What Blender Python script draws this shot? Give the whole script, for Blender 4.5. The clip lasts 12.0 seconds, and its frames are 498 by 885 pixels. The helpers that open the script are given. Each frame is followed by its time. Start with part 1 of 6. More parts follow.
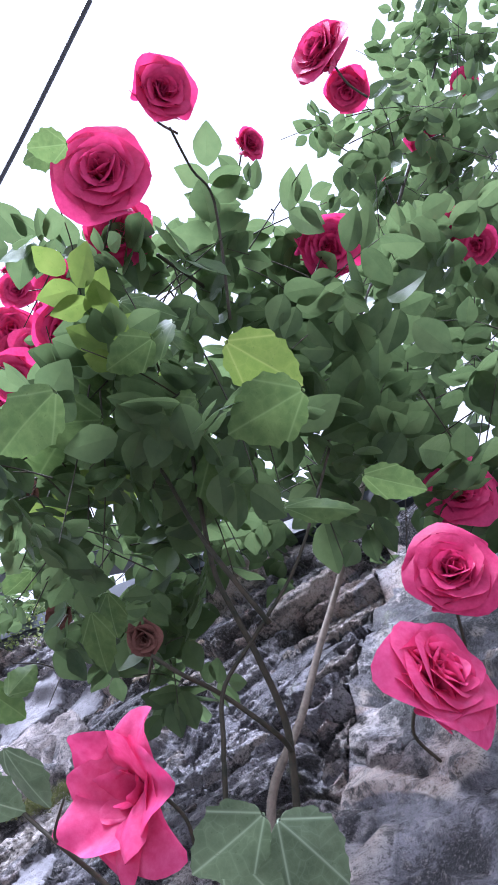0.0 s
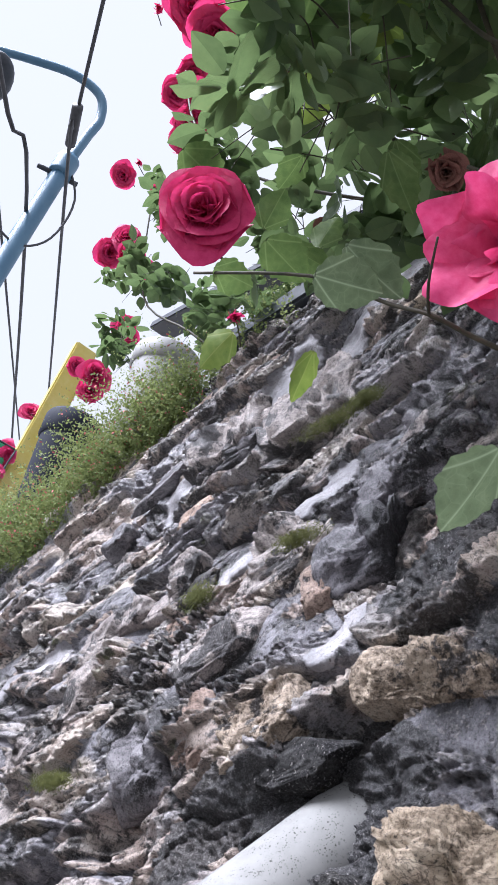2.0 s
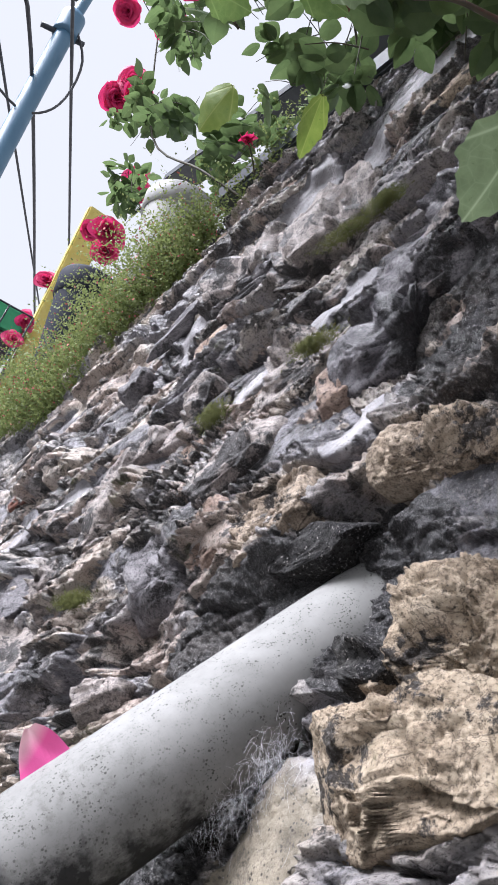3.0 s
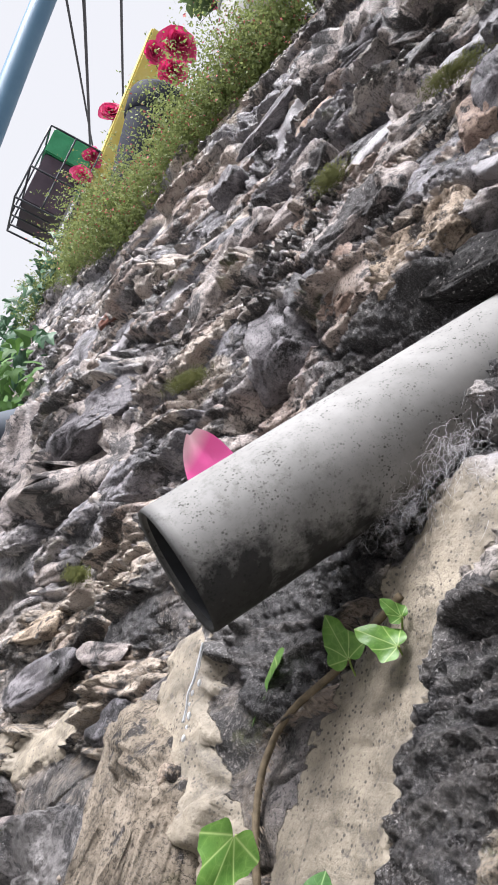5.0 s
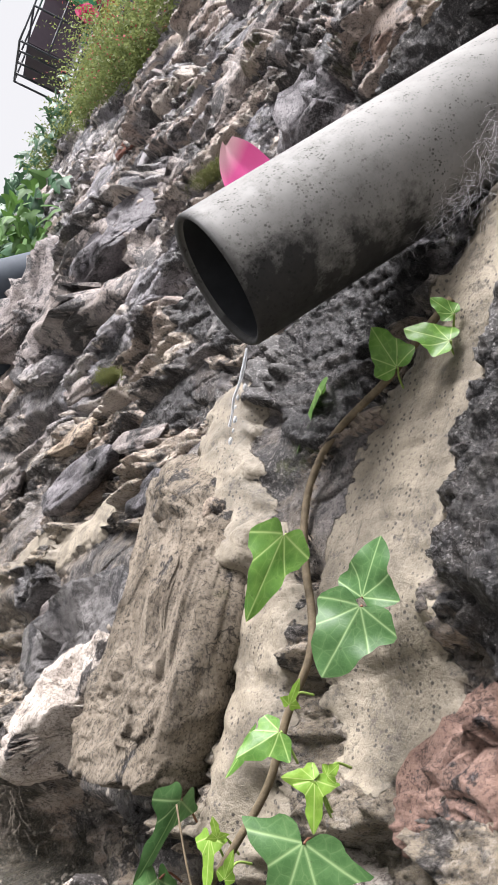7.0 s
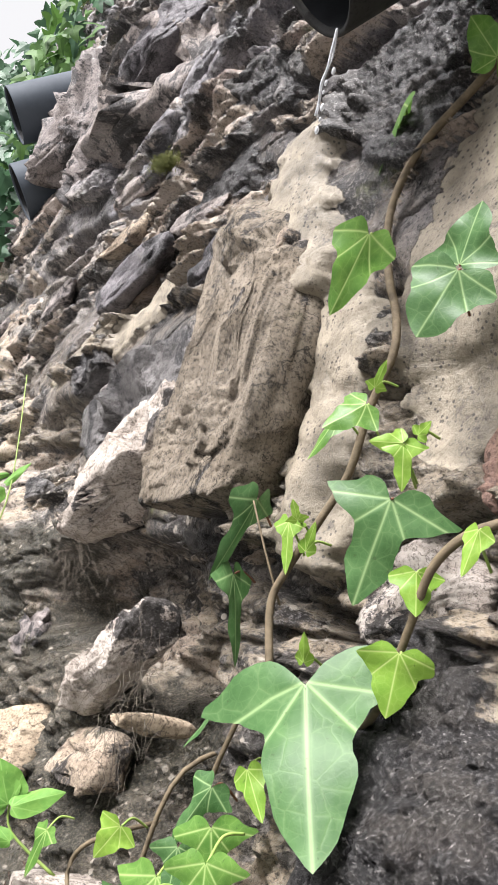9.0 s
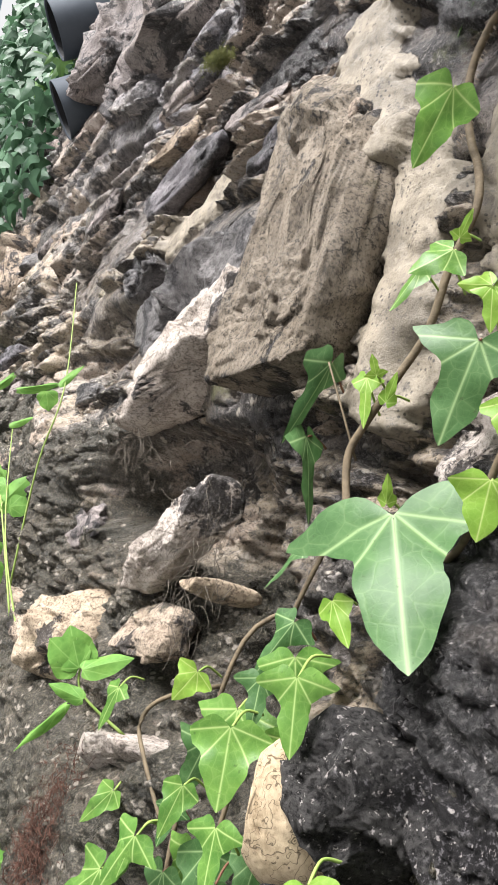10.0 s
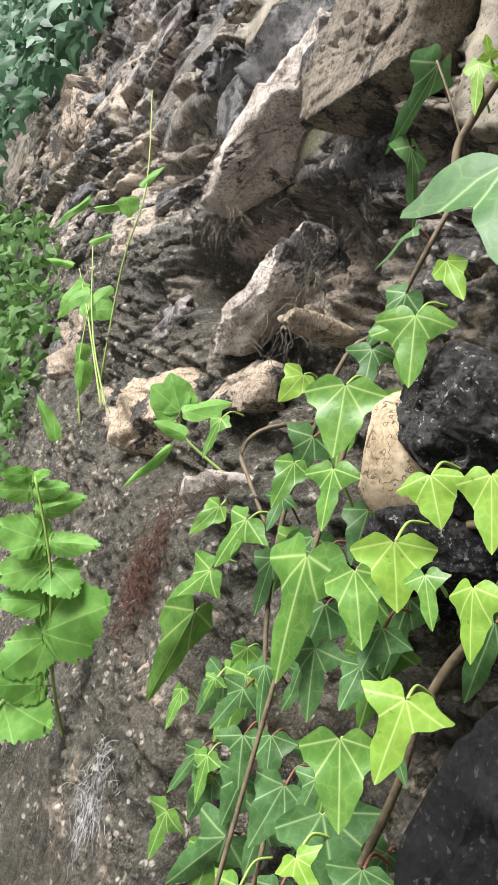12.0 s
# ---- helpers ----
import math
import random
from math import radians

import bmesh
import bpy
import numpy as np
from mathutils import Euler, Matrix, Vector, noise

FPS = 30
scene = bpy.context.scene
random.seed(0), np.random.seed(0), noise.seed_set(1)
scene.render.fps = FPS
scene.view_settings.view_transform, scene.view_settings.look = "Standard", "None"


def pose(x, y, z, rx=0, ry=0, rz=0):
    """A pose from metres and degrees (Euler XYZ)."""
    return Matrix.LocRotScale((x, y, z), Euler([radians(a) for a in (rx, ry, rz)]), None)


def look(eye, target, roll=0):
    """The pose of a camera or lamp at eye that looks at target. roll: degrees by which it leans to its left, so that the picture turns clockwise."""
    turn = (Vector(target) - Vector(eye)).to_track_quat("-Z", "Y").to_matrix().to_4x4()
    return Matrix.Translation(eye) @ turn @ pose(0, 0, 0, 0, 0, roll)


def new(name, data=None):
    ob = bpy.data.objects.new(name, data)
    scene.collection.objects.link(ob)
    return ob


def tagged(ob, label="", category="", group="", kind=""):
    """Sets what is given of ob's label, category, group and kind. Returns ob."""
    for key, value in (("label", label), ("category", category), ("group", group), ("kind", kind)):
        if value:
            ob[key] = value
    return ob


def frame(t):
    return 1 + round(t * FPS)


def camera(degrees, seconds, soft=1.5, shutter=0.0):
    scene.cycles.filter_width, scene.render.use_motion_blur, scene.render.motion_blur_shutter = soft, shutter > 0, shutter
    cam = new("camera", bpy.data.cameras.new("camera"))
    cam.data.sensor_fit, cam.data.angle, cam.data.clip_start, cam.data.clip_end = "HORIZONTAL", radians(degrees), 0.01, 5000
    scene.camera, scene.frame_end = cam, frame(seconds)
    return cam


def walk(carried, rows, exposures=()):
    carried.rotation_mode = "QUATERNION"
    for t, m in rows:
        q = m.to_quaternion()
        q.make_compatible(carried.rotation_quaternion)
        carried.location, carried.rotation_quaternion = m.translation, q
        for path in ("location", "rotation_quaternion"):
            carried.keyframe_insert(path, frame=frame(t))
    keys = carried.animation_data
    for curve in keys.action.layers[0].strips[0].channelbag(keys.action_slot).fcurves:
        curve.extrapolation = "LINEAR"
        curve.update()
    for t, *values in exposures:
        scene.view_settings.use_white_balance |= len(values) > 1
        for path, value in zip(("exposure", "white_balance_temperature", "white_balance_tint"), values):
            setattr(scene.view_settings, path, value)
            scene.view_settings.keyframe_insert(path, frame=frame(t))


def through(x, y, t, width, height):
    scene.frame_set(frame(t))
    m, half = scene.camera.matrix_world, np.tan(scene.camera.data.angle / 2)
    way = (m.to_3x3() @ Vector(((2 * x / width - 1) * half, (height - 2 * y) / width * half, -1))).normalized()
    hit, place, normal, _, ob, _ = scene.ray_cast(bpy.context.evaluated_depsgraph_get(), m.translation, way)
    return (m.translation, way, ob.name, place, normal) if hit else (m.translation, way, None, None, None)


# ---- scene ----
cam = camera(34.5, 12.0, soft=0.8)
PATH = [
    (0, (0.073, -0.006, 1.741), (0.817, 0.887, 3.369), 16.2),
    (0.5, (0.06, 0.071, 1.71), (0.755, 1.152, 3.242), 18.4),
    (0.6, (0.053, 0.082, 1.704), (0.75, 1.197, 3.212), 18.4),
    (1, (0.061, 0.133, 1.661), (0.762, 1.378, 3.06), 18.4),
    (1.5, (0.096, 0.155, 1.632), (0.83, 1.526, 2.889), 17.1),
    (2, (0.14, 0.175, 1.607), (0.922, 1.628, 2.738), 15.5),
    (2.5, (0.189, 0.199, 1.584), (1.017, 1.715, 2.591), 14.5),
    (3, (0.221, 0.236, 1.555), (1.078, 1.813, 2.437), 14.0),
    (3.5, (0.212, 0.295, 1.515), (1.077, 1.93, 2.275), 13.9),
    (3.7, (0.207, 0.311, 1.498), (1.071, 1.966, 2.217), 13.9),
    (5.3, (0.229, 0.351, 1.428), (1.082, 2.084, 1.948), 13.5),
    (5.5, (0.23, 0.363, 1.415), (1.087, 2.102, 1.909), 13.3),
    (6, (0.24, 0.378, 1.374), (1.112, 2.129, 1.793), 12.7),
    (6.5, (0.255, 0.377, 1.353), (1.14, 2.137, 1.699), 12.3),
    (6.7, (0.256, 0.373, 1.346), (1.146, 2.136, 1.664), 12.1),
    (8.3, (0.263, 0.393, 1.243), (1.157, 2.181, 1.323), 12.7),
    (8.5, (0.262, 0.397, 1.235), (1.151, 2.188, 1.286), 12.9),
    (9, (0.264, 0.394, 1.215), (1.144, 2.19, 1.192), 13.4),
    (9.5, (0.259, 0.397, 1.188), (1.123, 2.198, 1.095), 13.7),
    (10, (0.247, 0.396, 1.156), (1.093, 2.201, 0.992), 14.0),
    (10.5, (0.252, 0.389, 1.114), (1.077, 2.195, 0.873), 14.1),
    (11, (0.238, 0.382, 1.087), (1.038, 2.188, 0.772), 14.0),
    (11.5, (0.236, 0.378, 1.06), (1.011, 2.181, 0.674), 13.7),
    (12, (0.236, 0.37, 1.042), (0.988, 2.167, 0.588), 13.3),
]
walk(cam, [(t, look(eye, target, roll)) for t, eye, target, roll in PATH], [(0.0, 1.95, 5150, 22), (0.6, 1.88, 5200, 21), (1.5, 1.62, 5500, 17), (3.5, 1.44, 5950, 14), (6.5, 1.44, 6250, 14), (9.0, 1.50, 6350, 13), (12.0, 1.34, 6350, 10)])


# ---- overcast sky, soft sun, ground light ----
world = bpy.data.worlds.new("world")
scene.world = world
world.use_nodes = True
wt = world.node_tree
sky = wt.nodes.new("ShaderNodeTexSky")
sky.sky_type, sky.sun_disc = "NISHITA", False
sky.sun_elevation, sky.sun_rotation = radians(54), radians(-78)
sky.dust_density, sky.air_density = 6.0, 1.5
veil = wt.nodes.new("ShaderNodeMix")
veil.data_type = "RGBA"
veil.inputs[0].default_value = 0.9
dim = wt.nodes.new("ShaderNodeMix")
dim.data_type, dim.blend_type = "RGBA", "MULTIPLY"
dim.inputs[0].default_value = 1.0
dim.inputs[7].default_value = (0.1, 0.1, 0.1, 1)
wt.links.new(sky.outputs[0], dim.inputs[6])
wt.links.new(dim.outputs[2], veil.inputs[6])
veil.inputs[7].default_value = (0.895, 0.885, 0.865, 1)
wt.links.new(veil.outputs[2], wt.nodes["Background"].inputs[0])
wt.nodes["Background"].inputs[1].default_value = 0.40

sun = new("sun", bpy.data.lights.new("sun", "SUN"))
sun.data.energy, sun.data.angle, sun.data.color = 5.0, radians(36), (1.0, 0.975, 0.945)
sun.matrix_world = look((-3.2, 0.7, 4.5), (0, 0, 0))

# ---- materials ----


class Nodes:
    """A small builder of node materials."""

    def __init__(self, name):
        self.m = bpy.data.materials.new(name)
        self.m.use_nodes = True
        self.t = self.m.node_tree
        self.b = self.t.nodes["Principled BSDF"]
        self.tc = self.t.nodes.new("ShaderNodeTexCoord")

    def node(self, kind, **k):
        n = self.t.nodes.new(kind)
        for a, v in k.items():
            if a == "operation":
                n.operation = v
            elif a == "blend_type":
                n.blend_type = v
            elif a == "data_type":
                n.data_type = v
        return n

    def link(self, a, b):
        self.t.links.new(a, b)

    def coords(self, space="Object", scale=(1, 1, 1), rot=(0, 0, 0)):
        mp = self.node("ShaderNodeMapping")
        mp.inputs["Scale"].default_value = scale
        mp.inputs["Rotation"].default_value = [radians(a) for a in rot]
        self.link(self.tc.outputs[space], mp.inputs[0])
        return mp.outputs[0]

    def world_coords(self, scale=(1, 1, 1), rot=(0, 0, 0)):
        """Places in the world, turned first and then stretched."""
        g = self.node("ShaderNodeNewGeometry")
        turn = self.node("ShaderNodeMapping")
        turn.inputs["Rotation"].default_value = [radians(a) for a in rot]
        self.link(g.outputs["Position"], turn.inputs[0])
        mp = self.node("ShaderNodeMapping")
        mp.inputs["Scale"].default_value = scale
        self.link(turn.outputs[0], mp.inputs[0])
        return mp.outputs[0]

    def noise(self, vec, scale, detail=6, rough=0.6, distort=0.0):
        n = self.node("ShaderNodeTexNoise")
        n.inputs["Scale"].default_value, n.inputs["Detail"].default_value = scale, detail
        n.inputs["Roughness"].default_value, n.inputs["Distortion"].default_value = rough, distort
        self.link(vec, n.inputs["Vector"])
        return n.outputs[0]

    def cells(self, vec, scale, feature="DISTANCE_TO_EDGE"):
        n = self.node("ShaderNodeTexVoronoi")
        n.feature = feature
        n.inputs["Scale"].default_value = scale
        self.link(vec, n.inputs["Vector"])
        return n.outputs[0]

    def ramp(self, fac, stops):
        r = self.node("ShaderNodeValToRGB")
        while len(r.color_ramp.elements) < len(stops):
            r.color_ramp.elements.new(0.5)
        for e, (p, c) in zip(r.color_ramp.elements, stops):
            e.position, e.color = p, (*c, 1) if len(c) == 3 else c
        self.link(fac, r.inputs[0])
        return r.outputs[0]

    def mask(self, fac, lo, hi):
        """From black at lo to white at hi, rising or falling."""
        if lo > hi:
            return self.ramp(fac, [(hi, (1, 1, 1)), (lo, (0, 0, 0))])
        return self.ramp(fac, [(lo, (0, 0, 0)), (hi, (1, 1, 1))])

    def mix(self, fac, a, b, blend="MIX"):
        n = self.node("ShaderNodeMix", data_type="RGBA", blend_type=blend)
        for v, s in ((fac, 0), (a, 6), (b, 7)):
            if isinstance(v, (int, float)):
                n.inputs[s].default_value = v
            elif isinstance(v, tuple):
                n.inputs[s].default_value = (*v, 1)
            else:
                self.link(v, n.inputs[s])
        return n.outputs[2]

    def math(self, op, a, b=0.0):
        n = self.node("ShaderNodeMath", operation=op)
        for v, s in ((a, 0), (b, 1)):
            if isinstance(v, (int, float)):
                n.inputs[s].default_value = v
            else:
                self.link(v, n.inputs[s])
        return n.outputs[0]

    def bump(self, height, strength, distance, below=None):
        n = self.node("ShaderNodeBump")
        n.inputs["Strength"].default_value, n.inputs["Distance"].default_value = strength, distance
        self.link(height, n.inputs["Height"])
        if below is not None:
            self.link(below, n.inputs["Normal"])
        return n.outputs[0]

    def random(self):
        return self.node("ShaderNodeObjectInfo").outputs["Random"]

    def done(self, color, rough=0.7, normal=None, spec=0.4, metal=0.0):
        for v, s in ((color, "Base Color"), (rough, "Roughness"), (normal, "Normal"), (spec, "Specular IOR Level"), (metal, "Metallic")):
            if v is None:
                continue
            if isinstance(v, (int, float)):
                self.b.inputs[s].default_value = v
            elif isinstance(v, tuple):
                self.b.inputs[s].default_value = (*v, 1)
            else:
                self.link(v, self.b.inputs[s])
        return self.m


STRATA = 17.0  # the beds of the wall dip away from the near end, in degrees


def rock_material(name, light, mid, dark, stain=0.45, wet=0.6, grain=1.0, film=(0.014, 0.0136, 0.0145), dip=STRATA, crackle=1.0, web=1.0, salt=0.0):
    """Weathered stone: bedding streaks, cracks, a dark crust in blotches, sandy grain and pits."""
    light, mid, dark = tuple(c * 0.80 for c in light), tuple(c * 0.70 for c in mid), tuple(c * 0.55 for c in dark)
    n = Nodes(name)
    p = n.world_coords()
    bed = n.world_coords((1.0, 0.35, 1.7), (dip, 0, 0))
    streak = n.noise(bed, 34, 12, 0.8, 0.1)
    broad = n.noise(p, 14, 6, 0.65)
    fine = n.noise(p, 190, 8, 0.8)
    sand = n.noise(p, 430, 4, 0.7)
    pits = n.cells(p, 190, "F1")
    col = n.ramp(streak, [(0.36, dark), (0.46, mid), (0.60, light)])
    col = n.mix(n.math("MULTIPLY", n.mask(broad, 0.4, 0.62), 0.45), col, mid)
    col = n.mix(n.math("MULTIPLY", n.mask(fine, 0.52, 0.66), 0.4 * grain), col, light)
    col = n.mix(n.math("MULTIPLY", n.mask(fine, 0.49, 0.40), 0.6 * grain), col, dark)
    col = n.mix(n.math("MULTIPLY", n.mask(sand, 0.54, 0.64), 0.3 * grain), col, light)
    col = n.mix(n.math("MULTIPLY", n.mask(sand, 0.46, 0.37), 0.65 * grain), col, tuple(c * 0.5 for c in dark))
    crack = n.cells(n.mix(0.12, bed, n.noise(p, 30, 4)), (9 + 5 * grain) * web)
    col = n.mix(n.math("MULTIPLY", n.ramp(crack, [(0.0, (1, 1, 1)), (0.016 * web**0.6, (0, 0, 0))]), min(0.95, 0.7 * crackle)), col, tuple(c * 0.3 for c in dark))
    crust = n.math("ADD", n.noise(p, 9, 9, 0.72, 0.2), n.math("MULTIPLY", n.math("SUBTRACT", n.noise(p, 60, 10, 0.75), 0.5), 0.35))
    keep = n.mask(crust, 0.60 - 0.2 * stain, 0.63 - 0.2 * stain)
    speck = n.mix(n.mask(sand, 0.54, 0.62), film, tuple(c * 9 for c in film))
    col = n.mix(n.math("MULTIPLY", keep, 0.9 if stain > 0 else 0.0), col, speck)
    if salt:
        col = n.mix(n.math("MULTIPLY", n.mask(n.noise(p, 300, 3, 0.6), 0.62, 0.68), salt), col, (0.40, 0.38, 0.37))
    moss = n.math("MULTIPLY", n.mask(n.noise(p, 11.3, 6, 0.7), 0.62, 0.68), n.mask(fine, 0.4, 0.6))
    col = n.mix(n.math("MULTIPLY", moss, 0.5), col, (0.07, 0.075, 0.02))
    shade = n.mix(0.8, col, n.ramp(n.random(), [(0.0, (0.72, 0.70, 0.70)), (1.0, (1.0, 0.97, 0.93))]), "MULTIPLY")
    rough = n.ramp(n.noise(p, 22, 6, 0.65), [(0.38, (wet, wet, wet)), (0.6, (min(1, wet + 0.4),) * 3)])
    b1 = n.bump(streak, 1.0, 0.0035)
    b2 = n.bump(fine, 1.0, 0.0016 * grain, b1)
    b3 = n.bump(pits, 1.0, 0.0006 * grain, b2)
    b4 = n.bump(sand, 1.0, 0.0006 * grain, b3)
    return n.done(shade, rough, b4, 0.3 if mid[0] > 0.04 else 0.12)


ROCK = {
    "tan": rock_material("tan_limestone", (0.66, 0.56, 0.45), (0.43, 0.345, 0.265), (0.13, 0.10, 0.078), 0.34, 0.6),
    "cream": rock_material("cream_limestone", (0.78, 0.66, 0.50), (0.55, 0.44, 0.32), (0.20, 0.15, 0.105), 0.30, 0.65),
    "white": rock_material("pale_limestone", (0.82, 0.76, 0.70), (0.60, 0.53, 0.47), (0.20, 0.16, 0.135), 0.24, 0.65),
    "rust": rock_material("reddish_limestone", (0.54, 0.42, 0.35), (0.36, 0.265, 0.22), (0.13, 0.095, 0.08), 0.2),
    "grey": rock_material("grey_limestone", (0.54, 0.48, 0.45), (0.32, 0.285, 0.275), (0.08, 0.072, 0.074), 0.45, 0.4),
    "slate": rock_material("slate_grey_stone", (0.33, 0.315, 0.335), (0.18, 0.172, 0.19), (0.06, 0.058, 0.066), 0.45, 0.3),
    "slab": rock_material("brown_slab", (0.40, 0.345, 0.275), (0.26, 0.22, 0.17), (0.075, 0.062, 0.048), 0.18, 0.55, 1.1, dip=-78, crackle=1.3),
    "wet": rock_material("wet_dark_stone", (0.32, 0.31, 0.305), (0.16, 0.152, 0.15), (0.05, 0.047, 0.047), 0.35, 0.2),
    "pink": rock_material("pink_granite", (0.46, 0.31, 0.25), (0.33, 0.21, 0.17), (0.15, 0.10, 0.085), 0.15),
    "egg": rock_material("cracked_cream_stone", (0.80, 0.66, 0.46), (0.72, 0.58, 0.39), (0.42, 0.30, 0.165), 0.0, 0.6, 0.45, dip=-60, crackle=1.9, web=5.0),
    "black": rock_material("black_crust_mortar", (0.11, 0.108, 0.107), (0.045, 0.044, 0.044), (0.014, 0.014, 0.015), 0.35, 0.6, 1.3, crackle=0.3, salt=0.75),
    "mortar": rock_material("smooth_tan_mortar", (0.50, 0.43, 0.33), (0.41, 0.345, 0.255), (0.27, 0.22, 0.165), 0.0, 0.35, 0.7, dip=-60, crackle=0.25),
    "soot": rock_material("sooty_mortar_face", (0.03, 0.03, 0.032), (0.014, 0.014, 0.015), (0.007, 0.007, 0.0075), 0.2, 0.6, 0.7, (0.008, 0.008, 0.008), crackle=0.2, salt=0.12),
    "brick": rock_material("worn_brick", (0.30, 0.14, 0.10), (0.2, 0.09, 0.07), (0.09, 0.05, 0.045), 0.2),
}


def wall_material():
    """Split stones of many tones in wet dark mortar under patches of black crust, browner towards the foot; smeared mortar where the wall is smooth."""
    n = Nodes("weathered_rubble")
    p = n.world_coords()

    def attribute(name):
        at = n.node("ShaderNodeAttribute")
        at.attribute_name = name
        return at.outputs["Fac"]

    def around(fac, noise, reach, lo, hi):
        """A cover whose rim is frayed by a noise."""
        return n.mask(n.math("ADD", fac, n.math("MULTIPLY", n.math("SUBTRACT", noise, 0.5), reach)), lo, hi)

    bed = n.world_coords((1.0, 0.30, 1.8), (STRATA + 12, 0, 0))
    broad = n.noise(p, 4.5, 5, 0.6)
    streak = n.noise(bed, 30, 12, 0.75, 0.1)
    mid = n.noise(p, 60, 10, 0.75)
    fine = n.noise(p, 210, 8, 0.75)
    sand = n.noise(p, 480, 4, 0.7)
    tone = n.math("ADD", attribute("tone"), n.math("MULTIPLY", n.math("SUBTRACT", broad, 0.5), 0.5))
    grey = n.ramp(tone, [(0.18, (0.17, 0.163, 0.18)), (0.34, (0.29, 0.275, 0.292)), (0.46, (0.36, 0.325, 0.305)), (0.55, (0.50, 0.425, 0.36)), (0.66, (0.42, 0.33, 0.285)), (0.78, (0.27, 0.255, 0.265)), (0.9, (0.56, 0.50, 0.45))])
    brown = n.ramp(tone, [(0.18, (0.20, 0.165, 0.12)), (0.34, (0.30, 0.25, 0.19)), (0.50, (0.47, 0.385, 0.285)), (0.66, (0.40, 0.315, 0.245)), (0.78, (0.26, 0.235, 0.205)), (0.9, (0.54, 0.46, 0.37))])
    g = n.node("ShaderNodeSeparateXYZ")
    n.link(p, g.inputs[0])
    low = n.math("ADD", n.math("MULTIPLY", n.math("SUBTRACT", 1.62, g.outputs[2]), 1.6), n.math("SUBTRACT", broad, 0.5))
    col = n.mix(n.mask(low, -0.05, 0.5), grey, brown)
    col = n.mix(n.math("MULTIPLY", n.mask(streak, 0.50, 0.60), 0.55), col, n.mix(0.5, col, (0.80, 0.74, 0.68)))
    col = n.mix(n.math("MULTIPLY", n.mask(streak, 0.47, 0.38), 0.75), col, (0.05, 0.045, 0.042))
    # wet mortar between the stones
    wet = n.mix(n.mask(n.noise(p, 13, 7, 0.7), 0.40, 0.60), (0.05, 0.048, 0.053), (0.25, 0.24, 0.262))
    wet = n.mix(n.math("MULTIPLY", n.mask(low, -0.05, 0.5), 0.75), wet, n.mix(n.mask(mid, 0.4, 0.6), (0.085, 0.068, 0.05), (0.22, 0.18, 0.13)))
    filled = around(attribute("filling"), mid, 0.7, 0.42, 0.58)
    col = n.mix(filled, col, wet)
    # black crust in patches, with pale grit in it
    crust = n.mask(n.math("ADD", n.noise(p, 9, 9, 0.72, 0.2), n.math("MULTIPLY", n.math("SUBTRACT", mid, 0.5), 0.35)), 0.515, 0.545)
    film = n.mix(n.mask(sand, 0.53, 0.61), (0.010, 0.0097, 0.0105), (0.11, 0.105, 0.106))
    col = n.mix(n.math("MULTIPLY", crust, 0.9), col, film)
    col = n.mix(n.math("MULTIPLY", n.mask(mid, 0.56, 0.64), 0.35), col, (0.50, 0.455, 0.42))
    col = n.mix(n.math("MULTIPLY", n.mask(mid, 0.46, 0.38), 0.8), col, (0.014, 0.013, 0.0125))
    col = n.mix(n.math("MULTIPLY", n.mask(fine, 0.45, 0.38), 0.65), col, (0.018, 0.016, 0.015))
    col = n.mix(n.math("MULTIPLY", n.mask(fine, 0.56, 0.64), 0.4), col, (0.55, 0.50, 0.46))
    col = n.mix(n.math("MULTIPLY", n.mask(sand, 0.46, 0.37), 0.6), col, (0.02, 0.018, 0.017))
    grit = n.cells(p, 120, "F1")
    pebble = n.math("MULTIPLY", n.mask(n.math("SUBTRACT", 1.0, grit), 0.60, 0.74), n.mask(n.noise(p, 45, 3), 0.50, 0.58))
    pebble = n.math("MULTIPLY", pebble, n.mask(low, 0.5, 1.0))
    col = n.mix(n.math("MULTIPLY", pebble, 0.85), col, (0.62, 0.56, 0.48))
    moss = n.math("MULTIPLY", n.mask(n.noise(p, 8.3, 6, 0.7), 0.61, 0.67), n.mask(mid, 0.42, 0.6))
    col = n.mix(n.math("MULTIPLY", moss, 0.75), col, (0.085, 0.095, 0.02))
    damp = n.math("MULTIPLY", n.mask(n.math("ADD", n.noise(p, 9, 8, 0.75), n.math("MULTIPLY", n.math("SUBTRACT", mid, 0.5), 0.6)), 0.35, 0.44), n.mask(low, 0.95, 1.2))
    col = n.mix(n.math("MULTIPLY", damp, n.math("SUBTRACT", 0.9, n.math("MULTIPLY", pebble, 0.5))), col, n.mix(n.mask(sand, 0.5, 0.6), (0.020, 0.019, 0.012), (0.13, 0.115, 0.085)))
    # smeared mortar and porous black crust, where they lie on the wall
    tan = n.mix(n.mask(n.noise(p, 16, 8, 0.7), 0.4, 0.6), (0.12, 0.103, 0.078), (0.275, 0.238, 0.182))
    lilac = n.mix(n.mask(n.noise(p, 17, 7, 0.65), 0.4, 0.62), (0.145, 0.14, 0.15), (0.29, 0.275, 0.285))
    paste = n.mix(n.mask(low, -0.10, 0.12), lilac, tan)
    paste = n.mix(n.math("MULTIPLY", n.mask(sand, 0.46, 0.36), 0.6), paste, (0.10, 0.085, 0.07))
    paste = n.mix(n.math("MULTIPLY", n.mask(mid, 0.45, 0.36), 0.7), paste, (0.06, 0.052, 0.045))
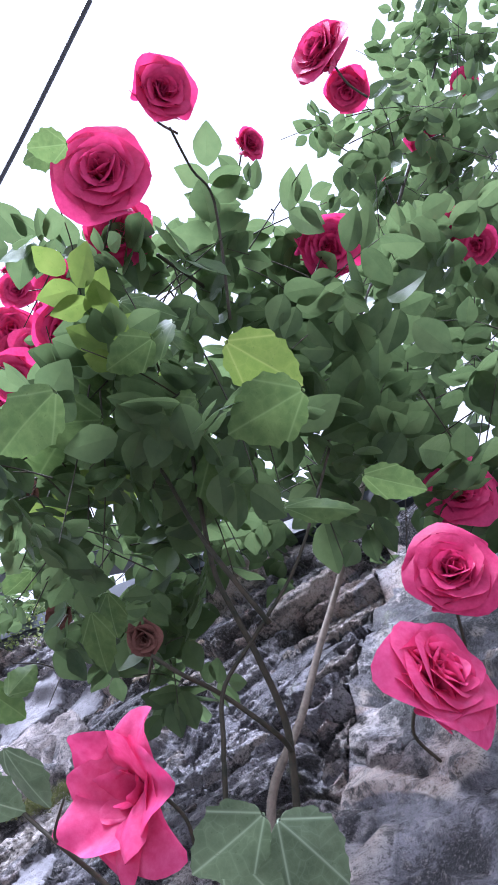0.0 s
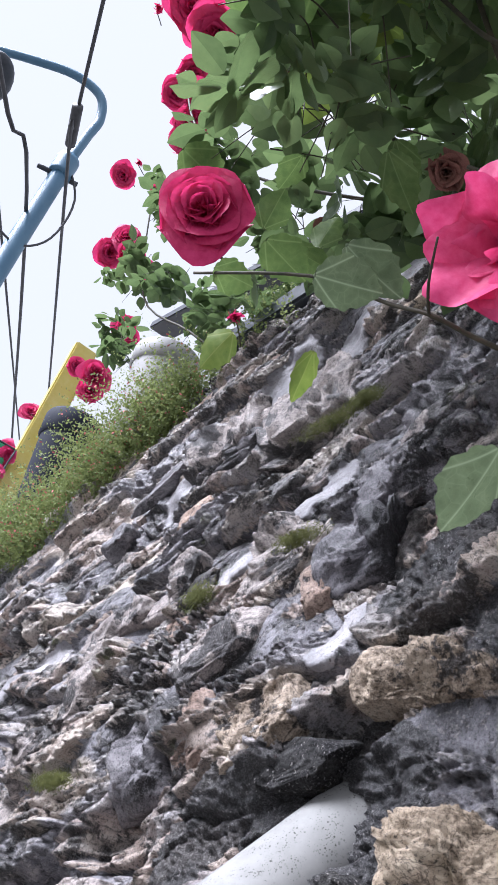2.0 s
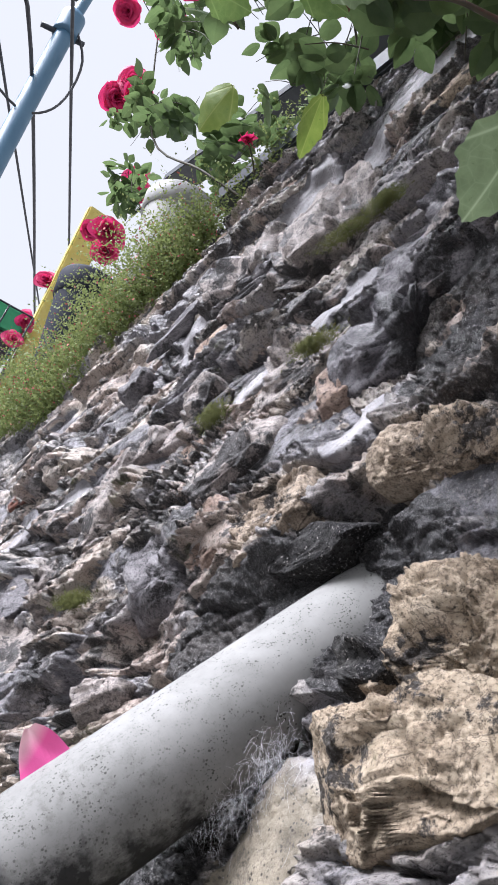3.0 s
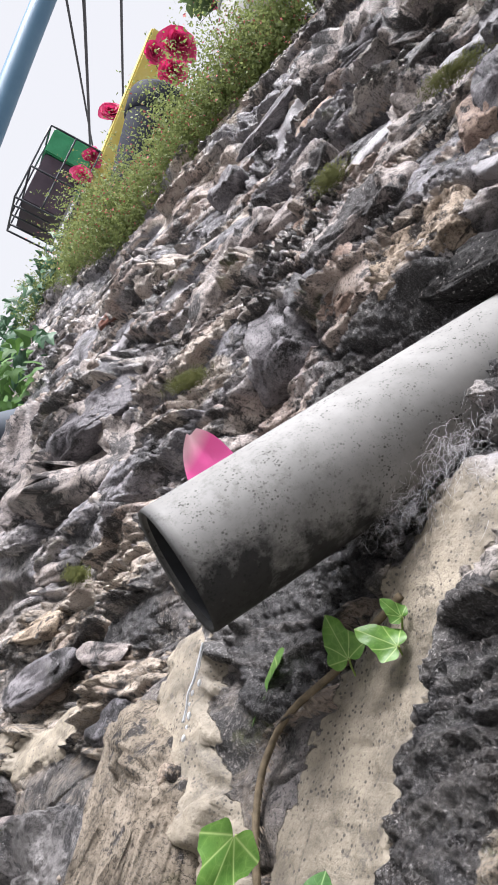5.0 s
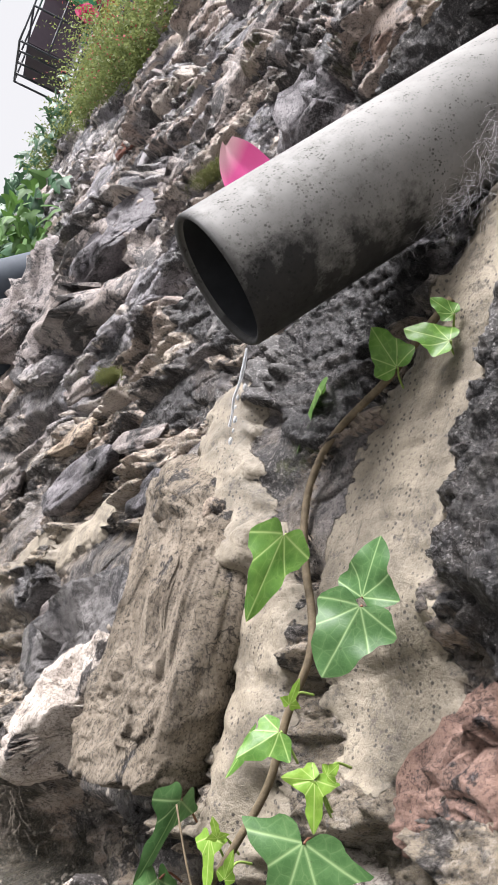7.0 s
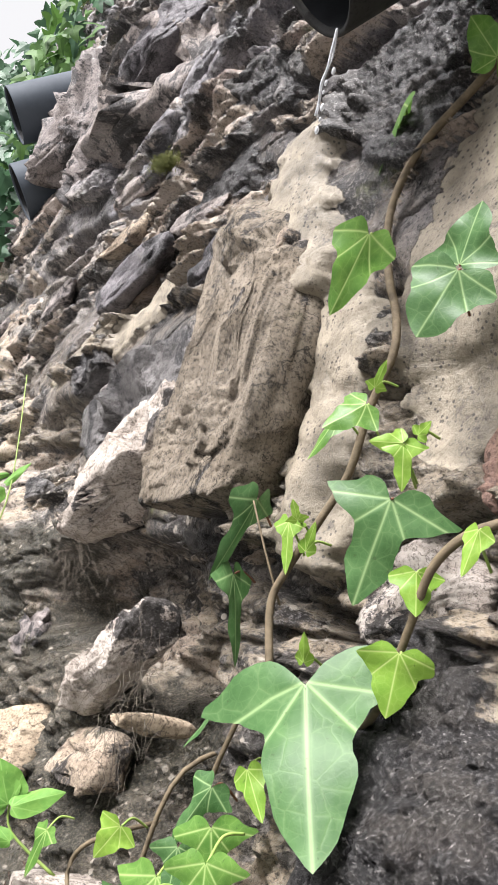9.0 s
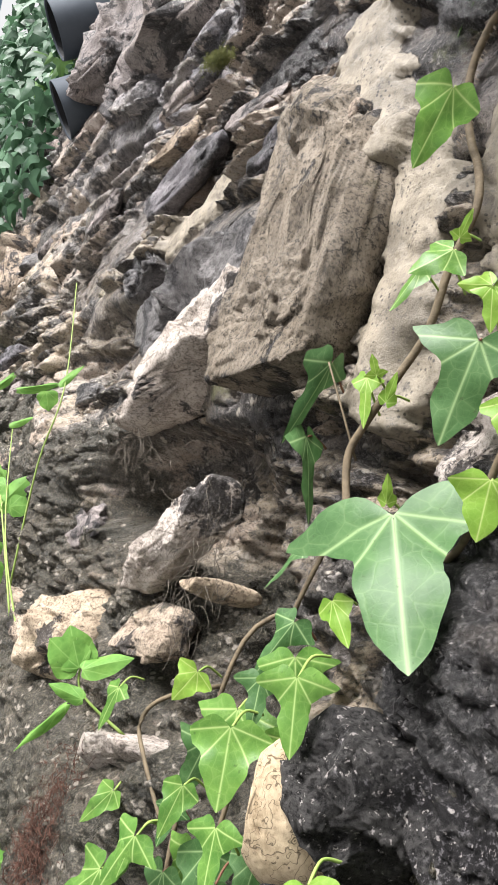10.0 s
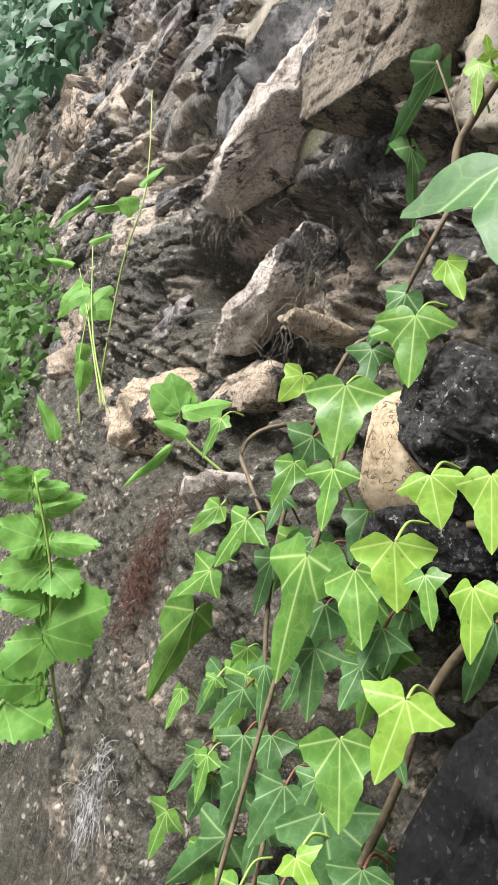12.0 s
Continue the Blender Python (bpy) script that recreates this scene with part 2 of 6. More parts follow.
    hole = n.math("MULTIPLY", n.mask(n.cells(p, 230, "F1"), 0.30, 0.20), n.mask(n.noise(p, 34, 4), 0.44, 0.54))
    paste = n.mix(n.math("MULTIPLY", hole, 0.85), paste, (0.03, 0.026, 0.024))
    paste = n.mix(n.ramp(n.cells(n.mix(0.1, p, n.noise(p, 22, 4)), 7), [(0.0, (0.45, 0.45, 0.45)), (0.008, (0, 0, 0))]), paste, (0.05, 0.042, 0.035))
    smooth = around(attribute("mortar"), mid, 0.6, 0.46, 0.56)
    col = n.mix(smooth, col, paste)
    sooty = around(attribute("soot"), mid, 1.1, 0.46, 0.56)
    tar = n.mix(n.mask(sand, 0.52, 0.61), (0.016, 0.015, 0.016), (0.12, 0.115, 0.115))
    tar = n.mix(n.math("MULTIPLY", n.mask(n.noise(p, 330, 3, 0.6), 0.64, 0.70), 0.8), tar, (0.42, 0.40, 0.39))
    col = n.mix(n.math("MULTIPLY", sooty, 0.93), col, tar)
    rough = n.ramp(n.noise(p, 12, 8, 0.7), [(0.42, (0.26, 0.26, 0.26)), (0.60, (0.70, 0.70, 0.70))])
    rough = n.mix(n.math("MULTIPLY", smooth, 0.8), rough, (0.62, 0.62, 0.62))
    calm = n.math("SUBTRACT", 1.0, n.math("MULTIPLY", smooth, 0.88))
    stony = n.math("MULTIPLY", calm, n.math("SUBTRACT", 1.0, n.math("MULTIPLY", filled, 0.35)))
    b1 = n.bump(n.math("MULTIPLY", streak, stony), 1.0, 0.007)
    b2 = n.bump(n.math("MULTIPLY", mid, calm), 1.0, 0.0035, b1)
    b3 = n.bump(n.math("MULTIPLY", fine, n.math("ADD", calm, 0.15)), 1.0, 0.0022, b2)
    b4 = n.bump(sand, 1.0, 0.0007, b3)
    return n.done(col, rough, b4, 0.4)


WALL_MAT = wall_material()


def leaf_material(name, base, tip, vein, through, rough=0.45, veins=True):
    n = Nodes(name)
    o = n.coords("Object")
    w = n.world_coords()
    s = n.node("ShaderNodeSeparateXYZ")
    n.link(o, s.inputs[0])
    ax = n.math("ABSOLUTE", s.outputs[0])
    y = s.outputs[1]
    blotch = n.noise(w, 70, 5, 0.6)
    col = n.mix(n.mask(blotch, 0.35, 0.65), base, tip)
    col = n.mix(0.35, col, n.mix(n.random(), base, tip))
    if veins:
        bent = n.mix(0.06, o, n.noise(o, 5, 3, 0.5))
        side = n.math("ABSOLUTE", n.math("SUBTRACT", n.math("MULTIPLY", ax, 0.20), n.math("MULTIPLY", y, 0.98)))
        side2 = n.math("ABSOLUTE", n.math("SUBTRACT", n.math("MULTIPLY", ax, 0.78), n.math("MULTIPLY", y, 0.62)))
        best = n.math("MINIMUM", ax, n.math("MINIMUM", side, side2))
        main = n.ramp(best, [(0.004, (1, 1, 1)), (0.014, (0.25, 0.25, 0.25)), (0.030, (0, 0, 0))])
        net = n.cells(bent, 5.5)
        mesh = n.ramp(net, [(0.0, (1, 1, 1)), (0.035, (0.2, 0.2, 0.2)), (0.07, (0, 0, 0))])
        small = n.ramp(n.cells(bent, 15), [(0.0, (1, 1, 1)), (0.08, (0, 0, 0))])
        line = n.math("MAXIMUM", main, n.math("MAXIMUM", n.math("MULTIPLY", mesh, 0.20), n.math("MULTIPLY", small, 0.08)))
        between = n.mask(n.math("MULTIPLY", net, n.noise(w, 40, 3, 0.6)), 0.02, 0.16)
        col = n.mix(n.math("MULTIPLY", between, 0.4), col, base)
        col = n.mix(n.math("MULTIPLY", line, 0.7), col, vein)
        spots = n.mask(n.noise(w, 330, 3, 0.6), 0.66, 0.72)
        col = n.mix(n.math("MULTIPLY", spots, 0.5), col, (0.03, 0.05, 0.015))
        nb = n.bump(n.math("ADD", n.math("MULTIPLY", line, -0.6), n.noise(o, 6, 4, 0.6)), 0.10, 0.004)
    else:
        isl = n.node("ShaderNodeNewGeometry").outputs["Random Per Island"]
        col = n.mix(0.6, col, n.ramp(isl, [(0.0, tuple(c * 0.55 for c in base)), (0.6, tuple(0.5 * (a + b) for a, b in zip(base, tip))), (1.0, tip)]))
        nb = n.bump(blotch, 0.3, 0.003)
    m = n.done(col, rough, nb, 0.28)
    tr = n.node("ShaderNodeBsdfTranslucent")
    n.link(n.mix(0.5, col, tip), tr.inputs[0])
    mixs = n.node("ShaderNodeMixShader")
    mixs.inputs[0].default_value = through
    out = n.t.nodes["Material Output"]
    n.link(n.b.outputs[0], mixs.inputs[1])
    n.link(tr.outputs[0], mixs.inputs[2])
    n.link(mixs.outputs[0], out.inputs[0])
    return m


LEAF = {
    "fresh": leaf_material("ivy_leaf_green", (0.052, 0.138, 0.022), (0.135, 0.265, 0.05), (0.38, 0.50, 0.18), 0.3, 0.36),
    "young": leaf_material("ivy_leaf_young", (0.13, 0.265, 0.028), (0.25, 0.40, 0.06), (0.48, 0.58, 0.2), 0.35, 0.45),
    "dark": leaf_material("ivy_leaf_dark", (0.028, 0.082, 0.020), (0.075, 0.155, 0.052), (0.25, 0.36, 0.16), 0.2, 0.45),
    "rose": leaf_material("rose_leaf_green", (0.038, 0.078, 0.028), (0.135, 0.19, 0.075), (0.2, 0.28, 0.1), 0.42, 0.36, False),
    "rose_pale": leaf_material("rose_leaf_yellowing", (0.11, 0.18, 0.03), (0.20, 0.27, 0.055), (0.3, 0.35, 0.1), 0.4, 0.5),
    "rose_near": leaf_material("rose_leaf_grey_green", (0.06, 0.088, 0.043), (0.14, 0.185, 0.10), (0.3, 0.37, 0.24), 0.3, 0.4),
    "rose_part": leaf_material("rose_leaf_veined", (0.05, 0.10, 0.026), (0.145, 0.215, 0.065), (0.19, 0.27, 0.10), 0.4, 0.38),
    "far": leaf_material("far_leaf", (0.028, 0.075, 0.042), (0.08, 0.165, 0.085), (0.1, 0.2, 0.1), 0.25, 0.45, False),
    "nettle": leaf_material("nettle_leaf", (0.085, 0.22, 0.035), (0.18, 0.36, 0.07), (0.24, 0.42, 0.11), 0.35, 0.6),
    "growth": leaf_material("low_growth_leaf", (0.03, 0.085, 0.02), (0.11, 0.22, 0.05), (0.28, 0.45, 0.12), 0.3, 0.6, False),
    "herb": leaf_material("herb_leaf", (0.10, 0.15, 0.045), (0.26, 0.30, 0.11), (0.3, 0.3, 0.1), 0.4, 0.6, False),
}


def plain_material(name, base, other, rough=0.6, scale=60, bump=0.2, metal=0.0, spec=0.4):
    n = Nodes(name)
    p = n.coords("Object")
    a = n.noise(p, scale, 6, 0.65)
    b = n.noise(p, scale * 0.15, 4, 0.6)
    col = n.mix(n.mask(a, 0.35, 0.7), base, other)
    col = n.mix(n.math("MULTIPLY", n.mask(b, 0.4, 0.65), 0.4), col, other)
    return n.done(col, rough, n.bump(a, bump, 0.002), spec, metal)


def petal_material(name, deep, light, through=0.25):
    n = Nodes(name)
    w = n.world_coords()
    v = n.noise(w, 130, 4, 0.6)
    isl = n.node("ShaderNodeNewGeometry").outputs["Random Per Island"]
    col = n.mix(n.mask(v, 0.3, 0.75), deep, light)
    col = n.mix(n.math("MULTIPLY", isl, 0.5), col, light)
    col = n.mix(n.math("MULTIPLY", n.random(), 0.35), col, deep)
    n.done(col, 0.55, n.bump(v, 0.2, 0.002), 0.3)
    tr = n.node("ShaderNodeBsdfTranslucent")
    n.link(col, tr.inputs[0])
    mixs = n.node("ShaderNodeMixShader")
    mixs.inputs[0].default_value = through
    n.link(n.b.outputs[0], mixs.inputs[1])
    n.link(tr.outputs[0], mixs.inputs[2])
    n.link(mixs.outputs[0], n.t.nodes["Material Output"].inputs[0])
    return n.m


PETAL = petal_material("crimson_petal", (0.48, 0.011, 0.09), (0.74, 0.07, 0.23), 0.35)
def fallen_petal_material():
    """Pink at the base, paling to the tip."""
    n = Nodes("fallen_petal")
    o = n.coords("Object")
    g = n.node("ShaderNodeSeparateXYZ")
    n.link(o, g.inputs[0])
    pale = n.mask(n.math("ADD", g.outputs[1], n.math("MULTIPLY", g.outputs[0], -0.5)), 0.008, 0.022)
    col = n.mix(pale, (0.80, 0.13, 0.38), (0.88, 0.62, 0.66))
    return n.done(col, 0.6, n.bump(n.noise(o, 400, 3), 0.3, 0.0005), 0.25)


PETAL_PINK = petal_material("pink_petal", (0.66, 0.02, 0.15), (0.84, 0.14, 0.33), 0.35)
DEAD = plain_material("withered_petal", (0.10, 0.038, 0.030), (0.22, 0.10, 0.075), 0.85, 90)
CANE = plain_material("rose_cane", (0.02, 0.024, 0.013), (0.065, 0.05, 0.03), 0.7, 80, 0.5)
CANE_OLD = plain_material("old_rose_cane", (0.16, 0.13, 0.10), (0.30, 0.25, 0.20), 0.8, 120, 0.6)
VINE = plain_material("ivy_stem", (0.06, 0.045, 0.026), (0.15, 0.115, 0.07), 0.8, 140, 0.6)
VINE_RED = plain_material("red_leaf_stalk", (0.10, 0.035, 0.022), (0.17, 0.085, 0.045), 0.6, 90, 0.2)
STALK = plain_material("green_stalk", (0.16, 0.26, 0.05), (0.26, 0.34, 0.09), 0.6, 90, 0.2)
ROOT = plain_material("dry_root", (0.16, 0.12, 0.085), (0.32, 0.27, 0.21), 0.9, 150, 0.4)
ROOT_DARK = plain_material("dark_root", (0.05, 0.042, 0.035), (0.17, 0.145, 0.115), 0.9, 150, 0.4)
WEB = plain_material("grey_fibre", (0.34, 0.33, 0.34), (0.5, 0.5, 0.52), 0.9, 150, 0.2)
MOSS = plain_material("moss_green", (0.05, 0.06, 0.012), (0.12, 0.125, 0.03), 0.95, 200, 0.8)
MOSS_RED = plain_material("moss_red_brown", (0.035, 0.016, 0.010), (0.11, 0.05, 0.034), 0.95, 200, 0.6)
BLUE = plain_material("blue_pole_paint", (0.055, 0.13, 0.21), (0.085, 0.17, 0.25), 0.45, 5, 0.1)
YELLOW = plain_material("worn_yellow_paint", (0.43, 0.345, 0.05), (0.52, 0.45, 0.16), 0.6, 9, 0.2)
DARKMETAL = plain_material("dark_painted_metal", (0.02, 0.024, 0.032), (0.05, 0.055, 0.065), 0.45, 20, 0.2)
CABLE = plain_material("black_cable", (0.04, 0.04, 0.045), (0.07, 0.07, 0.075), 0.6, 30, 0.1)
CREAMPOT = plain_material("cream_plastic", (0.26, 0.255, 0.25), (0.33, 0.325, 0.32), 0.6, 12, 0.1)
BLACKPOT = plain_material("black_plastic", (0.012, 0.014, 0.024), (0.022, 0.025, 0.036), 0.75, 20, 0.1, 0.0, 0.15)
BROWNPOT = plain_material("dark_brown_plastic", (0.045, 0.03, 0.045), (0.065, 0.045, 0.062), 0.5, 20, 0.1)
GREENPOT = plain_material("green_plastic", (0.02, 0.22, 0.09), (0.04, 0.30, 0.13), 0.45, 20, 0.1)
# ground is never in view; its grey only sets the light thrown back up
GROUND_GREY = plain_material("unseen_ground_grey", (0.085, 0.083, 0.08), (0.13, 0.126, 0.12), 0.9, 30, 0.4)
EARTH = plain_material("earth", (0.06, 0.045, 0.03), (0.12, 0.09, 0.06), 0.95, 40, 0.6)


def pipe_material():
    """Grey-white PVC, speckled with black mould; mould and painted underside shade blacken it towards the mouth and the
    underside drip.
    """
    n = Nodes("stained_pvc")
    p = n.coords("Object")
    s = n.node("ShaderNodeSeparateXYZ")
    n.link(p, s.inputs[0])
    broad = n.noise(p, 14, 6, 0.65)
    col = n.mix(n.mask(broad, 0.35, 0.7), (0.15, 0.148, 0.142), (0.22, 0.217, 0.21))
    dot = n.mask(n.cells(p, 260, "F1"), 0.27, 0.19)
    spots = n.math("MULTIPLY", n.math("MAXIMUM", dot, n.mask(n.noise(p, 520, 3, 0.6), 0.60, 0.64)), n.mask(n.noise(p, 60, 4, 0.6), 0.42, 0.54))
    outer = n.mask(n.math("ADD", s.outputs[2], n.math("MULTIPLY", n.math("SUBTRACT", broad, 0.5), 0.25)), 0.20, 0.04)
    where = n.math("MAXIMUM", n.mask(n.noise(p, 22, 4, 0.6), 0.44, 0.58), n.math("MULTIPLY", outer, 0.8))
    mould = n.mask(n.noise(p, 75, 10, 0.8), 0.50, 0.62)
    col = n.mix(n.math("MULTIPLY", n.math("MULTIPLY", mould, outer), 0.55), col, (0.085, 0.083, 0.075))
    col = n.mix(n.math("MULTIPLY", spots, where), col, (0.05, 0.05, 0.045))
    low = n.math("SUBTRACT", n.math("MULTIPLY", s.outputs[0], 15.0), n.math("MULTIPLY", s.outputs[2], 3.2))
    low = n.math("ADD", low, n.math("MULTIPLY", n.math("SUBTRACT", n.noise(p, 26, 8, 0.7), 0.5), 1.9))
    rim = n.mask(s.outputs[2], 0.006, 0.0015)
    # blackens the underside and mouth rim: black mould together with painted underside shade
    grime_shade = n.math("MAXIMUM", n.mask(low, -0.15, 0.32), n.math("MULTIPLY", rim, 0.85))
    col = n.mix(n.math("MULTIPLY", grime_shade, 0.92), col, (0.012, 0.012, 0.0125))
    smear = n.mask(n.noise(p, 40, 9, 0.75), 0.60, 0.72)
    col = n.mix(n.math("MULTIPLY", smear, 0.45), col, (0.13, 0.125, 0.115))
    return n.done(col, n.ramp(n.noise(p, 60, 5), [(0.4, (0.6, 0.6, 0.6)), (0.6, (0.8, 0.8, 0.8))]), n.bump(broad, 0.1, 0.002), 0.2)


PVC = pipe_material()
PVC_FAR = plain_material("grey_pvc", (0.045, 0.054, 0.068), (0.075, 0.088, 0.105), 0.7, 12, 0.1, 0.0, 0.15)
WATER = bpy.data.materials.new("water")
WATER.use_nodes = True
WATER.node_tree.nodes["Principled BSDF"].inputs["Transmission Weight"].default_value = 0.55
WATER.node_tree.nodes["Principled BSDF"].inputs["Base Color"].default_value = (0.85, 0.87, 0.9, 1)
WATER.node_tree.nodes["Principled BSDF"].inputs["Roughness"].default_value = 0.2
WATER.node_tree.nodes["Principled BSDF"].inputs["IOR"].default_value = 1.33

# ---- helpers ----


def link_mesh(name, me, material, parent=None, label=""):
    me.materials.clear()
    me.materials.append(material)
    ob = new(name, me)
    ob.parent = parent
    if label:
        ob["label"] = label
    return ob


def part(name, bm, material, parent=None, label="", smooth=True):
    me = bpy.data.meshes.new(name)
    bm.to_mesh(me)
    bm.free()
    if smooth:
        me.shade_smooth()
    return link_mesh(name, me, material, parent, label)


def raw_mesh(name, verts, faces, smooth=True):
    me = bpy.data.meshes.new(name)
    me.from_pydata([tuple(v) for v in verts], [], [tuple(int(i) for i in f) for f in faces])
    me.update()
    if smooth:
        me.shade_smooth()
    return me


def thing(name, label, category, at=(0, 0, 0), group="", kind=""):
    ob = new(name)
    ob.location = at
    ob.empty_display_size = 0.05
    return tagged(ob, label, category, group, kind)


def lattice(ix, iy, iz, seed):
    h = (ix * 374761393 + iy * 668265263 + iz * 2147483647 + seed * 1274126177) & 0xFFFFFFFF
    h = ((h ^ (h >> 13)) * 1274126177) & 0xFFFFFFFF
    h = h ^ (h >> 16)
    return (h & 0xFFFFFF) / float(0xFFFFFF)


def vnoise(p, seed=0):
    """Smooth value noise between -1 and 1 at the rows of p."""
    f = np.floor(p)
    i = f.astype(np.int64)
    u = p - f
    u = u * u * u * (u * (u * 6 - 15) + 10)
    out = 0
    for a in (0, 1):
        for b in (0, 1):
            for c in (0, 1):
                w = (u[:, 0] if a else 1 - u[:, 0]) * (u[:, 1] if b else 1 - u[:, 1]) * (u[:, 2] if c else 1 - u[:, 2])
                out = out + w * lattice(i[:, 0] + a, i[:, 1] + b, i[:, 2] + c, seed)
    return out * 2 - 1


def fbm(p, octaves=5, seed=0, gain=0.5):
    out, amp = 0, 1.0
    for k in range(octaves):
        out = out + amp * vnoise(p * 2.03**k, seed + k)
        amp *= gain
    return out


def ridged(p, octaves=5, seed=0):
    out, amp = 0, 1.0
    for k in range(octaves):
        out = out + amp * (1 - 2 * np.abs(vnoise(p * 2.03**k, seed + k)))
        amp *= 0.5
    return out


def tube(points, radius, sides=8, taper=1.0, cap=True):
    """A round rod along a smooth line through the points."""
    pts = [Vector(p) for p in points]
    line = []
    for i in range(len(pts) - 1):
        a, b = pts[max(i - 1, 0)], pts[i]
        c, d = pts[i + 1], pts[min(i + 2, len(pts) - 1)]
        for k in range(5):
            t = k / 5
            line.append(0.5 * ((2 * b) + (c - a) * t + (2 * a - 5 * b + 4 * c - d) * t * t + (3 * b - a - 3 * c + d) * t**3))
    line.append(pts[-1])
    bm = bmesh.new()
    rings = []
    side = Vector((0.31, 0.87, 0.38))
    for i, p in enumerate(line):
        d = (line[min(i + 1, len(line) - 1)] - line[max(i - 1, 0)]).normalized()
        u = d.cross(side).normalized()
        v = d.cross(u)
        r = radius * (1 + (taper - 1) * i / (len(line) - 1))
        rings.append([bm.verts.new(p + r * (math.cos(2 * math.pi * k / sides) * u + math.sin(2 * math.pi * k / sides) * v)) for k in range(sides)])
    for a, b in zip(rings, rings[1:]):
        for k in range(sides):
            bm.faces.new((a[k], a[(k + 1) % sides], b[(k + 1) % sides], b[k]))
    if cap:
        bm.faces.new(rings[0][::-1])
        bm.faces.new(rings[-1])
    return bm


def merge(bm, other):
    me = bpy.data.meshes.new("tmp")
    other.to_mesh(me)
    other.free()
    bm.from_mesh(me)
    bpy.data.meshes.remove(me)


def box(bm, size, at=(0, 0, 0), bevel=0.0, rot=None):
    g = bmesh.ops.create_cube(bm, size=1.0)
    m = Matrix.Translation(at) @ (rot.to_4x4() if rot else Matrix.Identity(4)) @ Matrix.Diagonal((*size, 1))
    bmesh.ops.transform(bm, matrix=m, verts=g["verts"])
    if bevel:
        edges = list({e for v in g["verts"] for e in v.link_edges})
        bmesh.ops.bevel(bm, geom=edges, offset=bevel, segments=2, affect="EDGES")


def lathe(profile, sides=40):
    bm = bmesh.new()
    rings = [[bm.verts.new((r * math.cos(2 * math.pi * k / sides), r * math.sin(2 * math.pi * k / sides), z)) for k in range(sides)] for r, z in profile]
    for a, b in zip(rings, rings[1:]):
        for k in range(sides):
            bm.faces.new((a[k], a[(k + 1) % sides], b[(k + 1) % sides], b[k]))
    return bm


# ---- the ground and the wall ----
BATTER = 0.1637


def face_x(y, z):
    """Mean face of the battered wall."""
    return 0.6466 + BATTER * (z - 2.0) - 0.02 * (y - 1.0)


TOP_Y = (-2.0, 1.4, 1.65, 1.9, 2.3, 3.0, 3.6, 4.2, 5.0, 9.0)
TOP_Z = (2.96, 2.93, 2.86, 2.74, 2.62, 2.70, 2.62, 2.35, 2.25, 2.2)


def top_z(y):
    return np.interp(y, TOP_Y, TOP_Z)


bm = bmesh.new()
bmesh.ops.create_grid(bm, x_segments=40, y_segments=40, size=400)
ground = part("ground", bm, GROUND_GREY)
tagged(ground, "unseen plain ground at the foot of the wall, its grey set for bounce light", "ground", kind="structure")

wall = thing("wall_rubble", "leaning rubble stone retaining wall with dark wet mortar", "wall", kind="structure")

HOLLOWS = []


def hollow(y, z, ry, rz, rot, depth):
    """A cavity (depth above 0) or a swelling of the wall's face."""
    HOLLOWS.append((y, z, ry, rz, rot, depth))


hollow(1.07, 1.035, 0.17, 0.055, -12, 0.055)
hollow(0.90, 0.99, 0.10, 0.10, 0, 0.04)
hollow(1.10, 0.93, 0.22, 0.13, -15, 0.03)
hollow(1.62, 1.70, 0.20, 0.055, -22, 0.08)
hollow(1.78, 1.84, 0.22, 0.075, -20, -0.035)
hollow(0.745, 1.838, 0.07, 0.026, -15, 0.06)
hollow(0.735, 1.77, 0.06, 0.05, 0, 0.028)
hollow(0.85, 1.74, 0.10, 0.05, -20, 0.02)
hollow(1.12, 1.765, 0.09, 0.035, -25, 0.05)
hollow(1.30, 1.655, 0.10, 0.035, -15, 0.04)
hollow(1.10, 1.70, 0.10, 0.03, -20, 0.02)
hollow(1.48, 1.14, 0.10, 0.06, -20, 0.03)
hollow(1.9, 1.45, 0.25, 0.05, -15, 0.04)
hollow(0.70, 0.78, 0.16, 0.20, 0, 0.03)
hollow(0.88, 2.33, 0.25, 0.12, 0, 0.02)
hollow(1.2, 2.52, 0.25, 0.14, 0, 0.026)
hollow(1.66, 2.33, 0.22, 0.16, -15, 0.034)
hollow(0.86, 1.86, 0.16, 0.07, -15, -0.020)
hollow(0.98, 1.38, 0.10, 0.10, 0, -0.018)
hollow(1.83, 1.90, 0.25, 0.10, -15, -0.028)
hollow(2.02, 2.62, 0.25, 0.08, 0, -0.025)
hollow(1.41, 1.48, 0.14, 0.16, 0, 0.025)
hollow(1.45, 1.10, 0.15, 0.06, -15, 0.02)
hollow(0.70, 1.20, 0.12, 0.12, 0, 0.025)


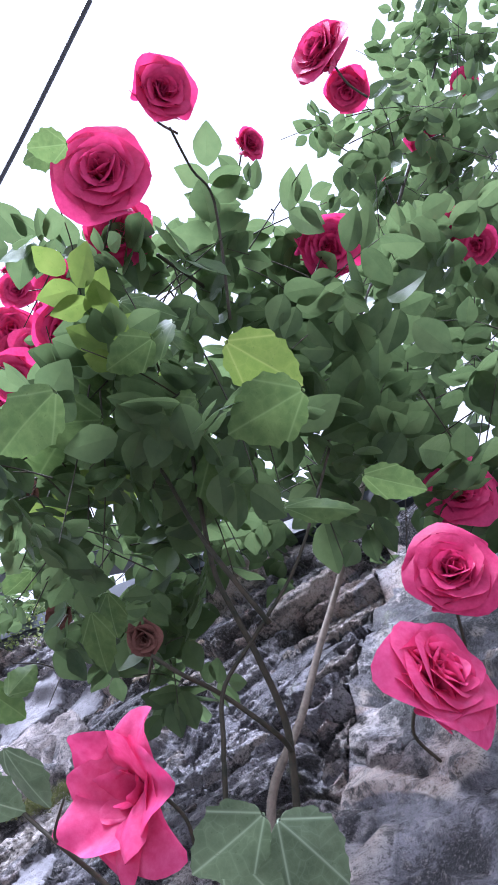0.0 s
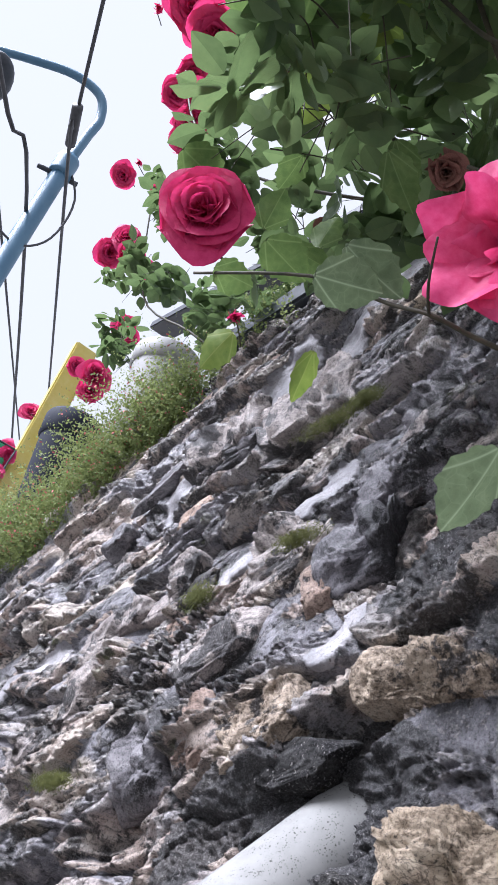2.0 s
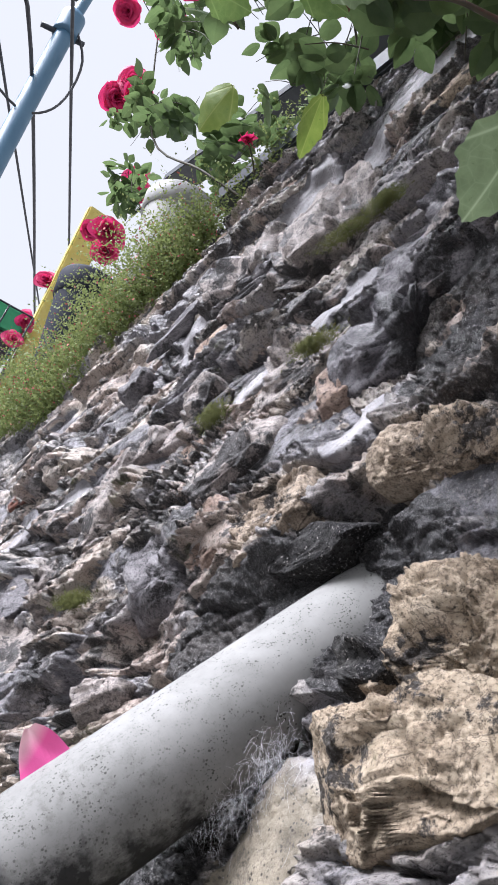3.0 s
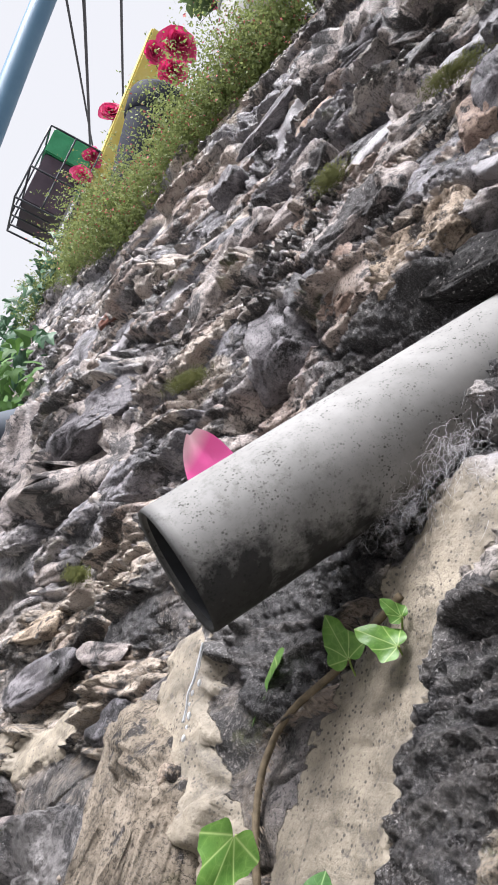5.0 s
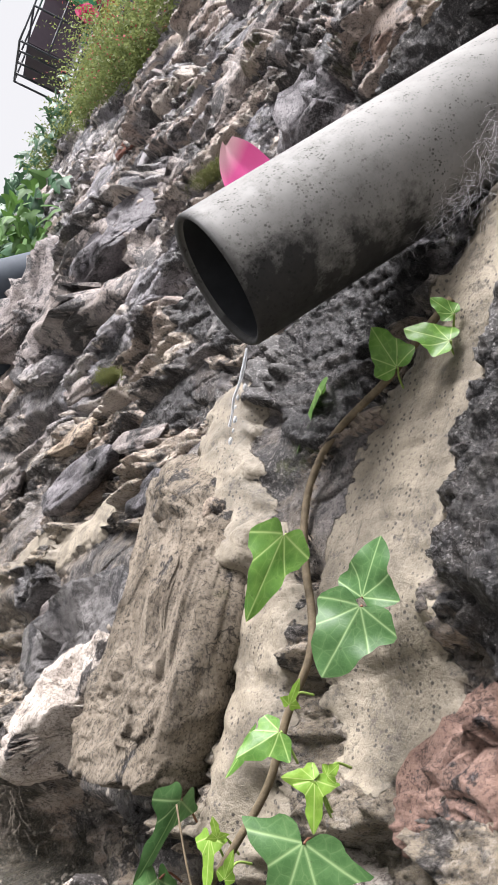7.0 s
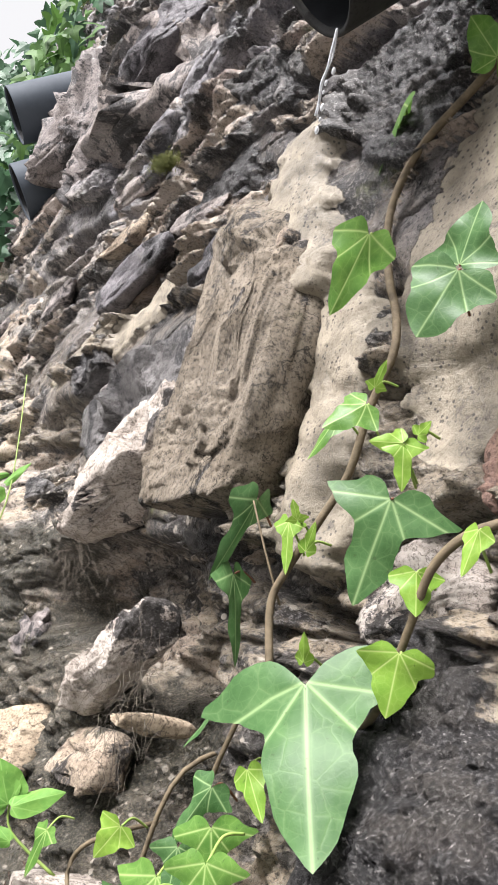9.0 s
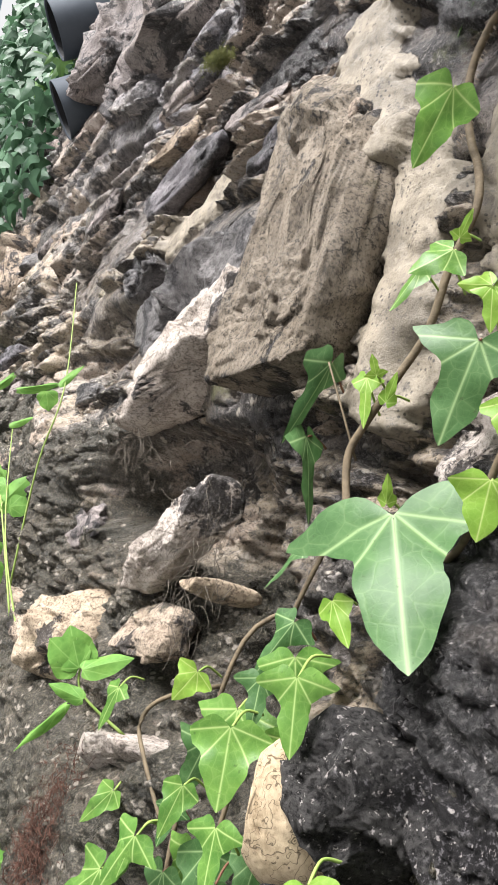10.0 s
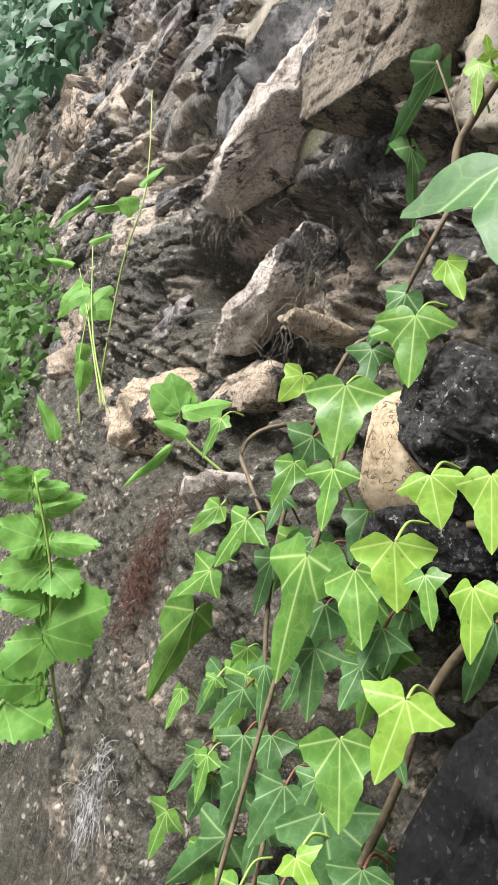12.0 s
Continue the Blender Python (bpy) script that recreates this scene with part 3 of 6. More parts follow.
def facets(y, z, cy, cz, seed, slope=1.0, dip=STRATA):
    """Broken rock in the plane of the face: cells that are each a tilted flat, the gap between neighbours, and a number of its own for each cell."""
    a = np.radians(dip)
    s = (y * np.cos(a) - z * np.sin(a)) / cy
    t = (y * np.sin(a) + z * np.cos(a)) / cz
    one = np.full(y.shape, 9.0)
    two = np.full(y.shape, 9.0)
    high = np.zeros(y.shape)
    own = np.zeros(y.shape)
    i0, j0 = np.floor(s).astype(np.int64), np.floor(t).astype(np.int64)
    for di in (-1, 0, 1):
        for dj in (-1, 0, 1):
            i, j = i0 + di, j0 + dj
            nil = j * 0
            px = i + 0.5 + 0.9 * (lattice(i, j, nil, seed) - 0.5)
            pz = j + 0.5 + 0.9 * (lattice(i, j, nil + 7, seed) - 0.5)
            d = np.hypot(s - px, t - pz)
            tall = lattice(i, j, nil + 3, seed)
            flat = (tall - 0.5) + slope * ((lattice(i, j, nil + 5, seed) - 0.5) * (s - px) + (lattice(i, j, nil + 11, seed) - 0.85) * (t - pz))
            closer = d < one
            two = np.where(closer, one, np.minimum(two, d))
            high = np.where(closer, flat, high)
            own = np.where(closer, (tall * 7.31) % 1.0, own)
            one = np.where(closer, d, one)
    return high, two - one, own


CRACKS = []


def crack(*points):
    """A long open crack in the face, along (y, z) places."""
    CRACKS.append(points)


crack((1.398, 2.848), (1.424, 2.653), (1.505, 2.607), (1.525, 2.464))
crack((1.118, 2.518), (1.229, 2.460), (1.302, 2.394))
crack((1.015, 1.378), (1.045, 1.36), (1.06, 1.34))
TONES = (
    (1.445, 1.486, 0.16, 0.06, 0.56), (1.30, 1.515, 0.10, 0.05, 0.57), (1.62, 1.434, 0.14, 0.05, 0.55), (1.01, 1.828, 0.07, 0.045, 0.66), (0.893, 1.863, 0.08, 0.04, 0.58),
    (1.90, 2.54, 0.18, 0.12, 0.67), (1.311, 1.782, 0.07, 0.05, 0.60), (0.72, 1.89, 0.06, 0.03, 0.57), (1.39, 1.296, 0.2, 0.05, 0.30), (1.60, 2.20, 0.25, 0.06, 0.55),
)
SMEARS = []


def smear(kind, points, radius, rise=0.0):
    """A strip of mortar drawn smooth over the wall, or a strip of porous black crust."""
    SMEARS.append((kind, points, radius, rise))


smear("mortar", ((0.725, 1.570), (0.758, 1.476), (0.768, 1.418), (0.765, 1.383), (0.762, 1.322), (0.735, 1.275)), 0.052)
smear("mortar", ((0.985, 1.470), (0.965, 1.40), (0.926, 1.341)), 0.046, 0.018)
smear("mortar", ((0.878, 1.322), (0.842, 1.261), (0.815, 1.170)), 0.034, 0.010)
smear("mortar", ((1.50, 1.70), (1.60, 1.655)), 0.034, 0.0)
smear("mortar", ((1.25, 1.345), (1.34, 1.30)), 0.030)
smear("mortar", ((2.013, 1.659), (2.143, 1.621)), 0.035)
smear("mortar", ((0.785, 1.963), (0.80, 1.919)), 0.020)
smear("mortar", ((0.805, 2.135), (0.857, 2.055)), 0.028)
smear("mortar", ((0.85, 2.72), (1.005, 2.667), (1.056, 2.59)), 0.040)
smear("mortar", ((1.20, 2.66), (1.307, 2.579), (1.443, 2.444), (1.50, 2.40)), 0.050)
smear("mortar", ((1.40, 1.29), (1.50, 1.27)), 0.024)
smear("mortar", ((0.94, 2.251), (0.981, 2.189)), 0.025)
smear("mortar", ((1.055, 2.142), (1.114, 2.105)), 0.020)
smear("mortar", ((1.60, 2.05), (1.80, 1.98)), 0.030)
smear("soot", ((0.86, 1.545), (0.948, 1.500), (0.875, 1.455)), 0.045, 0.012)
smear("soot", ((0.68, 1.50), (0.675, 1.419), (0.665, 1.363), (0.65, 1.33)), 0.038, 0.016)
smear("soot", ((0.67, 1.79), (0.742, 1.817), (0.80, 1.775), (0.86, 1.765)), 0.038, 0.0)
smear("soot", ((0.76, 1.73), (0.70, 1.70)), 0.04, 0.0)
smear("soot", ((0.899, 1.765), (0.953, 1.709)), 0.035, 0.0)
smear("soot", ((0.72, 1.98), (0.66, 2.05), (0.70, 2.12)), 0.035, 0.0)
smear("soot", ((1.10, 1.56), (1.25, 1.60)), 0.030, 0.0)
smear("soot", ((0.69, 1.11), (0.655, 1.075), (0.60, 1.06)), 0.045, 0.02)
smear("soot", ((1.30, 1.42), (1.16, 1.47)), 0.030, 0.0)


def relief(y, z):
    """How far the face stands proud of its mean: split stones that each lie at their own dip, the mortar that fills between them, smears and hollows.
    With the cover of the two smears and of the filling, and a tone for each stone."""
    p = np.stack([y * 0, y, z], 1)
    wy, wz = y + 0.014 * fbm(p * 9, 4, 40), z + 0.010 * fbm(p * 11 + 9, 4, 50)
    h1, g1, own = facets(wy, wz, 0.23, 0.085, 5)
    steep = np.clip((z - 1.80) / 0.25, 0, 1) * np.clip((1.75 - y) / 0.35, 0, 1)
    dip = STRATA + 22 * steep + 24 * (own - 0.5)
    h2, g2, bed = facets(wy, wz, 0.180, 0.032, 11, 1.2, dip)
    h3, g3, leafed = facets(wy, wz, 0.075, 0.0125, 17, 1.2, dip + 6)
    h4, g4, chip = facets(wy, wz, 0.026, 0.0062, 23, 1.2, dip - 6)
    keep = np.clip(0.8 + 1.3 * fbm(p * (1, 4, 7) + 4, 3, 60), 0.4, 1.2)
    base = 0.014 * fbm(p * 2.2, 3, 3)
    h = 0.034 * h1 - 0.026 * np.exp(-((g1 / 0.05) ** 2))
    h += (0.018 * h2 - 0.017 * np.exp(-((g2 / 0.06) ** 2))) * keep
    calm = 1 - 0.45 * np.clip((y - 1.1) / 0.4, 0, 1)
    h += (0.0105 * h3 - 0.006 * np.exp(-((g3 / 0.10) ** 2))) * keep * calm
    h += 0.0055 * h4 * calm + 0.0016 * fbm(p * 95, 2, 80)
    level = -0.013 + 0.016 * fbm(p * (1, 5, 8) + 2, 3, 66) + 0.0022 * fbm(p * 26, 3, 67)
    over = np.clip((level - h) / 0.004 + 0.5, 0, 1)
    filled = over * over * (3 - 2 * over)
    h = h * (1 - filled) + level * filled - 0.006 * np.exp(-(((level - h) / 0.0035) ** 2))
    foot = np.clip((1.09 - z + 0.05 * fbm(p * 7, 2, 61)) / 0.08, 0, 1) * np.clip((1.9 - y) / 0.4, 0, 1)
    h = h * (1 - 0.80 * foot) + foot * (0.012 * fbm(p * 13, 4, 62) + 0.007 * ridged(p * 60, 3, 63) + 0.005 * np.maximum(0, vnoise(p * 130, 64)))
    plinth = np.clip((0.83 - 0.05 * (y - 1.0) - z + 0.02 * fbm(p * 6, 2, 68)) / 0.03, 0, 1)
    h = h * (1 - 0.62 * plinth) + plinth * (0.012 + 0.003 * fbm(p * 60, 3, 69) + 0.005 * np.maximum(0, vnoise(p * 150, 65)))
    filled = filled * (1 - foot)
    turn = np.radians(STRATA + 24 * steep)
    q = np.stack([y * 0, y * np.cos(turn) - z * np.sin(turn), y * np.sin(turn) + z * np.cos(turn)], 1)
    split = np.exp(-((fbm(q * (1, 3.5, 15), 4, 71) / 0.035) ** 2)) * (1 - foot)
    cover = {"mortar": np.zeros(y.shape), "soot": np.zeros(y.shape)}
    rag = 0.16 * fbm(p * 9, 2, 33) + 0.17 * fbm(p * 70, 4, 34, 0.6)
    for kind, points, radius, rise in SMEARS:
        d = np.full(y.shape, 9.0)
        for (ay, az), (by, bz) in zip(points, points[1:]):
            t = np.clip(((y - ay) * (by - ay) + (z - az) * (bz - az)) / ((by - ay) ** 2 + (bz - az) ** 2), 0, 1)
            d = np.minimum(d, np.hypot(y - ay - t * (by - ay), z - az - t * (bz - az)))
        m = 1 / (1 + np.exp(np.clip((d / radius + rag - 1) * 18, -40, 40)))
        cover[kind] = np.maximum(cover[kind], m)
        base = base + rise / (1 + np.exp(np.clip((d / radius + rag - 0.95) * 12, -40, 40)))
    h = base + h * (1 - 0.97 * cover["mortar"]) * (1 - 0.7 * cover["soot"])
    h += (0.0016 * fbm(p * 9, 2, 35) + 0.0007 * ridged(p * 60, 3, 37)) * cover["mortar"] + 0.0028 * ridged(p * 140, 2, 36) * cover["soot"]
    h -= 0.011 * split * (1 - 0.8 * cover["mortar"])
    wide = 0.0035 * (1 + 0.6 * fbm(p * 30, 2, 73))
    for points in CRACKS:
        d = np.full(y.shape, 9.0)
        for (ay, az), (by, bz) in zip(points, points[1:]):
            t = np.clip(((wy - ay) * (by - ay) + (wz - az) * (bz - az)) / ((by - ay) ** 2 + (bz - az) ** 2), 0, 1)
            d = np.minimum(d, np.hypot(wy - ay - t * (by - ay), wz - az - t * (bz - az)))
        h -= 0.016 * np.exp(-((d / wide) ** 2))
    for hy, hz, ry, rz, rot, depth in HOLLOWS:
        c, s = math.cos(radians(rot)), math.sin(radians(rot))
        u, v = ((y - hy) * c + (z - hz) * s) / ry, (-(y - hy) * s + (z - hz) * c) / rz
        r = np.minimum(u * u + v * v + 0.5 * fbm(p * 14 + hy, 2, 90), 30)
        h -= depth * (1 / (1 + np.exp((r - 1.0) * 6)))
    tone = 0.62 * own + 0.28 * bed + 0.10 * leafed
    for ty, tz, ry, rz, value in TONES:
        r = ((y - ty) / ry) ** 2 + ((z - tz + 0.35 * (y - ty)) / rz) ** 2 + 0.5 * fbm(p * 16 + ty, 2, 92)
        near = 1 / (1 + np.exp(np.clip((r - 1.0) * 8, -40, 40)))
        tone = tone * (1 - 0.85 * near) + 0.85 * near * value
        filled = filled * (1 - 0.8 * near)
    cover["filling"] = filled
    cover["tone"] = np.clip(tone, 0, 1)
    return h, cover


def wall_face(y0, y1, step_y, step_z):
    """One stretch of the wall: face, top and back."""
    ny, nz = int((y1 - y0) / step_y) + 1, int(2.4 / step_z) + 1
    ys = np.linspace(y0, y1, ny)
    f = np.concatenate([np.linspace(0, 0.17, 16)[:-1], np.linspace(0.17, 1, nz)])
    nz = len(f)
    yy = np.repeat(ys, nz)
    top = top_z(yy) + 0.03 * fbm(np.stack([yy * 9, yy * 0, yy * 0], 1), 3, 15)
    f = np.tile(f, ny)
    zz = top * f
    roll = np.clip((f - 0.985) / 0.015, 0, 1) ** 2 * 0.03
    proud, cover = relief(yy, zz)
    xx = face_x(yy, zz) - proud + roll
    back = np.stack([np.full(ny, 1.7), ys, top_z(ys)], 1)
    foot = np.stack([np.full(ny, 1.7), ys, ys * 0], 1)
    verts = np.vstack([np.stack([xx, yy, zz], 1), back, foot])
    idx = np.arange(ny * nz).reshape(ny, nz)
    base = ny * nz + np.arange(ny)
    quads = np.vstack([
        np.stack([idx[:-1, :-1].ravel(), idx[:-1, 1:].ravel(), idx[1:, 1:].ravel(), idx[1:, :-1].ravel()], 1),
        np.stack([idx[:-1, -1], base[:-1], base[1:], idx[1:, -1]], 1),
        np.stack([base[:-1], base[:-1] + ny, base[1:] + ny, base[1:]], 1),
    ])
    me = bpy.data.meshes.new("masonry")
    me.vertices.add(len(verts))
    me.vertices.foreach_set("co", verts.ravel())
    me.loops.add(quads.size)
    me.loops.foreach_set("vertex_index", quads.ravel().astype(np.int32))
    me.polygons.add(len(quads))
    me.polygons.foreach_set("loop_start", np.arange(0, quads.size, 4, dtype=np.int32))
    me.update(calc_edges=True)
    me.shade_smooth()
    for kind, values in cover.items():
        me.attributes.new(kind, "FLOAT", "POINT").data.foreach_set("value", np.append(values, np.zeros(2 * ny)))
    return link_mesh("masonry", me, WALL_MAT, wall)


wall_face(0.45, 1.45, 0.0025, 0.0028)
wall_face(1.45, 2.0, 0.0040, 0.0045)
wall_face(2.0, 3.6, 0.010, 0.009)
wall_face(-2.0, 0.45, 0.03, 0.02)
wall_face(3.6, 9.0, 0.05, 0.03)

# ---- stones set in the wall ----
SPHERES = {}


def sphere(level):
    if level not in SPHERES:
        b = bmesh.new()
        bmesh.ops.create_icosphere(b, subdivisions=level, radius=1.0)
        b.verts.ensure_lookup_table()
        SPHERES[level] = (np.array([v.co for v in b.verts]), [[v.index for v in f.verts] for f in b.faces])
        b.free()
    return SPHERES[level]


def facets_solid(p, seed):
    """The same breaking in space, for single stones."""
    f = np.floor(p).astype(np.int64)
    one = np.full(len(p), 9.0)
    high = np.zeros(len(p))
    for di in (-1, 0, 1):
        for dj in (-1, 0, 1):
            for dk in (-1, 0, 1):
                i, j, k = f[:, 0] + di, f[:, 1] + dj, f[:, 2] + dk
                c = np.stack([i + lattice(i, j, k, seed), j + lattice(i, j, k, seed + 1), k + lattice(i, j, k, seed + 2)], 1)
                d = np.linalg.norm(p - c, axis=1)
                g = np.stack([lattice(i, j, k, seed + q) - 0.5 for q in (3, 4, 5)], 1)
                flat = lattice(i, j, k, seed + 6) - 0.5 + ((p - c) * g).sum(1)
                closer = d < one
                high = np.where(closer, flat, high)
                one = np.where(closer, d, one)
    return high


def rock_mesh(seed, size, level=5, cuts_n=9, rough=1.0, bedded=1.0, flat=0.8, square=0.55):
    """A broken stone: a block cut by flat faces, split along its beds and chipped; size is its half axes (out, along, up)."""
    rng = np.random.RandomState(seed)
    p, faces = sphere(level)
    p = p.copy()
    blocky = np.sign(p) * np.abs(p) ** square
    blocky = blocky / np.abs(blocky).max()
    cuts = rng.normal(size=(cuts_n, 3)) * (1.3, 1, 1)
    cuts /= np.linalg.norm(cuts, axis=1)[:, None]
    far = rng.uniform(0.62, 1.0, cuts_n)
    cuts = np.vstack([cuts, [[1, 0, 0]]])
    far = np.append(far, flat)
    reach = np.full(len(p), 1.0)
    for n, d in zip(cuts, far):
        dot = blocky @ n
        reach = np.where(dot > d, np.minimum(reach, d / np.maximum(dot, 1e-6)), reach)
    q = blocky * reach[:, None] * np.array(size)
    unit = max(size)
    w = q / unit + seed * 0.37
    bent = w + 0.10 * np.stack([fbm(w * 3, 3, seed), fbm(w * 3 + 5, 3, seed), fbm(w * 3 + 9, 3, seed)], 1)
    push = rough * (0.26 * facets_solid(bent * (1.5, 1.5, 2.2), seed) + 0.12 * facets_solid(bent * (4, 4, 5.5), seed + 30) + 0.05 * facets_solid(bent * (10, 10, 13), seed + 60))
    push = push + bedded * 0.04 * (np.floor((bent[:, 2] + 0.2 * bent[:, 1]) * 5) % 3 - 1) * 0.5
    push = push + rough * 0.02 * ridged(w * 14, 2, seed + 9)
    push = push * (0.3 + 0.7 * np.abs(p[:, 0]))
    q = q + (p * (1.6, 1, 1)) * (push * min(size[0], size[2]))[:, None]
    return raw_mesh("stone", q, faces)


def stone(y, z, length, height, rot, proud, kind, level=5, rough=1.0, bedded=1.0, flat=0.8, cuts=9, mesh=None, square=0.48, seed=0):
    """A stone of its own in the wall's face, turned by rot in the plane of the face."""
    height = min(height, length * 1.1)
    depth = max(0.45 * min(length, height), proud * 0.7 + 0.012)
    me = mesh or rock_mesh(seed, (depth, 0.54 * length, 0.54 * height), level, cuts, rough, bedded, flat, square)
    ob = new("stone", me)
    ob.parent = wall
    if not mesh:
        me.materials.append(ROCK[kind])
    out = 0.6 * proud + 0.004
    x = face_x(y, z) - out + depth * 0.9
    m = Matrix.Translation((x, y, z)) @ pose(0, 0, 0, 0, math.degrees(math.atan(BATTER)), 0) @ pose(0, 0, 0, rot, 0, 0) @ pose(0, 0, 0, 0, 0, 180)
    if mesh:
        m = m @ Matrix.Diagonal((depth, 0.54 * length, 0.54 * height, 1))
    ob.matrix_local = m
    return ob


stone(0.646, 1.662, 0.029, 0.019, -37, 0.040, "cream", 5, 0.9, 0.2, seed=101)
stone(1.215, 2.112, 0.085, 0.100, -16, 0.040, "grey", seed=104)
stone(1.378, 1.943, 0.170, 0.141, -35, 0.045, "grey", seed=105)
stone(0.995, 1.840, 0.090, 0.103, -51, 0.035, "rust", seed=106)
stone(1.375, 2.482, 0.211, 0.255, -12, 0.020, "grey", seed=107)
stone(1.007, 2.117, 0.144, 0.133, -24, 0.020, "grey", seed=108)
stone(0.816, 2.085, 0.132, 0.165, -18, 0.030, "slate", seed=109)
stone(0.808, 2.131, 0.098, 0.143, -31, 0.020, "slate", seed=110)
stone(1.087, 2.415, 0.227, 0.215, -14, 0.020, "grey", seed=111)
stone(0.767, 2.150, 0.107, 0.064, 1, 0.020, "slate", seed=112)
stone(0.736, 2.280, 0.138, 0.150, -25, 0.020, "slate", seed=113)
stone(1.402, 2.060, 0.199, 0.080, -9, 0.030, "grey", seed=114)
stone(1.479, 1.842, 0.107, 0.198, -76, 0.040, "grey", seed=115)
stone(1.119, 1.815, 0.132, 0.127, -33, 0.030, "slate", seed=116)
stone(1.035, 1.972, 0.142, 0.099, -22, 0.030, "grey", seed=117)
stone(1.113, 1.657, 0.098, 0.046, -24, 0.030, "grey", seed=118)
stone(1.779, 1.832, 0.576, 0.392, -5, 0.070, "grey", seed=119)
stone(1.953, 1.620, 0.172, 0.352, -51, 0.040, "grey", seed=120)
stone(2.313, 2.163, 0.128, 0.491, -82, 0.030, "grey", seed=124)
stone(2.385, 2.471, 0.502, 0.377, 6, 0.030, "grey", seed=126)
stone(1.119, 1.158, 0.224, 0.106, -28, 0.045, "white", seed=128)
stone(1.187, 1.224, 0.250, 0.121, -29, 0.030, "wet", seed=129)
stone(0.655, 1.251, 0.10, 0.10, -82, -0.030, "pink", seed=133)
stone(0.733, 1.154, 0.08, 0.06, -44, -0.045, "white", seed=134)
stone(1.151, 0.857, 0.135, 0.082, -36, 0.045, "cream", 5, 0.9, 0.2, seed=135)
stone(0.910, 0.998, 0.030, 0.016, -18, 0.030, "cream", 5, 0.9, 0.2, seed=136)
stone(0.946, 0.854, 0.093, 0.030, -32, 0.030, "white", seed=137)
stone(2.472, 1.239, 0.309, 0.481, -25, 0.050, "tan", seed=138)
stone(1.374, 1.245, 0.071, 0.195, -61, 0.020, "wet", seed=140)
stone(1.613, 0.846, 0.190, 0.204, -36, 0.030, "tan", seed=141)
stone(1.289, 0.827, 0.178, 0.040, 2, 0.030, "tan", seed=142)
stone(0.976, 0.570, 0.034, 0.026, -57, 0.020, "tan", seed=143)
stone(0.940, 0.700, 0.053, 0.054, -74, 0.020, "tan", seed=144)
stone(0.952, 1.272, 0.255, 0.150, 80, 0.075, "slab", 6, 0.75, 0.6, 0.72, 9, square=0.36, seed=145)
stone(0.697, 0.957, 0.082, 0.050, 66, 0.075, "egg", 6, 0.10, 0.0, 0.98, 4, square=1.0, seed=146)
stone(0.604, 1.610, 0.150, 0.088, -14, 0.060, "cream", 6, 0.9, 0.2, seed=147)
stone(0.594, 1.697, 0.085, 0.105, -4, 0.055, "cream", 6, 0.9, 0.2, seed=148)
stone(0.665, 1.868, 0.150, 0.062, 4, 0.050, "tan", 6, 1.3, 1.0, 0.8, 12, square=0.7, seed=149)
stone(0.872, 1.839, 0.125, 0.085, -27, 0.045, "tan", 6, seed=150)
stone(1.016, 1.002, 0.165, 0.052, -45, 0.016, "white", 6, 0.9, 0.2, seed=152)


# smooth mortar, crusted mortar and the dark blocks beside the ivy
stone(0.625, 1.03, 0.12, 0.09, 20, 0.045, "black", 6, 0.7, 0.2, 0.7, 9, seed=153)
stone(0.655, 0.985, 0.075, 0.07, 40, 0.085, "black", 6, 0.8, 0.0, 0.7, 9, seed=154)
stone(0.655, 0.925, 0.05, 0.05, 40, 0.085, "black", 5, 0.8, 0.0, 0.7, 9, seed=155)
stone(0.520, 0.85, 0.105, 0.28, 14, 0.13, "soot", 5, 0.25, 0.0, 0.6, 6, square=0.4, seed=157)
stone(0.66, 1.675, 0.075, 0.04, 20, 0.045, "black", 5, 1.0, 0.0, seed=157)
stone(0.79, 1.80, 0.12, 0.05, -15, 0.02, "black", 5, 0.8, 0.2, seed=158)
stone(0.985, 1.495, 0.030, 0.018, 30, 0.030, "grey", 4, seed=159)
stone(0.93, 1.352, 0.022, 0.014, 70, 0.050, "tan", 4, seed=160)
stone(1.70, 1.785, 0.36, 0.10, -23, 0.090, "slate", 6, 0.8, 0.8, 0.75, 9, square=0.42, seed=211)
stone(2.14, 1.74, 0.28, 0.24, -30, 0.13, "grey", 5, seed=163)
stone(2.02, 2.15, 0.10, 0.06, -17, 0.02, "brick", 4, seed=164)

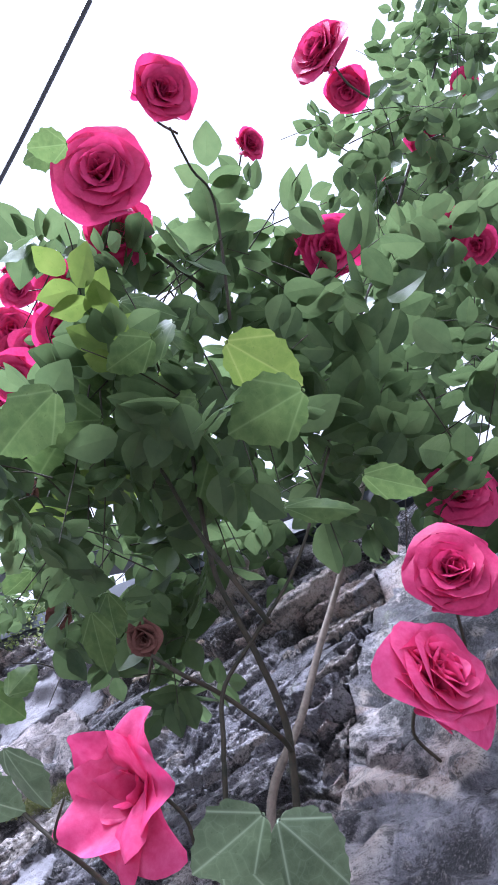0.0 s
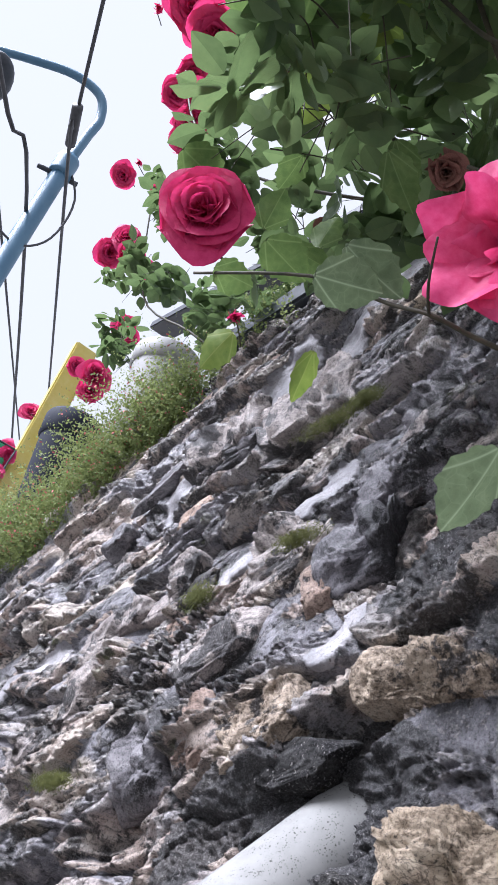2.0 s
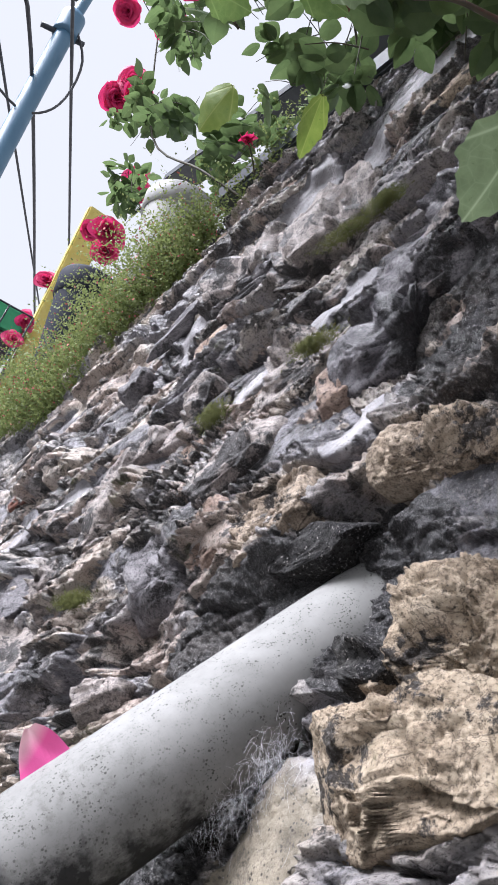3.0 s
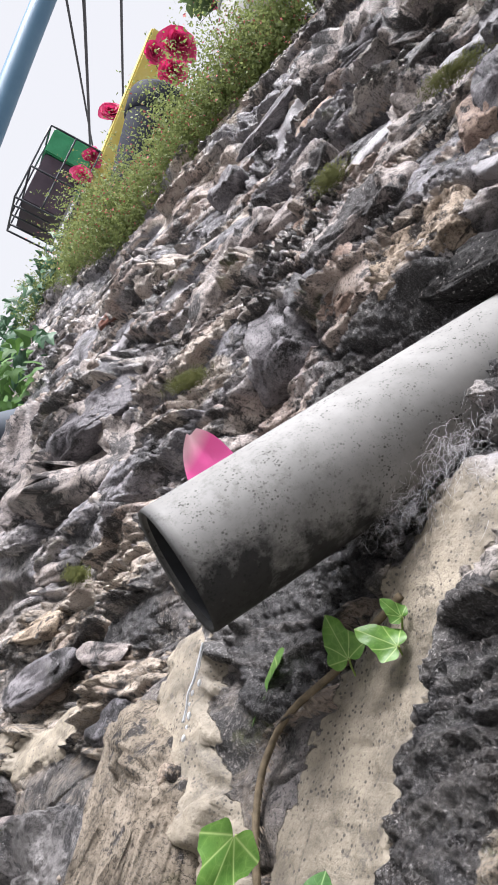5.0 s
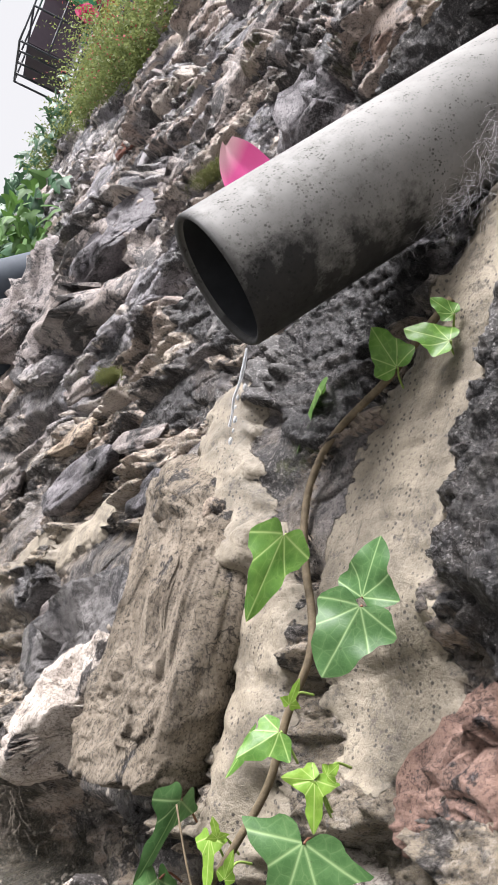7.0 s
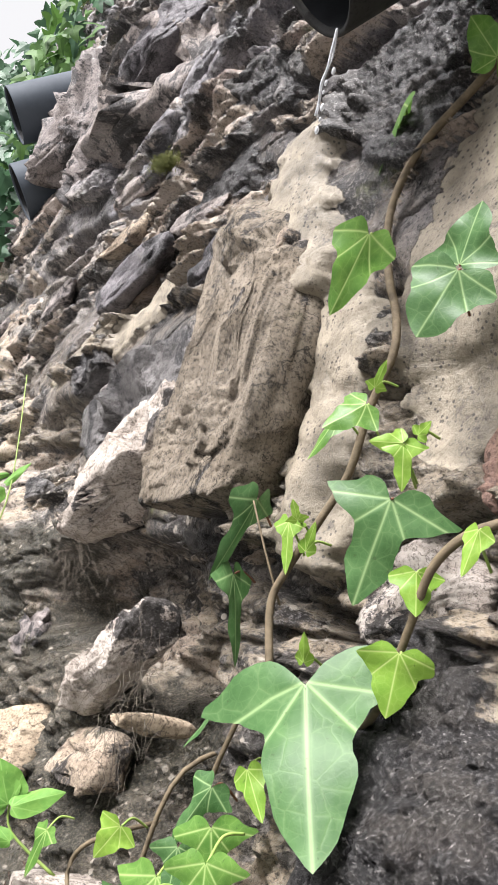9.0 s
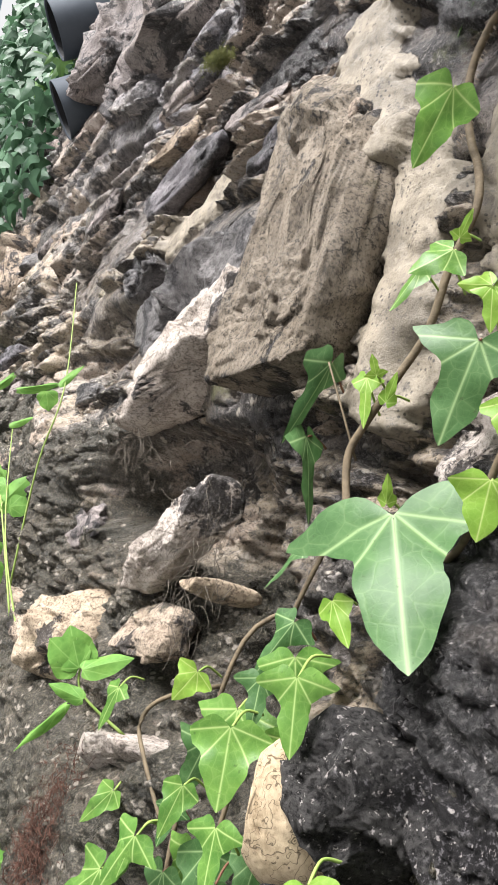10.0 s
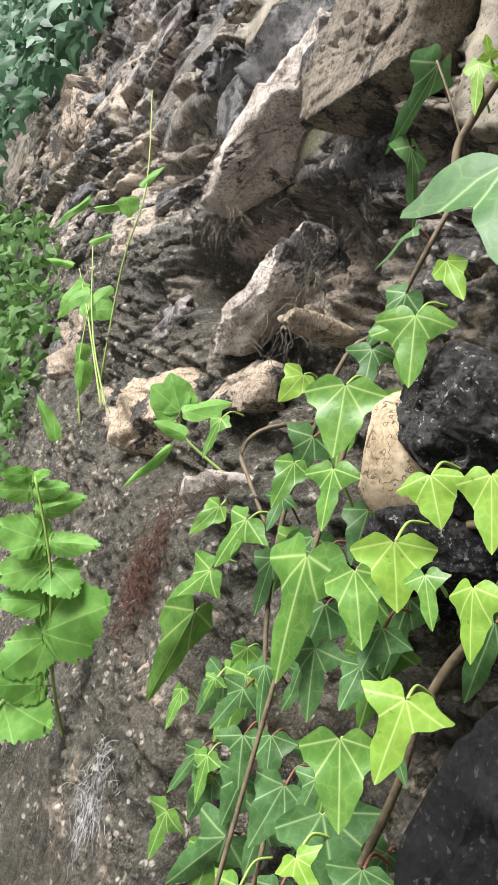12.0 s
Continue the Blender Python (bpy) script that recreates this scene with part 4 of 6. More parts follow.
# rubble that fills the courses between, shared shapes
RUBBLE = []
for k in range(18):
    me = rock_mesh(900 + k, (1, 1, 1), 4, 9, 0.8, 1.0, 0.8)
    kind = ("grey", "slate", "grey", "rust", "grey", "wet", "slate", "tan", "grey")[k % 9]
    me.materials.append(ROCK[kind])
    RUBBLE.append((me, kind))
HEROES = [(o.matrix_local.translation.y, o.matrix_local.translation.z) for o in wall.children if o.name.startswith("stone")]
rng = random.Random(21)
row = 0.45
while row < 2.9:
    along = 0.35 + rng.uniform(0, 0.1)
    while along < 3.4:
        length = rng.uniform(0.06, 0.2)
        height = rng.uniform(0.03, 0.07)
        y = along + length / 2
        z = row - math.tan(radians(STRATA)) * (y - 1.0) + rng.uniform(-0.015, 0.015)
        along += length * rng.uniform(1.05, 1.7)
        if not 0.5 < z < float(top_z(y)) - 0.05 or rng.random() < 0.75:
            continue
        if z < 1.3 and y < 1.0 or z < 1.62 and y < 0.9:
            continue
        if any(abs(y - hy) < 0.5 * length + 0.05 and abs(z - hz) < 0.05 for hy, hz in HEROES):
            continue
        me, kind = rng.choice(RUBBLE)
        stone(y, z, length, height, -STRATA + rng.uniform(-12, 12), rng.uniform(-0.012, 0.014), kind, mesh=me)
    row += rng.uniform(0.075, 0.11)

# ---- the drain pipe, the petal on it, the trickle ----
# near-black colour paints the shade inside the pipes onto their inner wall
INSIDE_SHADE = plain_material("pipe_inside_shade", (0.006, 0.007, 0.009), (0.016, 0.018, 0.022), 0.6, 60)
MOUTH, ROOTED = Vector((0.4460, 0.8435, 1.5000)), Vector((0.7186, 0.7494, 1.8053))


def drain_pipe(mouth, root, radius, material, label):
    ob = thing("drain_pipe", label, "pipe", mouth)
    axis = (root - mouth).normalized()
    length = (root - mouth).length
    bm = lathe([(radius - 0.004, length), (radius - 0.004, 0.0), (radius - 0.001, -0.0015), (radius, 0.001), (radius, length * 0.3), (radius, length * 0.65), (radius, length)], 64)
    body = part("pipe_body", bm, material, ob)
    inner = part("inner_wall", lathe([(radius - 0.0045, 0.003), (radius - 0.0045, length * 0.95), (0.002, length * 0.96)], 48), INSIDE_SHADE, ob, "inside of the pipe, its shade put into a near-black colour")
    z = axis
    x = (Vector((0, 0, -1)) - z * Vector((0, 0, -1)).dot(z)).normalized()
    y = z.cross(x)
    body.matrix_local = inner.matrix_local = Matrix((x, y, z)).transposed().to_4x4()
    return ob


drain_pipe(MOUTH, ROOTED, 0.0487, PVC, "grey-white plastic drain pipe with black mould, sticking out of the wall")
drain_pipe(Vector((0.492, 2.29, 1.62)), Vector((0.80, 2.25, 1.83)), 0.064, PVC_FAR, "grey plastic drain pipe sticking out of the wall above ivy")
drain_pipe(Vector((0.448, 2.33, 1.79)), Vector((0.76, 2.29, 1.99)), 0.064, PVC_FAR, "grey plastic drain pipe half hidden by ivy leaves")

n = 12
verts, faces = [], []
for i in range(n):
    for j in range(n):
        u, v = i / (n - 1) - 0.5, j / (n - 1)
        w = 0.042 * (1 - 0.45 * v - 0.35 * v ** 4)
        verts.append((u * w + 0.004 * v, 0.034 * v - 0.008, 0.012 * (4 * u * u) * (1 - 0.5 * v) + 0.006 * v * v + 0.001 * math.sin(9 * u + 5 * v)))
for i in range(n - 1):
    for j in range(n - 1):
        faces.append((i * n + j, (i + 1) * n + j, (i + 1) * n + j + 1, i * n + j + 1))
FALLEN = fallen_petal_material()
petal = link_mesh("fallen_petal", raw_mesh("petal", verts, faces), FALLEN)
px_axis = Vector((0.0271, -0.0067, 0.0302)).normalized()
pz = Vector((-0.35, -0.85, 0.15))
pz = (pz - px_axis * pz.dot(px_axis)).normalized()
petal.matrix_world = Matrix.Translation((0.452, 0.853, 1.577)) @ Matrix((px_axis, pz.cross(px_axis), pz)).transposed().to_4x4()
tagged(petal, "fallen pink rose petal resting on the drain pipe", "petal")

trickle = thing("water_trickle", "thin clear trickle of water falling from the pipe mouth", "water", (0.467, 0.822, 1.452))
rr = random.Random(4)
for k in range(2):
    pts = [(0, 0, 0.006)]
    for q in range(5):
        pts.append((rr.uniform(-0.0012, 0.0012) + 0.001 * k, rr.uniform(-0.0012, 0.0012) + 0.001 * q, -0.009 * (q + 1)))
    part("strand", tube(pts, 0.0008, 6, 0.5), WATER, trickle)
for k in range(7):
    bm = bmesh.new()
    bmesh.ops.create_uvsphere(bm, u_segments=8, v_segments=6, radius=0.0012 * rr.uniform(0.5, 1.2))
    drop = part("droplet", bm, WATER, trickle)
    drop.location = (rr.uniform(-0.004, 0.004), rr.uniform(-0.003, 0.004), -0.012 - 0.007 * k)
    drop.scale = (1, 1, 1.8)

# ---- leaves ----
IVY_OUTLINE = ((0.0, 0.03), (0.05, -0.06), (0.14, -0.14), (0.26, -0.15), (0.36, -0.08), (0.50, -0.01), (0.66, 0.05), (0.55, 0.14), (0.40, 0.21), (0.28, 0.27), (0.21, 0.34), (0.21, 0.44), (0.23, 0.54), (0.20, 0.68), (0.13, 0.83), (0.05, 0.95), (0.0, 1.0))
IVY_ROUND = ((0.0, 0.05), (0.10, -0.07), (0.24, -0.13), (0.40, -0.06), (0.55, 0.06), (0.62, 0.16), (0.52, 0.26), (0.40, 0.32), (0.34, 0.42), (0.31, 0.54), (0.25, 0.68), (0.16, 0.82), (0.07, 0.94), (0.0, 1.0))
ROSE_OUTLINE = ((0.0, 0.0), (0.12, 0.03), (0.24, 0.11), (0.33, 0.24), (0.37, 0.38), (0.36, 0.52), (0.31, 0.66), (0.22, 0.79), (0.11, 0.91), (0.0, 1.0))


def leaf_mesh(outline, seed, fold=0.25, droop=0.2, teeth=0.0, ripple=0.03):
    """A leaf from its stalk at the origin to its tip at (0, 1), with a fold along the rib, droop and ripples."""
    rng = random.Random(seed)
    phase = rng.uniform(0, 6)
    half = []
    for (x0, y0), (x1, y1) in zip(outline, outline[1:]):
        steps = 3 if teeth else 1
        for k in range(steps):
            f = k / steps
            x, y = x0 + (x1 - x0) * f, y0 + (y1 - y0) * f
            if teeth and k == 1:
                x, y = x * (1 + teeth), y + teeth * 0.3
            half.append((x, y))
    half.append(outline[-1])
    if not teeth:
        cut = [half[0]]
        for (x0, y0), (x1, y1) in zip(half, half[1:]):
            cut += [(0.75 * x0 + 0.25 * x1, 0.75 * y0 + 0.25 * y1), (0.25 * x0 + 0.75 * x1, 0.25 * y0 + 0.75 * y1)]
        half = cut + [half[-1]]
    verts, faces, ROWS_N = [], [], 4

    def bend(x, y):
        return (x, y, -fold * abs(x) ** 1.3 - droop * y * y + ripple * math.sin(9 * y + phase) * min(1, abs(x) * 3) + ripple * math.sin(7 * x + phase * 2) * 0.6)

    wob = [1 + 0.06 * math.sin(k * 1.3 + phase) for k, _ in enumerate(half)]
    for side in (1, -1):
        base = len(verts)
        for k, (x, y) in enumerate(half):
            x = x * (wob[k] if side > 0 else wob[-1 - k])
            ry = max(0.0, min(1.0, y * 0.93 + 0.02)) if y > 0.02 else 0.02
            for r in range(ROWS_N):
                f = r / (ROWS_N - 1)
                verts.append(bend(side * abs(x) * f, ry + (y - ry) * f))
        for k in range(len(half) - 1):
            for r in range(ROWS_N - 1):
                a = base + k * ROWS_N + r
                quad = (a, a + 1, a + ROWS_N + 1, a + ROWS_N)
                faces.append(quad if side > 0 else quad[::-1])
    return raw_mesh("leaf", verts, faces)


def leaf_pose(root, tip, facing, roll=0.0):
    root, tip = Vector(root), Vector(tip)
    y = (tip - root)
    length = y.length
    y.normalize()
    z = Vector(facing)
    z = (z - y * z.dot(y)).normalized()
    x = y.cross(z)
    return Matrix.Translation(root) @ Matrix((x, y, z)).transposed().to_4x4() @ pose(0, 0, 0, 0, roll, 0), length


ivy = thing("ivy", "climbing ivy with green lobed leaves and pale veins on the wall", "ivy", (0.45, 0.68, 0.55))
IVY_LEAVES = {}
for kind in ("fresh", "young", "dark"):
    IVY_LEAVES[kind] = []
    for k in range(6):
        me = leaf_mesh(IVY_ROUND if (k % 3 == 0 or kind == "young" and k % 2) else IVY_OUTLINE, 50 + k, 0.06 + 0.04 * k, -0.02 + 0.07 * (k % 3), 0, 0.035)
        me.materials.append(LEAF[kind])
        IVY_LEAVES[kind].append(me)
BIG_LEAF = leaf_mesh(((0.0, 0.04), (0.05, -0.05), (0.13, -0.14), (0.25, -0.20), (0.40, -0.19), (0.56, -0.11), (0.68, -0.03), (0.54, 0.07), (0.41, 0.12), (0.31, 0.18), (0.25, 0.27), (0.235, 0.40), (0.24, 0.52), (0.20, 0.67), (0.13, 0.83), (0.05, 0.95), (0.0, 1.0)), 58, 0.16, 0.06, 0, 0.035)
BIG_LEAF.materials.append(LEAF["dark"])
ivy_rng = random.Random(8)


ROUND_LEAF = {}
for kind in ("fresh", "dark"):
    ROUND_LEAF[kind] = leaf_mesh(((0.0, 0.05), (0.12, -0.08), (0.28, -0.12), (0.44, -0.05), (0.54, 0.10), (0.52, 0.24), (0.42, 0.34), (0.36, 0.44), (0.34, 0.56), (0.27, 0.72), (0.15, 0.88), (0.0, 0.97)), 64, 0.14, 0.05, 0, 0.05)
    ROUND_LEAF[kind].materials.append(LEAF[kind])


def ivy_leaf(root, tip, width, kind, broad=False):
    facing = (-0.72 + ivy_rng.uniform(-0.2, 0.2), -0.62 + ivy_rng.uniform(-0.2, 0.2), 0.25 + ivy_rng.uniform(-0.2, 0.3))
    length = (Vector(tip) - Vector(root)).length
    full = max(width, 0.52 * length)
    edge = math.degrees(math.acos(min(1.0, width / full))) * ivy_rng.choice((-0.9, 0.9))
    m, length = leaf_pose(root, tip, facing, ivy_rng.uniform(-14, 14) + edge)
    width = full
    ob = new("leaf", ROUND_LEAF[kind] if broad else ivy_rng.choice(IVY_LEAVES[kind]) if width < 0.1 else BIG_LEAF)
    ob.parent = ivy
    ob.matrix_local = Matrix.Translation(-ivy.location) @ m @ Matrix.Diagonal((width / 1.18, length, 0.5 * (width + length), 1))
    # the stalk runs back to the stem on the wall
    a = Vector(root)
    b = a + Vector((0.022, 0.010, -0.012 + ivy_rng.uniform(-0.01, 0.02)))
    st = part("stalk", tube([a + Vector((0.001, 0.0, 0)), (a + b) / 2 + Vector((0, 0.004, 0.003)), b], 0.0008, 5), VINE_RED if kind == "dark" else STALK, ivy)
    st.location = -ivy.location


ivy_leaf((0.560, 0.790, 1.470), (0.544, 0.807, 1.496), 0.035, "fresh", True)
ivy_leaf((0.563, 0.746, 1.483), (0.543, 0.769, 1.489), 0.029, "fresh", True)
ivy_leaf((0.566, 0.751, 1.502), (0.554, 0.762, 1.511), 0.016, "fresh", True)
ivy_leaf((0.557, 0.876, 1.463), (0.548, 0.882, 1.407), 0.011, "fresh")
ivy_leaf((0.514, 0.810, 1.349), (0.495, 0.801, 1.292), 0.040, "fresh")
ivy_leaf((0.511, 0.715, 1.318), (0.494, 0.714, 1.279), 0.050, "dark", True)
ivy_leaf((0.516, 0.722, 1.322), (0.517, 0.719, 1.357), 0.044, "dark", True)
ivy_leaf((0.498, 0.746, 1.244), (0.480, 0.754, 1.226), 0.030, "fresh")
ivy_leaf((0.501, 0.775, 1.236), (0.491, 0.779, 1.208), 0.014, "fresh")
ivy_leaf((0.511, 0.762, 1.255), (0.511, 0.757, 1.271), 0.012, "young")
ivy_leaf((0.508, 0.721, 1.228), (0.507, 0.712, 1.205), 0.023, "young")
ivy_leaf((0.508, 0.721, 1.228), (0.495, 0.732, 1.225), 0.017, "young")
ivy_leaf((0.509, 0.713, 1.233), (0.510, 0.706, 1.241), 0.011, "young")
ivy_leaf((0.503, 0.714, 1.200), (0.494, 0.713, 1.145), 0.065, "dark")
ivy_leaf((0.496, 0.838, 1.176), (0.482, 0.845, 1.118), 0.022, "dark")
ivy_leaf((0.497, 0.795, 1.171), (0.496, 0.784, 1.142), 0.018, "young")
ivy_leaf((0.498, 0.787, 1.173), (0.492, 0.788, 1.184), 0.013, "young")
ivy_leaf((0.496, 0.768, 1.159), (0.495, 0.763, 1.177), 0.011, "young")
ivy_leaf((0.500, 0.679, 1.172), (0.499, 0.671, 1.153), 0.025, "young")
ivy_leaf((0.504, 0.651, 1.198), (0.499, 0.649, 1.177), 0.014, "young")
ivy_leaf((0.472, 0.702, 1.109), (0.452, 0.641, 1.058), 0.101, "dark")
ivy_leaf((0.494, 0.670, 1.137), (0.491, 0.665, 1.109), 0.034, "young")
ivy_leaf((0.488, 0.732, 1.109), (0.484, 0.732, 1.125), 0.010, "young")
ivy_leaf((0.495, 0.843, 1.127), (0.500, 0.815, 1.077), 0.016, "dark")
ivy_leaf((0.459, 0.742, 1.039), (0.444, 0.746, 1.006), 0.026, "dark")
ivy_leaf((0.457, 0.730, 1.025), (0.458, 0.713, 0.993), 0.040, "fresh")
ivy_leaf((0.450, 0.762, 0.981), (0.445, 0.748, 0.940), 0.049, "fresh")
ivy_leaf((0.463, 0.720, 1.059), (0.467, 0.702, 1.042), 0.018, "young")
ivy_leaf((0.465, 0.764, 1.073), (0.450, 0.769, 1.047), 0.012, "dark")
ivy_leaf((0.448, 0.817, 0.977), (0.437, 0.819, 0.957), 0.027, "young")
ivy_leaf((0.437, 0.914, 0.920), (0.426, 0.911, 0.889), 0.023, "fresh")
ivy_leaf((0.436, 0.691, 1.031), (0.433, 0.676, 1.000), 0.035, "fresh")
ivy_leaf((0.429, 0.726, 0.989), (0.424, 0.710, 0.954), 0.043, "fresh")
ivy_leaf((0.423, 0.705, 0.950), (0.417, 0.692, 0.922), 0.032, "fresh")
ivy_leaf((0.423, 0.794, 0.883), (0.415, 0.789, 0.865), 0.017, "fresh")
ivy_leaf((0.436, 0.874, 0.866), (0.420, 0.879, 0.840), 0.022, "fresh")
ivy_leaf((0.416, 0.695, 0.908), (0.404, 0.678, 0.847), 0.049, "fresh")
ivy_leaf((0.422, 0.638, 0.941), (0.422, 0.622, 0.916), 0.036, "young")
ivy_leaf((0.428, 0.635, 0.972), (0.429, 0.620, 0.955), 0.028, "young")
ivy_leaf((0.430, 0.602, 0.984), (0.429, 0.588, 0.958), 0.024, "young")
ivy_leaf((0.422, 0.612, 0.938), (0.422, 0.599, 0.921), 0.018, "fresh")
ivy_leaf((0.424, 0.586, 0.946), (0.421, 0.574, 0.922), 0.021, "young")
ivy_leaf((0.419, 0.656, 0.919), (0.420, 0.635, 0.891), 0.031, "fresh")
ivy_leaf((0.427, 0.684, 0.864), (0.423, 0.669, 0.832), 0.032, "dark")
ivy_leaf((0.433, 0.644, 0.898), (0.425, 0.639, 0.879), 0.029, "dark")
ivy_leaf((0.416, 0.594, 0.895), (0.407, 0.586, 0.863), 0.035, "young")
ivy_leaf((0.410, 0.619, 0.860), (0.409, 0.600, 0.829), 0.035, "fresh")
ivy_leaf((0.430, 0.848, 0.828), (0.406, 0.863, 0.790), 0.037, "fresh")
ivy_leaf((0.425, 0.847, 0.798), (0.403, 0.843, 0.728), 0.014, "fresh")
ivy_leaf((0.424, 0.794, 0.887), (0.408, 0.796, 0.854), 0.039, "fresh")
ivy_leaf((0.428, 0.751, 0.798), (0.413, 0.753, 0.769), 0.026, "dark")
ivy_leaf((0.425, 0.731, 0.781), (0.422, 0.717, 0.755), 0.037, "dark")
ivy_leaf((0.431, 0.797, 0.722), (0.415, 0.798, 0.688), 0.020, "dark")
ivy_leaf((0.428, 0.680, 0.788), (0.415, 0.676, 0.754), 0.033, "dark")
ivy_leaf((0.420, 0.630, 0.814), (0.424, 0.606, 0.786), 0.052, "dark")
ivy_leaf((0.431, 0.731, 0.712), (0.404, 0.744, 0.665), 0.043, "dark")
ivy_leaf((0.401, 0.613, 0.807), (0.406, 0.596, 0.798), 0.022, "young")
ivy_leaf((0.424, 0.784, 0.784), (0.417, 0.780, 0.770), 0.016, "fresh")
ivy_leaf((0.418, 0.820, 0.753), (0.410, 0.812, 0.727), 0.016, "fresh")
ivy_leaf((0.432, 0.739, 0.821), (0.428, 0.723, 0.791), 0.019, "dark")
ivy_leaf((0.432, 0.767, 0.934), (0.422, 0.761, 0.907), 0.022, "fresh")
ivy_leaf((0.449, 0.744, 1.007), (0.444, 0.733, 0.984), 0.027, "dark")
ivy_leaf((0.444, 0.796, 0.903), (0.436, 0.790, 0.882), 0.021, "dark")
ivy_leaf((0.430, 0.647, 0.877), (0.422, 0.642, 0.857), 0.023, "dark")
ivy_leaf((0.429, 0.707, 0.798), (0.426, 0.694, 0.777), 0.027, "dark")
ivy_leaf((0.429, 0.613, 0.866), (0.432, 0.597, 0.852), 0.014, "dark")
ivy_leaf((0.421, 0.643, 0.821), (0.413, 0.638, 0.801), 0.023, "dark")
ivy_leaf((0.421, 0.595, 0.816), (0.417, 0.585, 0.793), 0.030, "dark")
ivy_leaf((0.417, 0.679, 0.727), (0.408, 0.671, 0.697), 0.035, "fresh")

for k in range(60):
    y, z = ivy_rng.uniform(0.60, 0.80), ivy_rng.uniform(0.56, 0.99)
    root = Vector((face_x(y, z) - ivy_rng.uniform(0.0, 0.025), y, z))
    L = ivy_rng.uniform(0.022, 0.045)
    ivy_leaf(root, root + Vector((-0.006, ivy_rng.uniform(-0.4, 0.3) * L, -L)), L * ivy_rng.uniform(0.7, 1.0), ivy_rng.choice(("dark", "dark", "dark", "fresh")))

# the woody stems
for pts, r in (
    (((0.584, 0.769, 1.518), (0.578, 0.788, 1.491), (0.573, 0.806, 1.464), (0.566, 0.844, 1.427), (0.560, 0.853, 1.393), (0.555, 0.844, 1.361), (0.550, 0.822, 1.329), (0.546, 0.800, 1.305), (0.542, 0.787, 1.280), (0.536, 0.789, 1.244), (0.530, 0.785, 1.206), (0.518, 0.786, 1.174), (0.511, 0.795, 1.144), (0.506, 0.796, 1.122), (0.504, 0.777, 1.09)), 0.0030),
    (((0.58, 0.645, 1.215), (0.524, 0.655, 1.202), (0.510, 0.671, 1.180), (0.512, 0.681, 1.147), (0.512, 0.689, 1.106), (0.515, 0.703, 1.09)), 0.0024),
    (((0.450, 0.609, 0.963), (0.447, 0.637, 0.951), (0.445, 0.657, 0.941), (0.445, 0.697, 0.926)), 0.0022),
    (((0.43, 0.590, 0.955), (0.435, 0.604, 0.916), (0.433, 0.612, 0.893), (0.429, 0.614, 0.868), (0.423, 0.608, 0.832), (0.40, 0.60, 0.75)), 0.0024),
    (((0.54, 0.845, 1.02), (0.475, 0.835, 1.0), (0.452, 0.820, 0.941), (0.443, 0.814, 0.889), (0.435, 0.790, 0.837), (0.429, 0.755, 0.796), (0.424, 0.713, 0.758), (0.41, 0.677, 0.71), (0.37, 0.66, 0.55)), 0.0017),
    (((0.500, 0.777, 1.09), (0.480, 0.77, 1.03), (0.460, 0.75, 0.96), (0.445, 0.73, 0.89), (0.425, 0.70, 0.80), (0.40, 0.66, 0.68)), 0.0016),
    (((0.512, 0.796, 1.122), (0.502, 0.81, 1.15), (0.500, 0.835, 1.175)), 0.0008),
    (((0.52, 0.90, 0.935), (0.456, 0.898, 0.921), (0.440, 0.901, 0.900), (0.435, 0.866, 0.890), (0.44, 0.83, 0.87)), 0.0018),
):
    stem = part("stem", tube(pts, r, 8, 0.8), VINE, ivy)
    stem.location = Vector((-0.009, -0.003, 0.0) if pts[0][2] > 1.05 else (0.016, 0.004, 0.0)) - ivy.location
hair_rng = random.Random(2)
hairs = bmesh.new()
for cy, cz in ((0.825, 1.44), (0.85, 1.40), (0.846, 1.365), (0.83, 1.34)):
    for k in range(26):
        y, z = cy + hair_rng.uniform(-0.006, 0.004), cz + hair_rng.uniform(-0.014, 0.014)
        x = face_x(y, z) + 0.010
        merge(hairs, tube([(x - 0.009, y, z), (x - 0.008, y - 0.003 + hair_rng.uniform(-0.001, 0.001), z - 0.002)], 0.0004, 3, 0.5, False))
hairs = part("rootlet_fringe", hairs, ROOT, ivy)
hairs["kind"] = "stuff"
hairs.location = -ivy.location

# ---- nettle and weeds in the joints ----
nettle = thing("nettle", "bright green nettle with toothed leaves growing from the wall", "plant", (0.42, 1.06, 0.515))
NETTLE_HALF = ((0.0, 0.0), (0.12, -0.06), (0.26, -0.07), (0.37, 0.0), (0.44, 0.10), (0.48, 0.20), (0.49, 0.31), (0.48, 0.43), (0.44, 0.55), (0.38, 0.67), (0.30, 0.78), (0.20, 0.88), (0.10, 0.95), (0.0, 1.0))
NETTLE_MESH = [leaf_mesh(NETTLE_HALF, 70 + k, 0.15, 0.15, 0.11, 0.035) for k in range(3)]
for me in NETTLE_MESH:
    me.materials.append(LEAF["nettle"])
weed_rng = random.Random(5)


def nettle_leaf(root, tip, width):
    m, length = leaf_pose(root, tip, (-0.25, -0.8, 0.5), weed_rng.uniform(-15, 15))
    ob = new("leaf", weed_rng.choice(NETTLE_MESH))
    ob.parent = nettle
    ob.matrix_local = Matrix.Translation(-nettle.location) @ m @ Matrix.Diagonal((width / 0.8, length, length, 1))


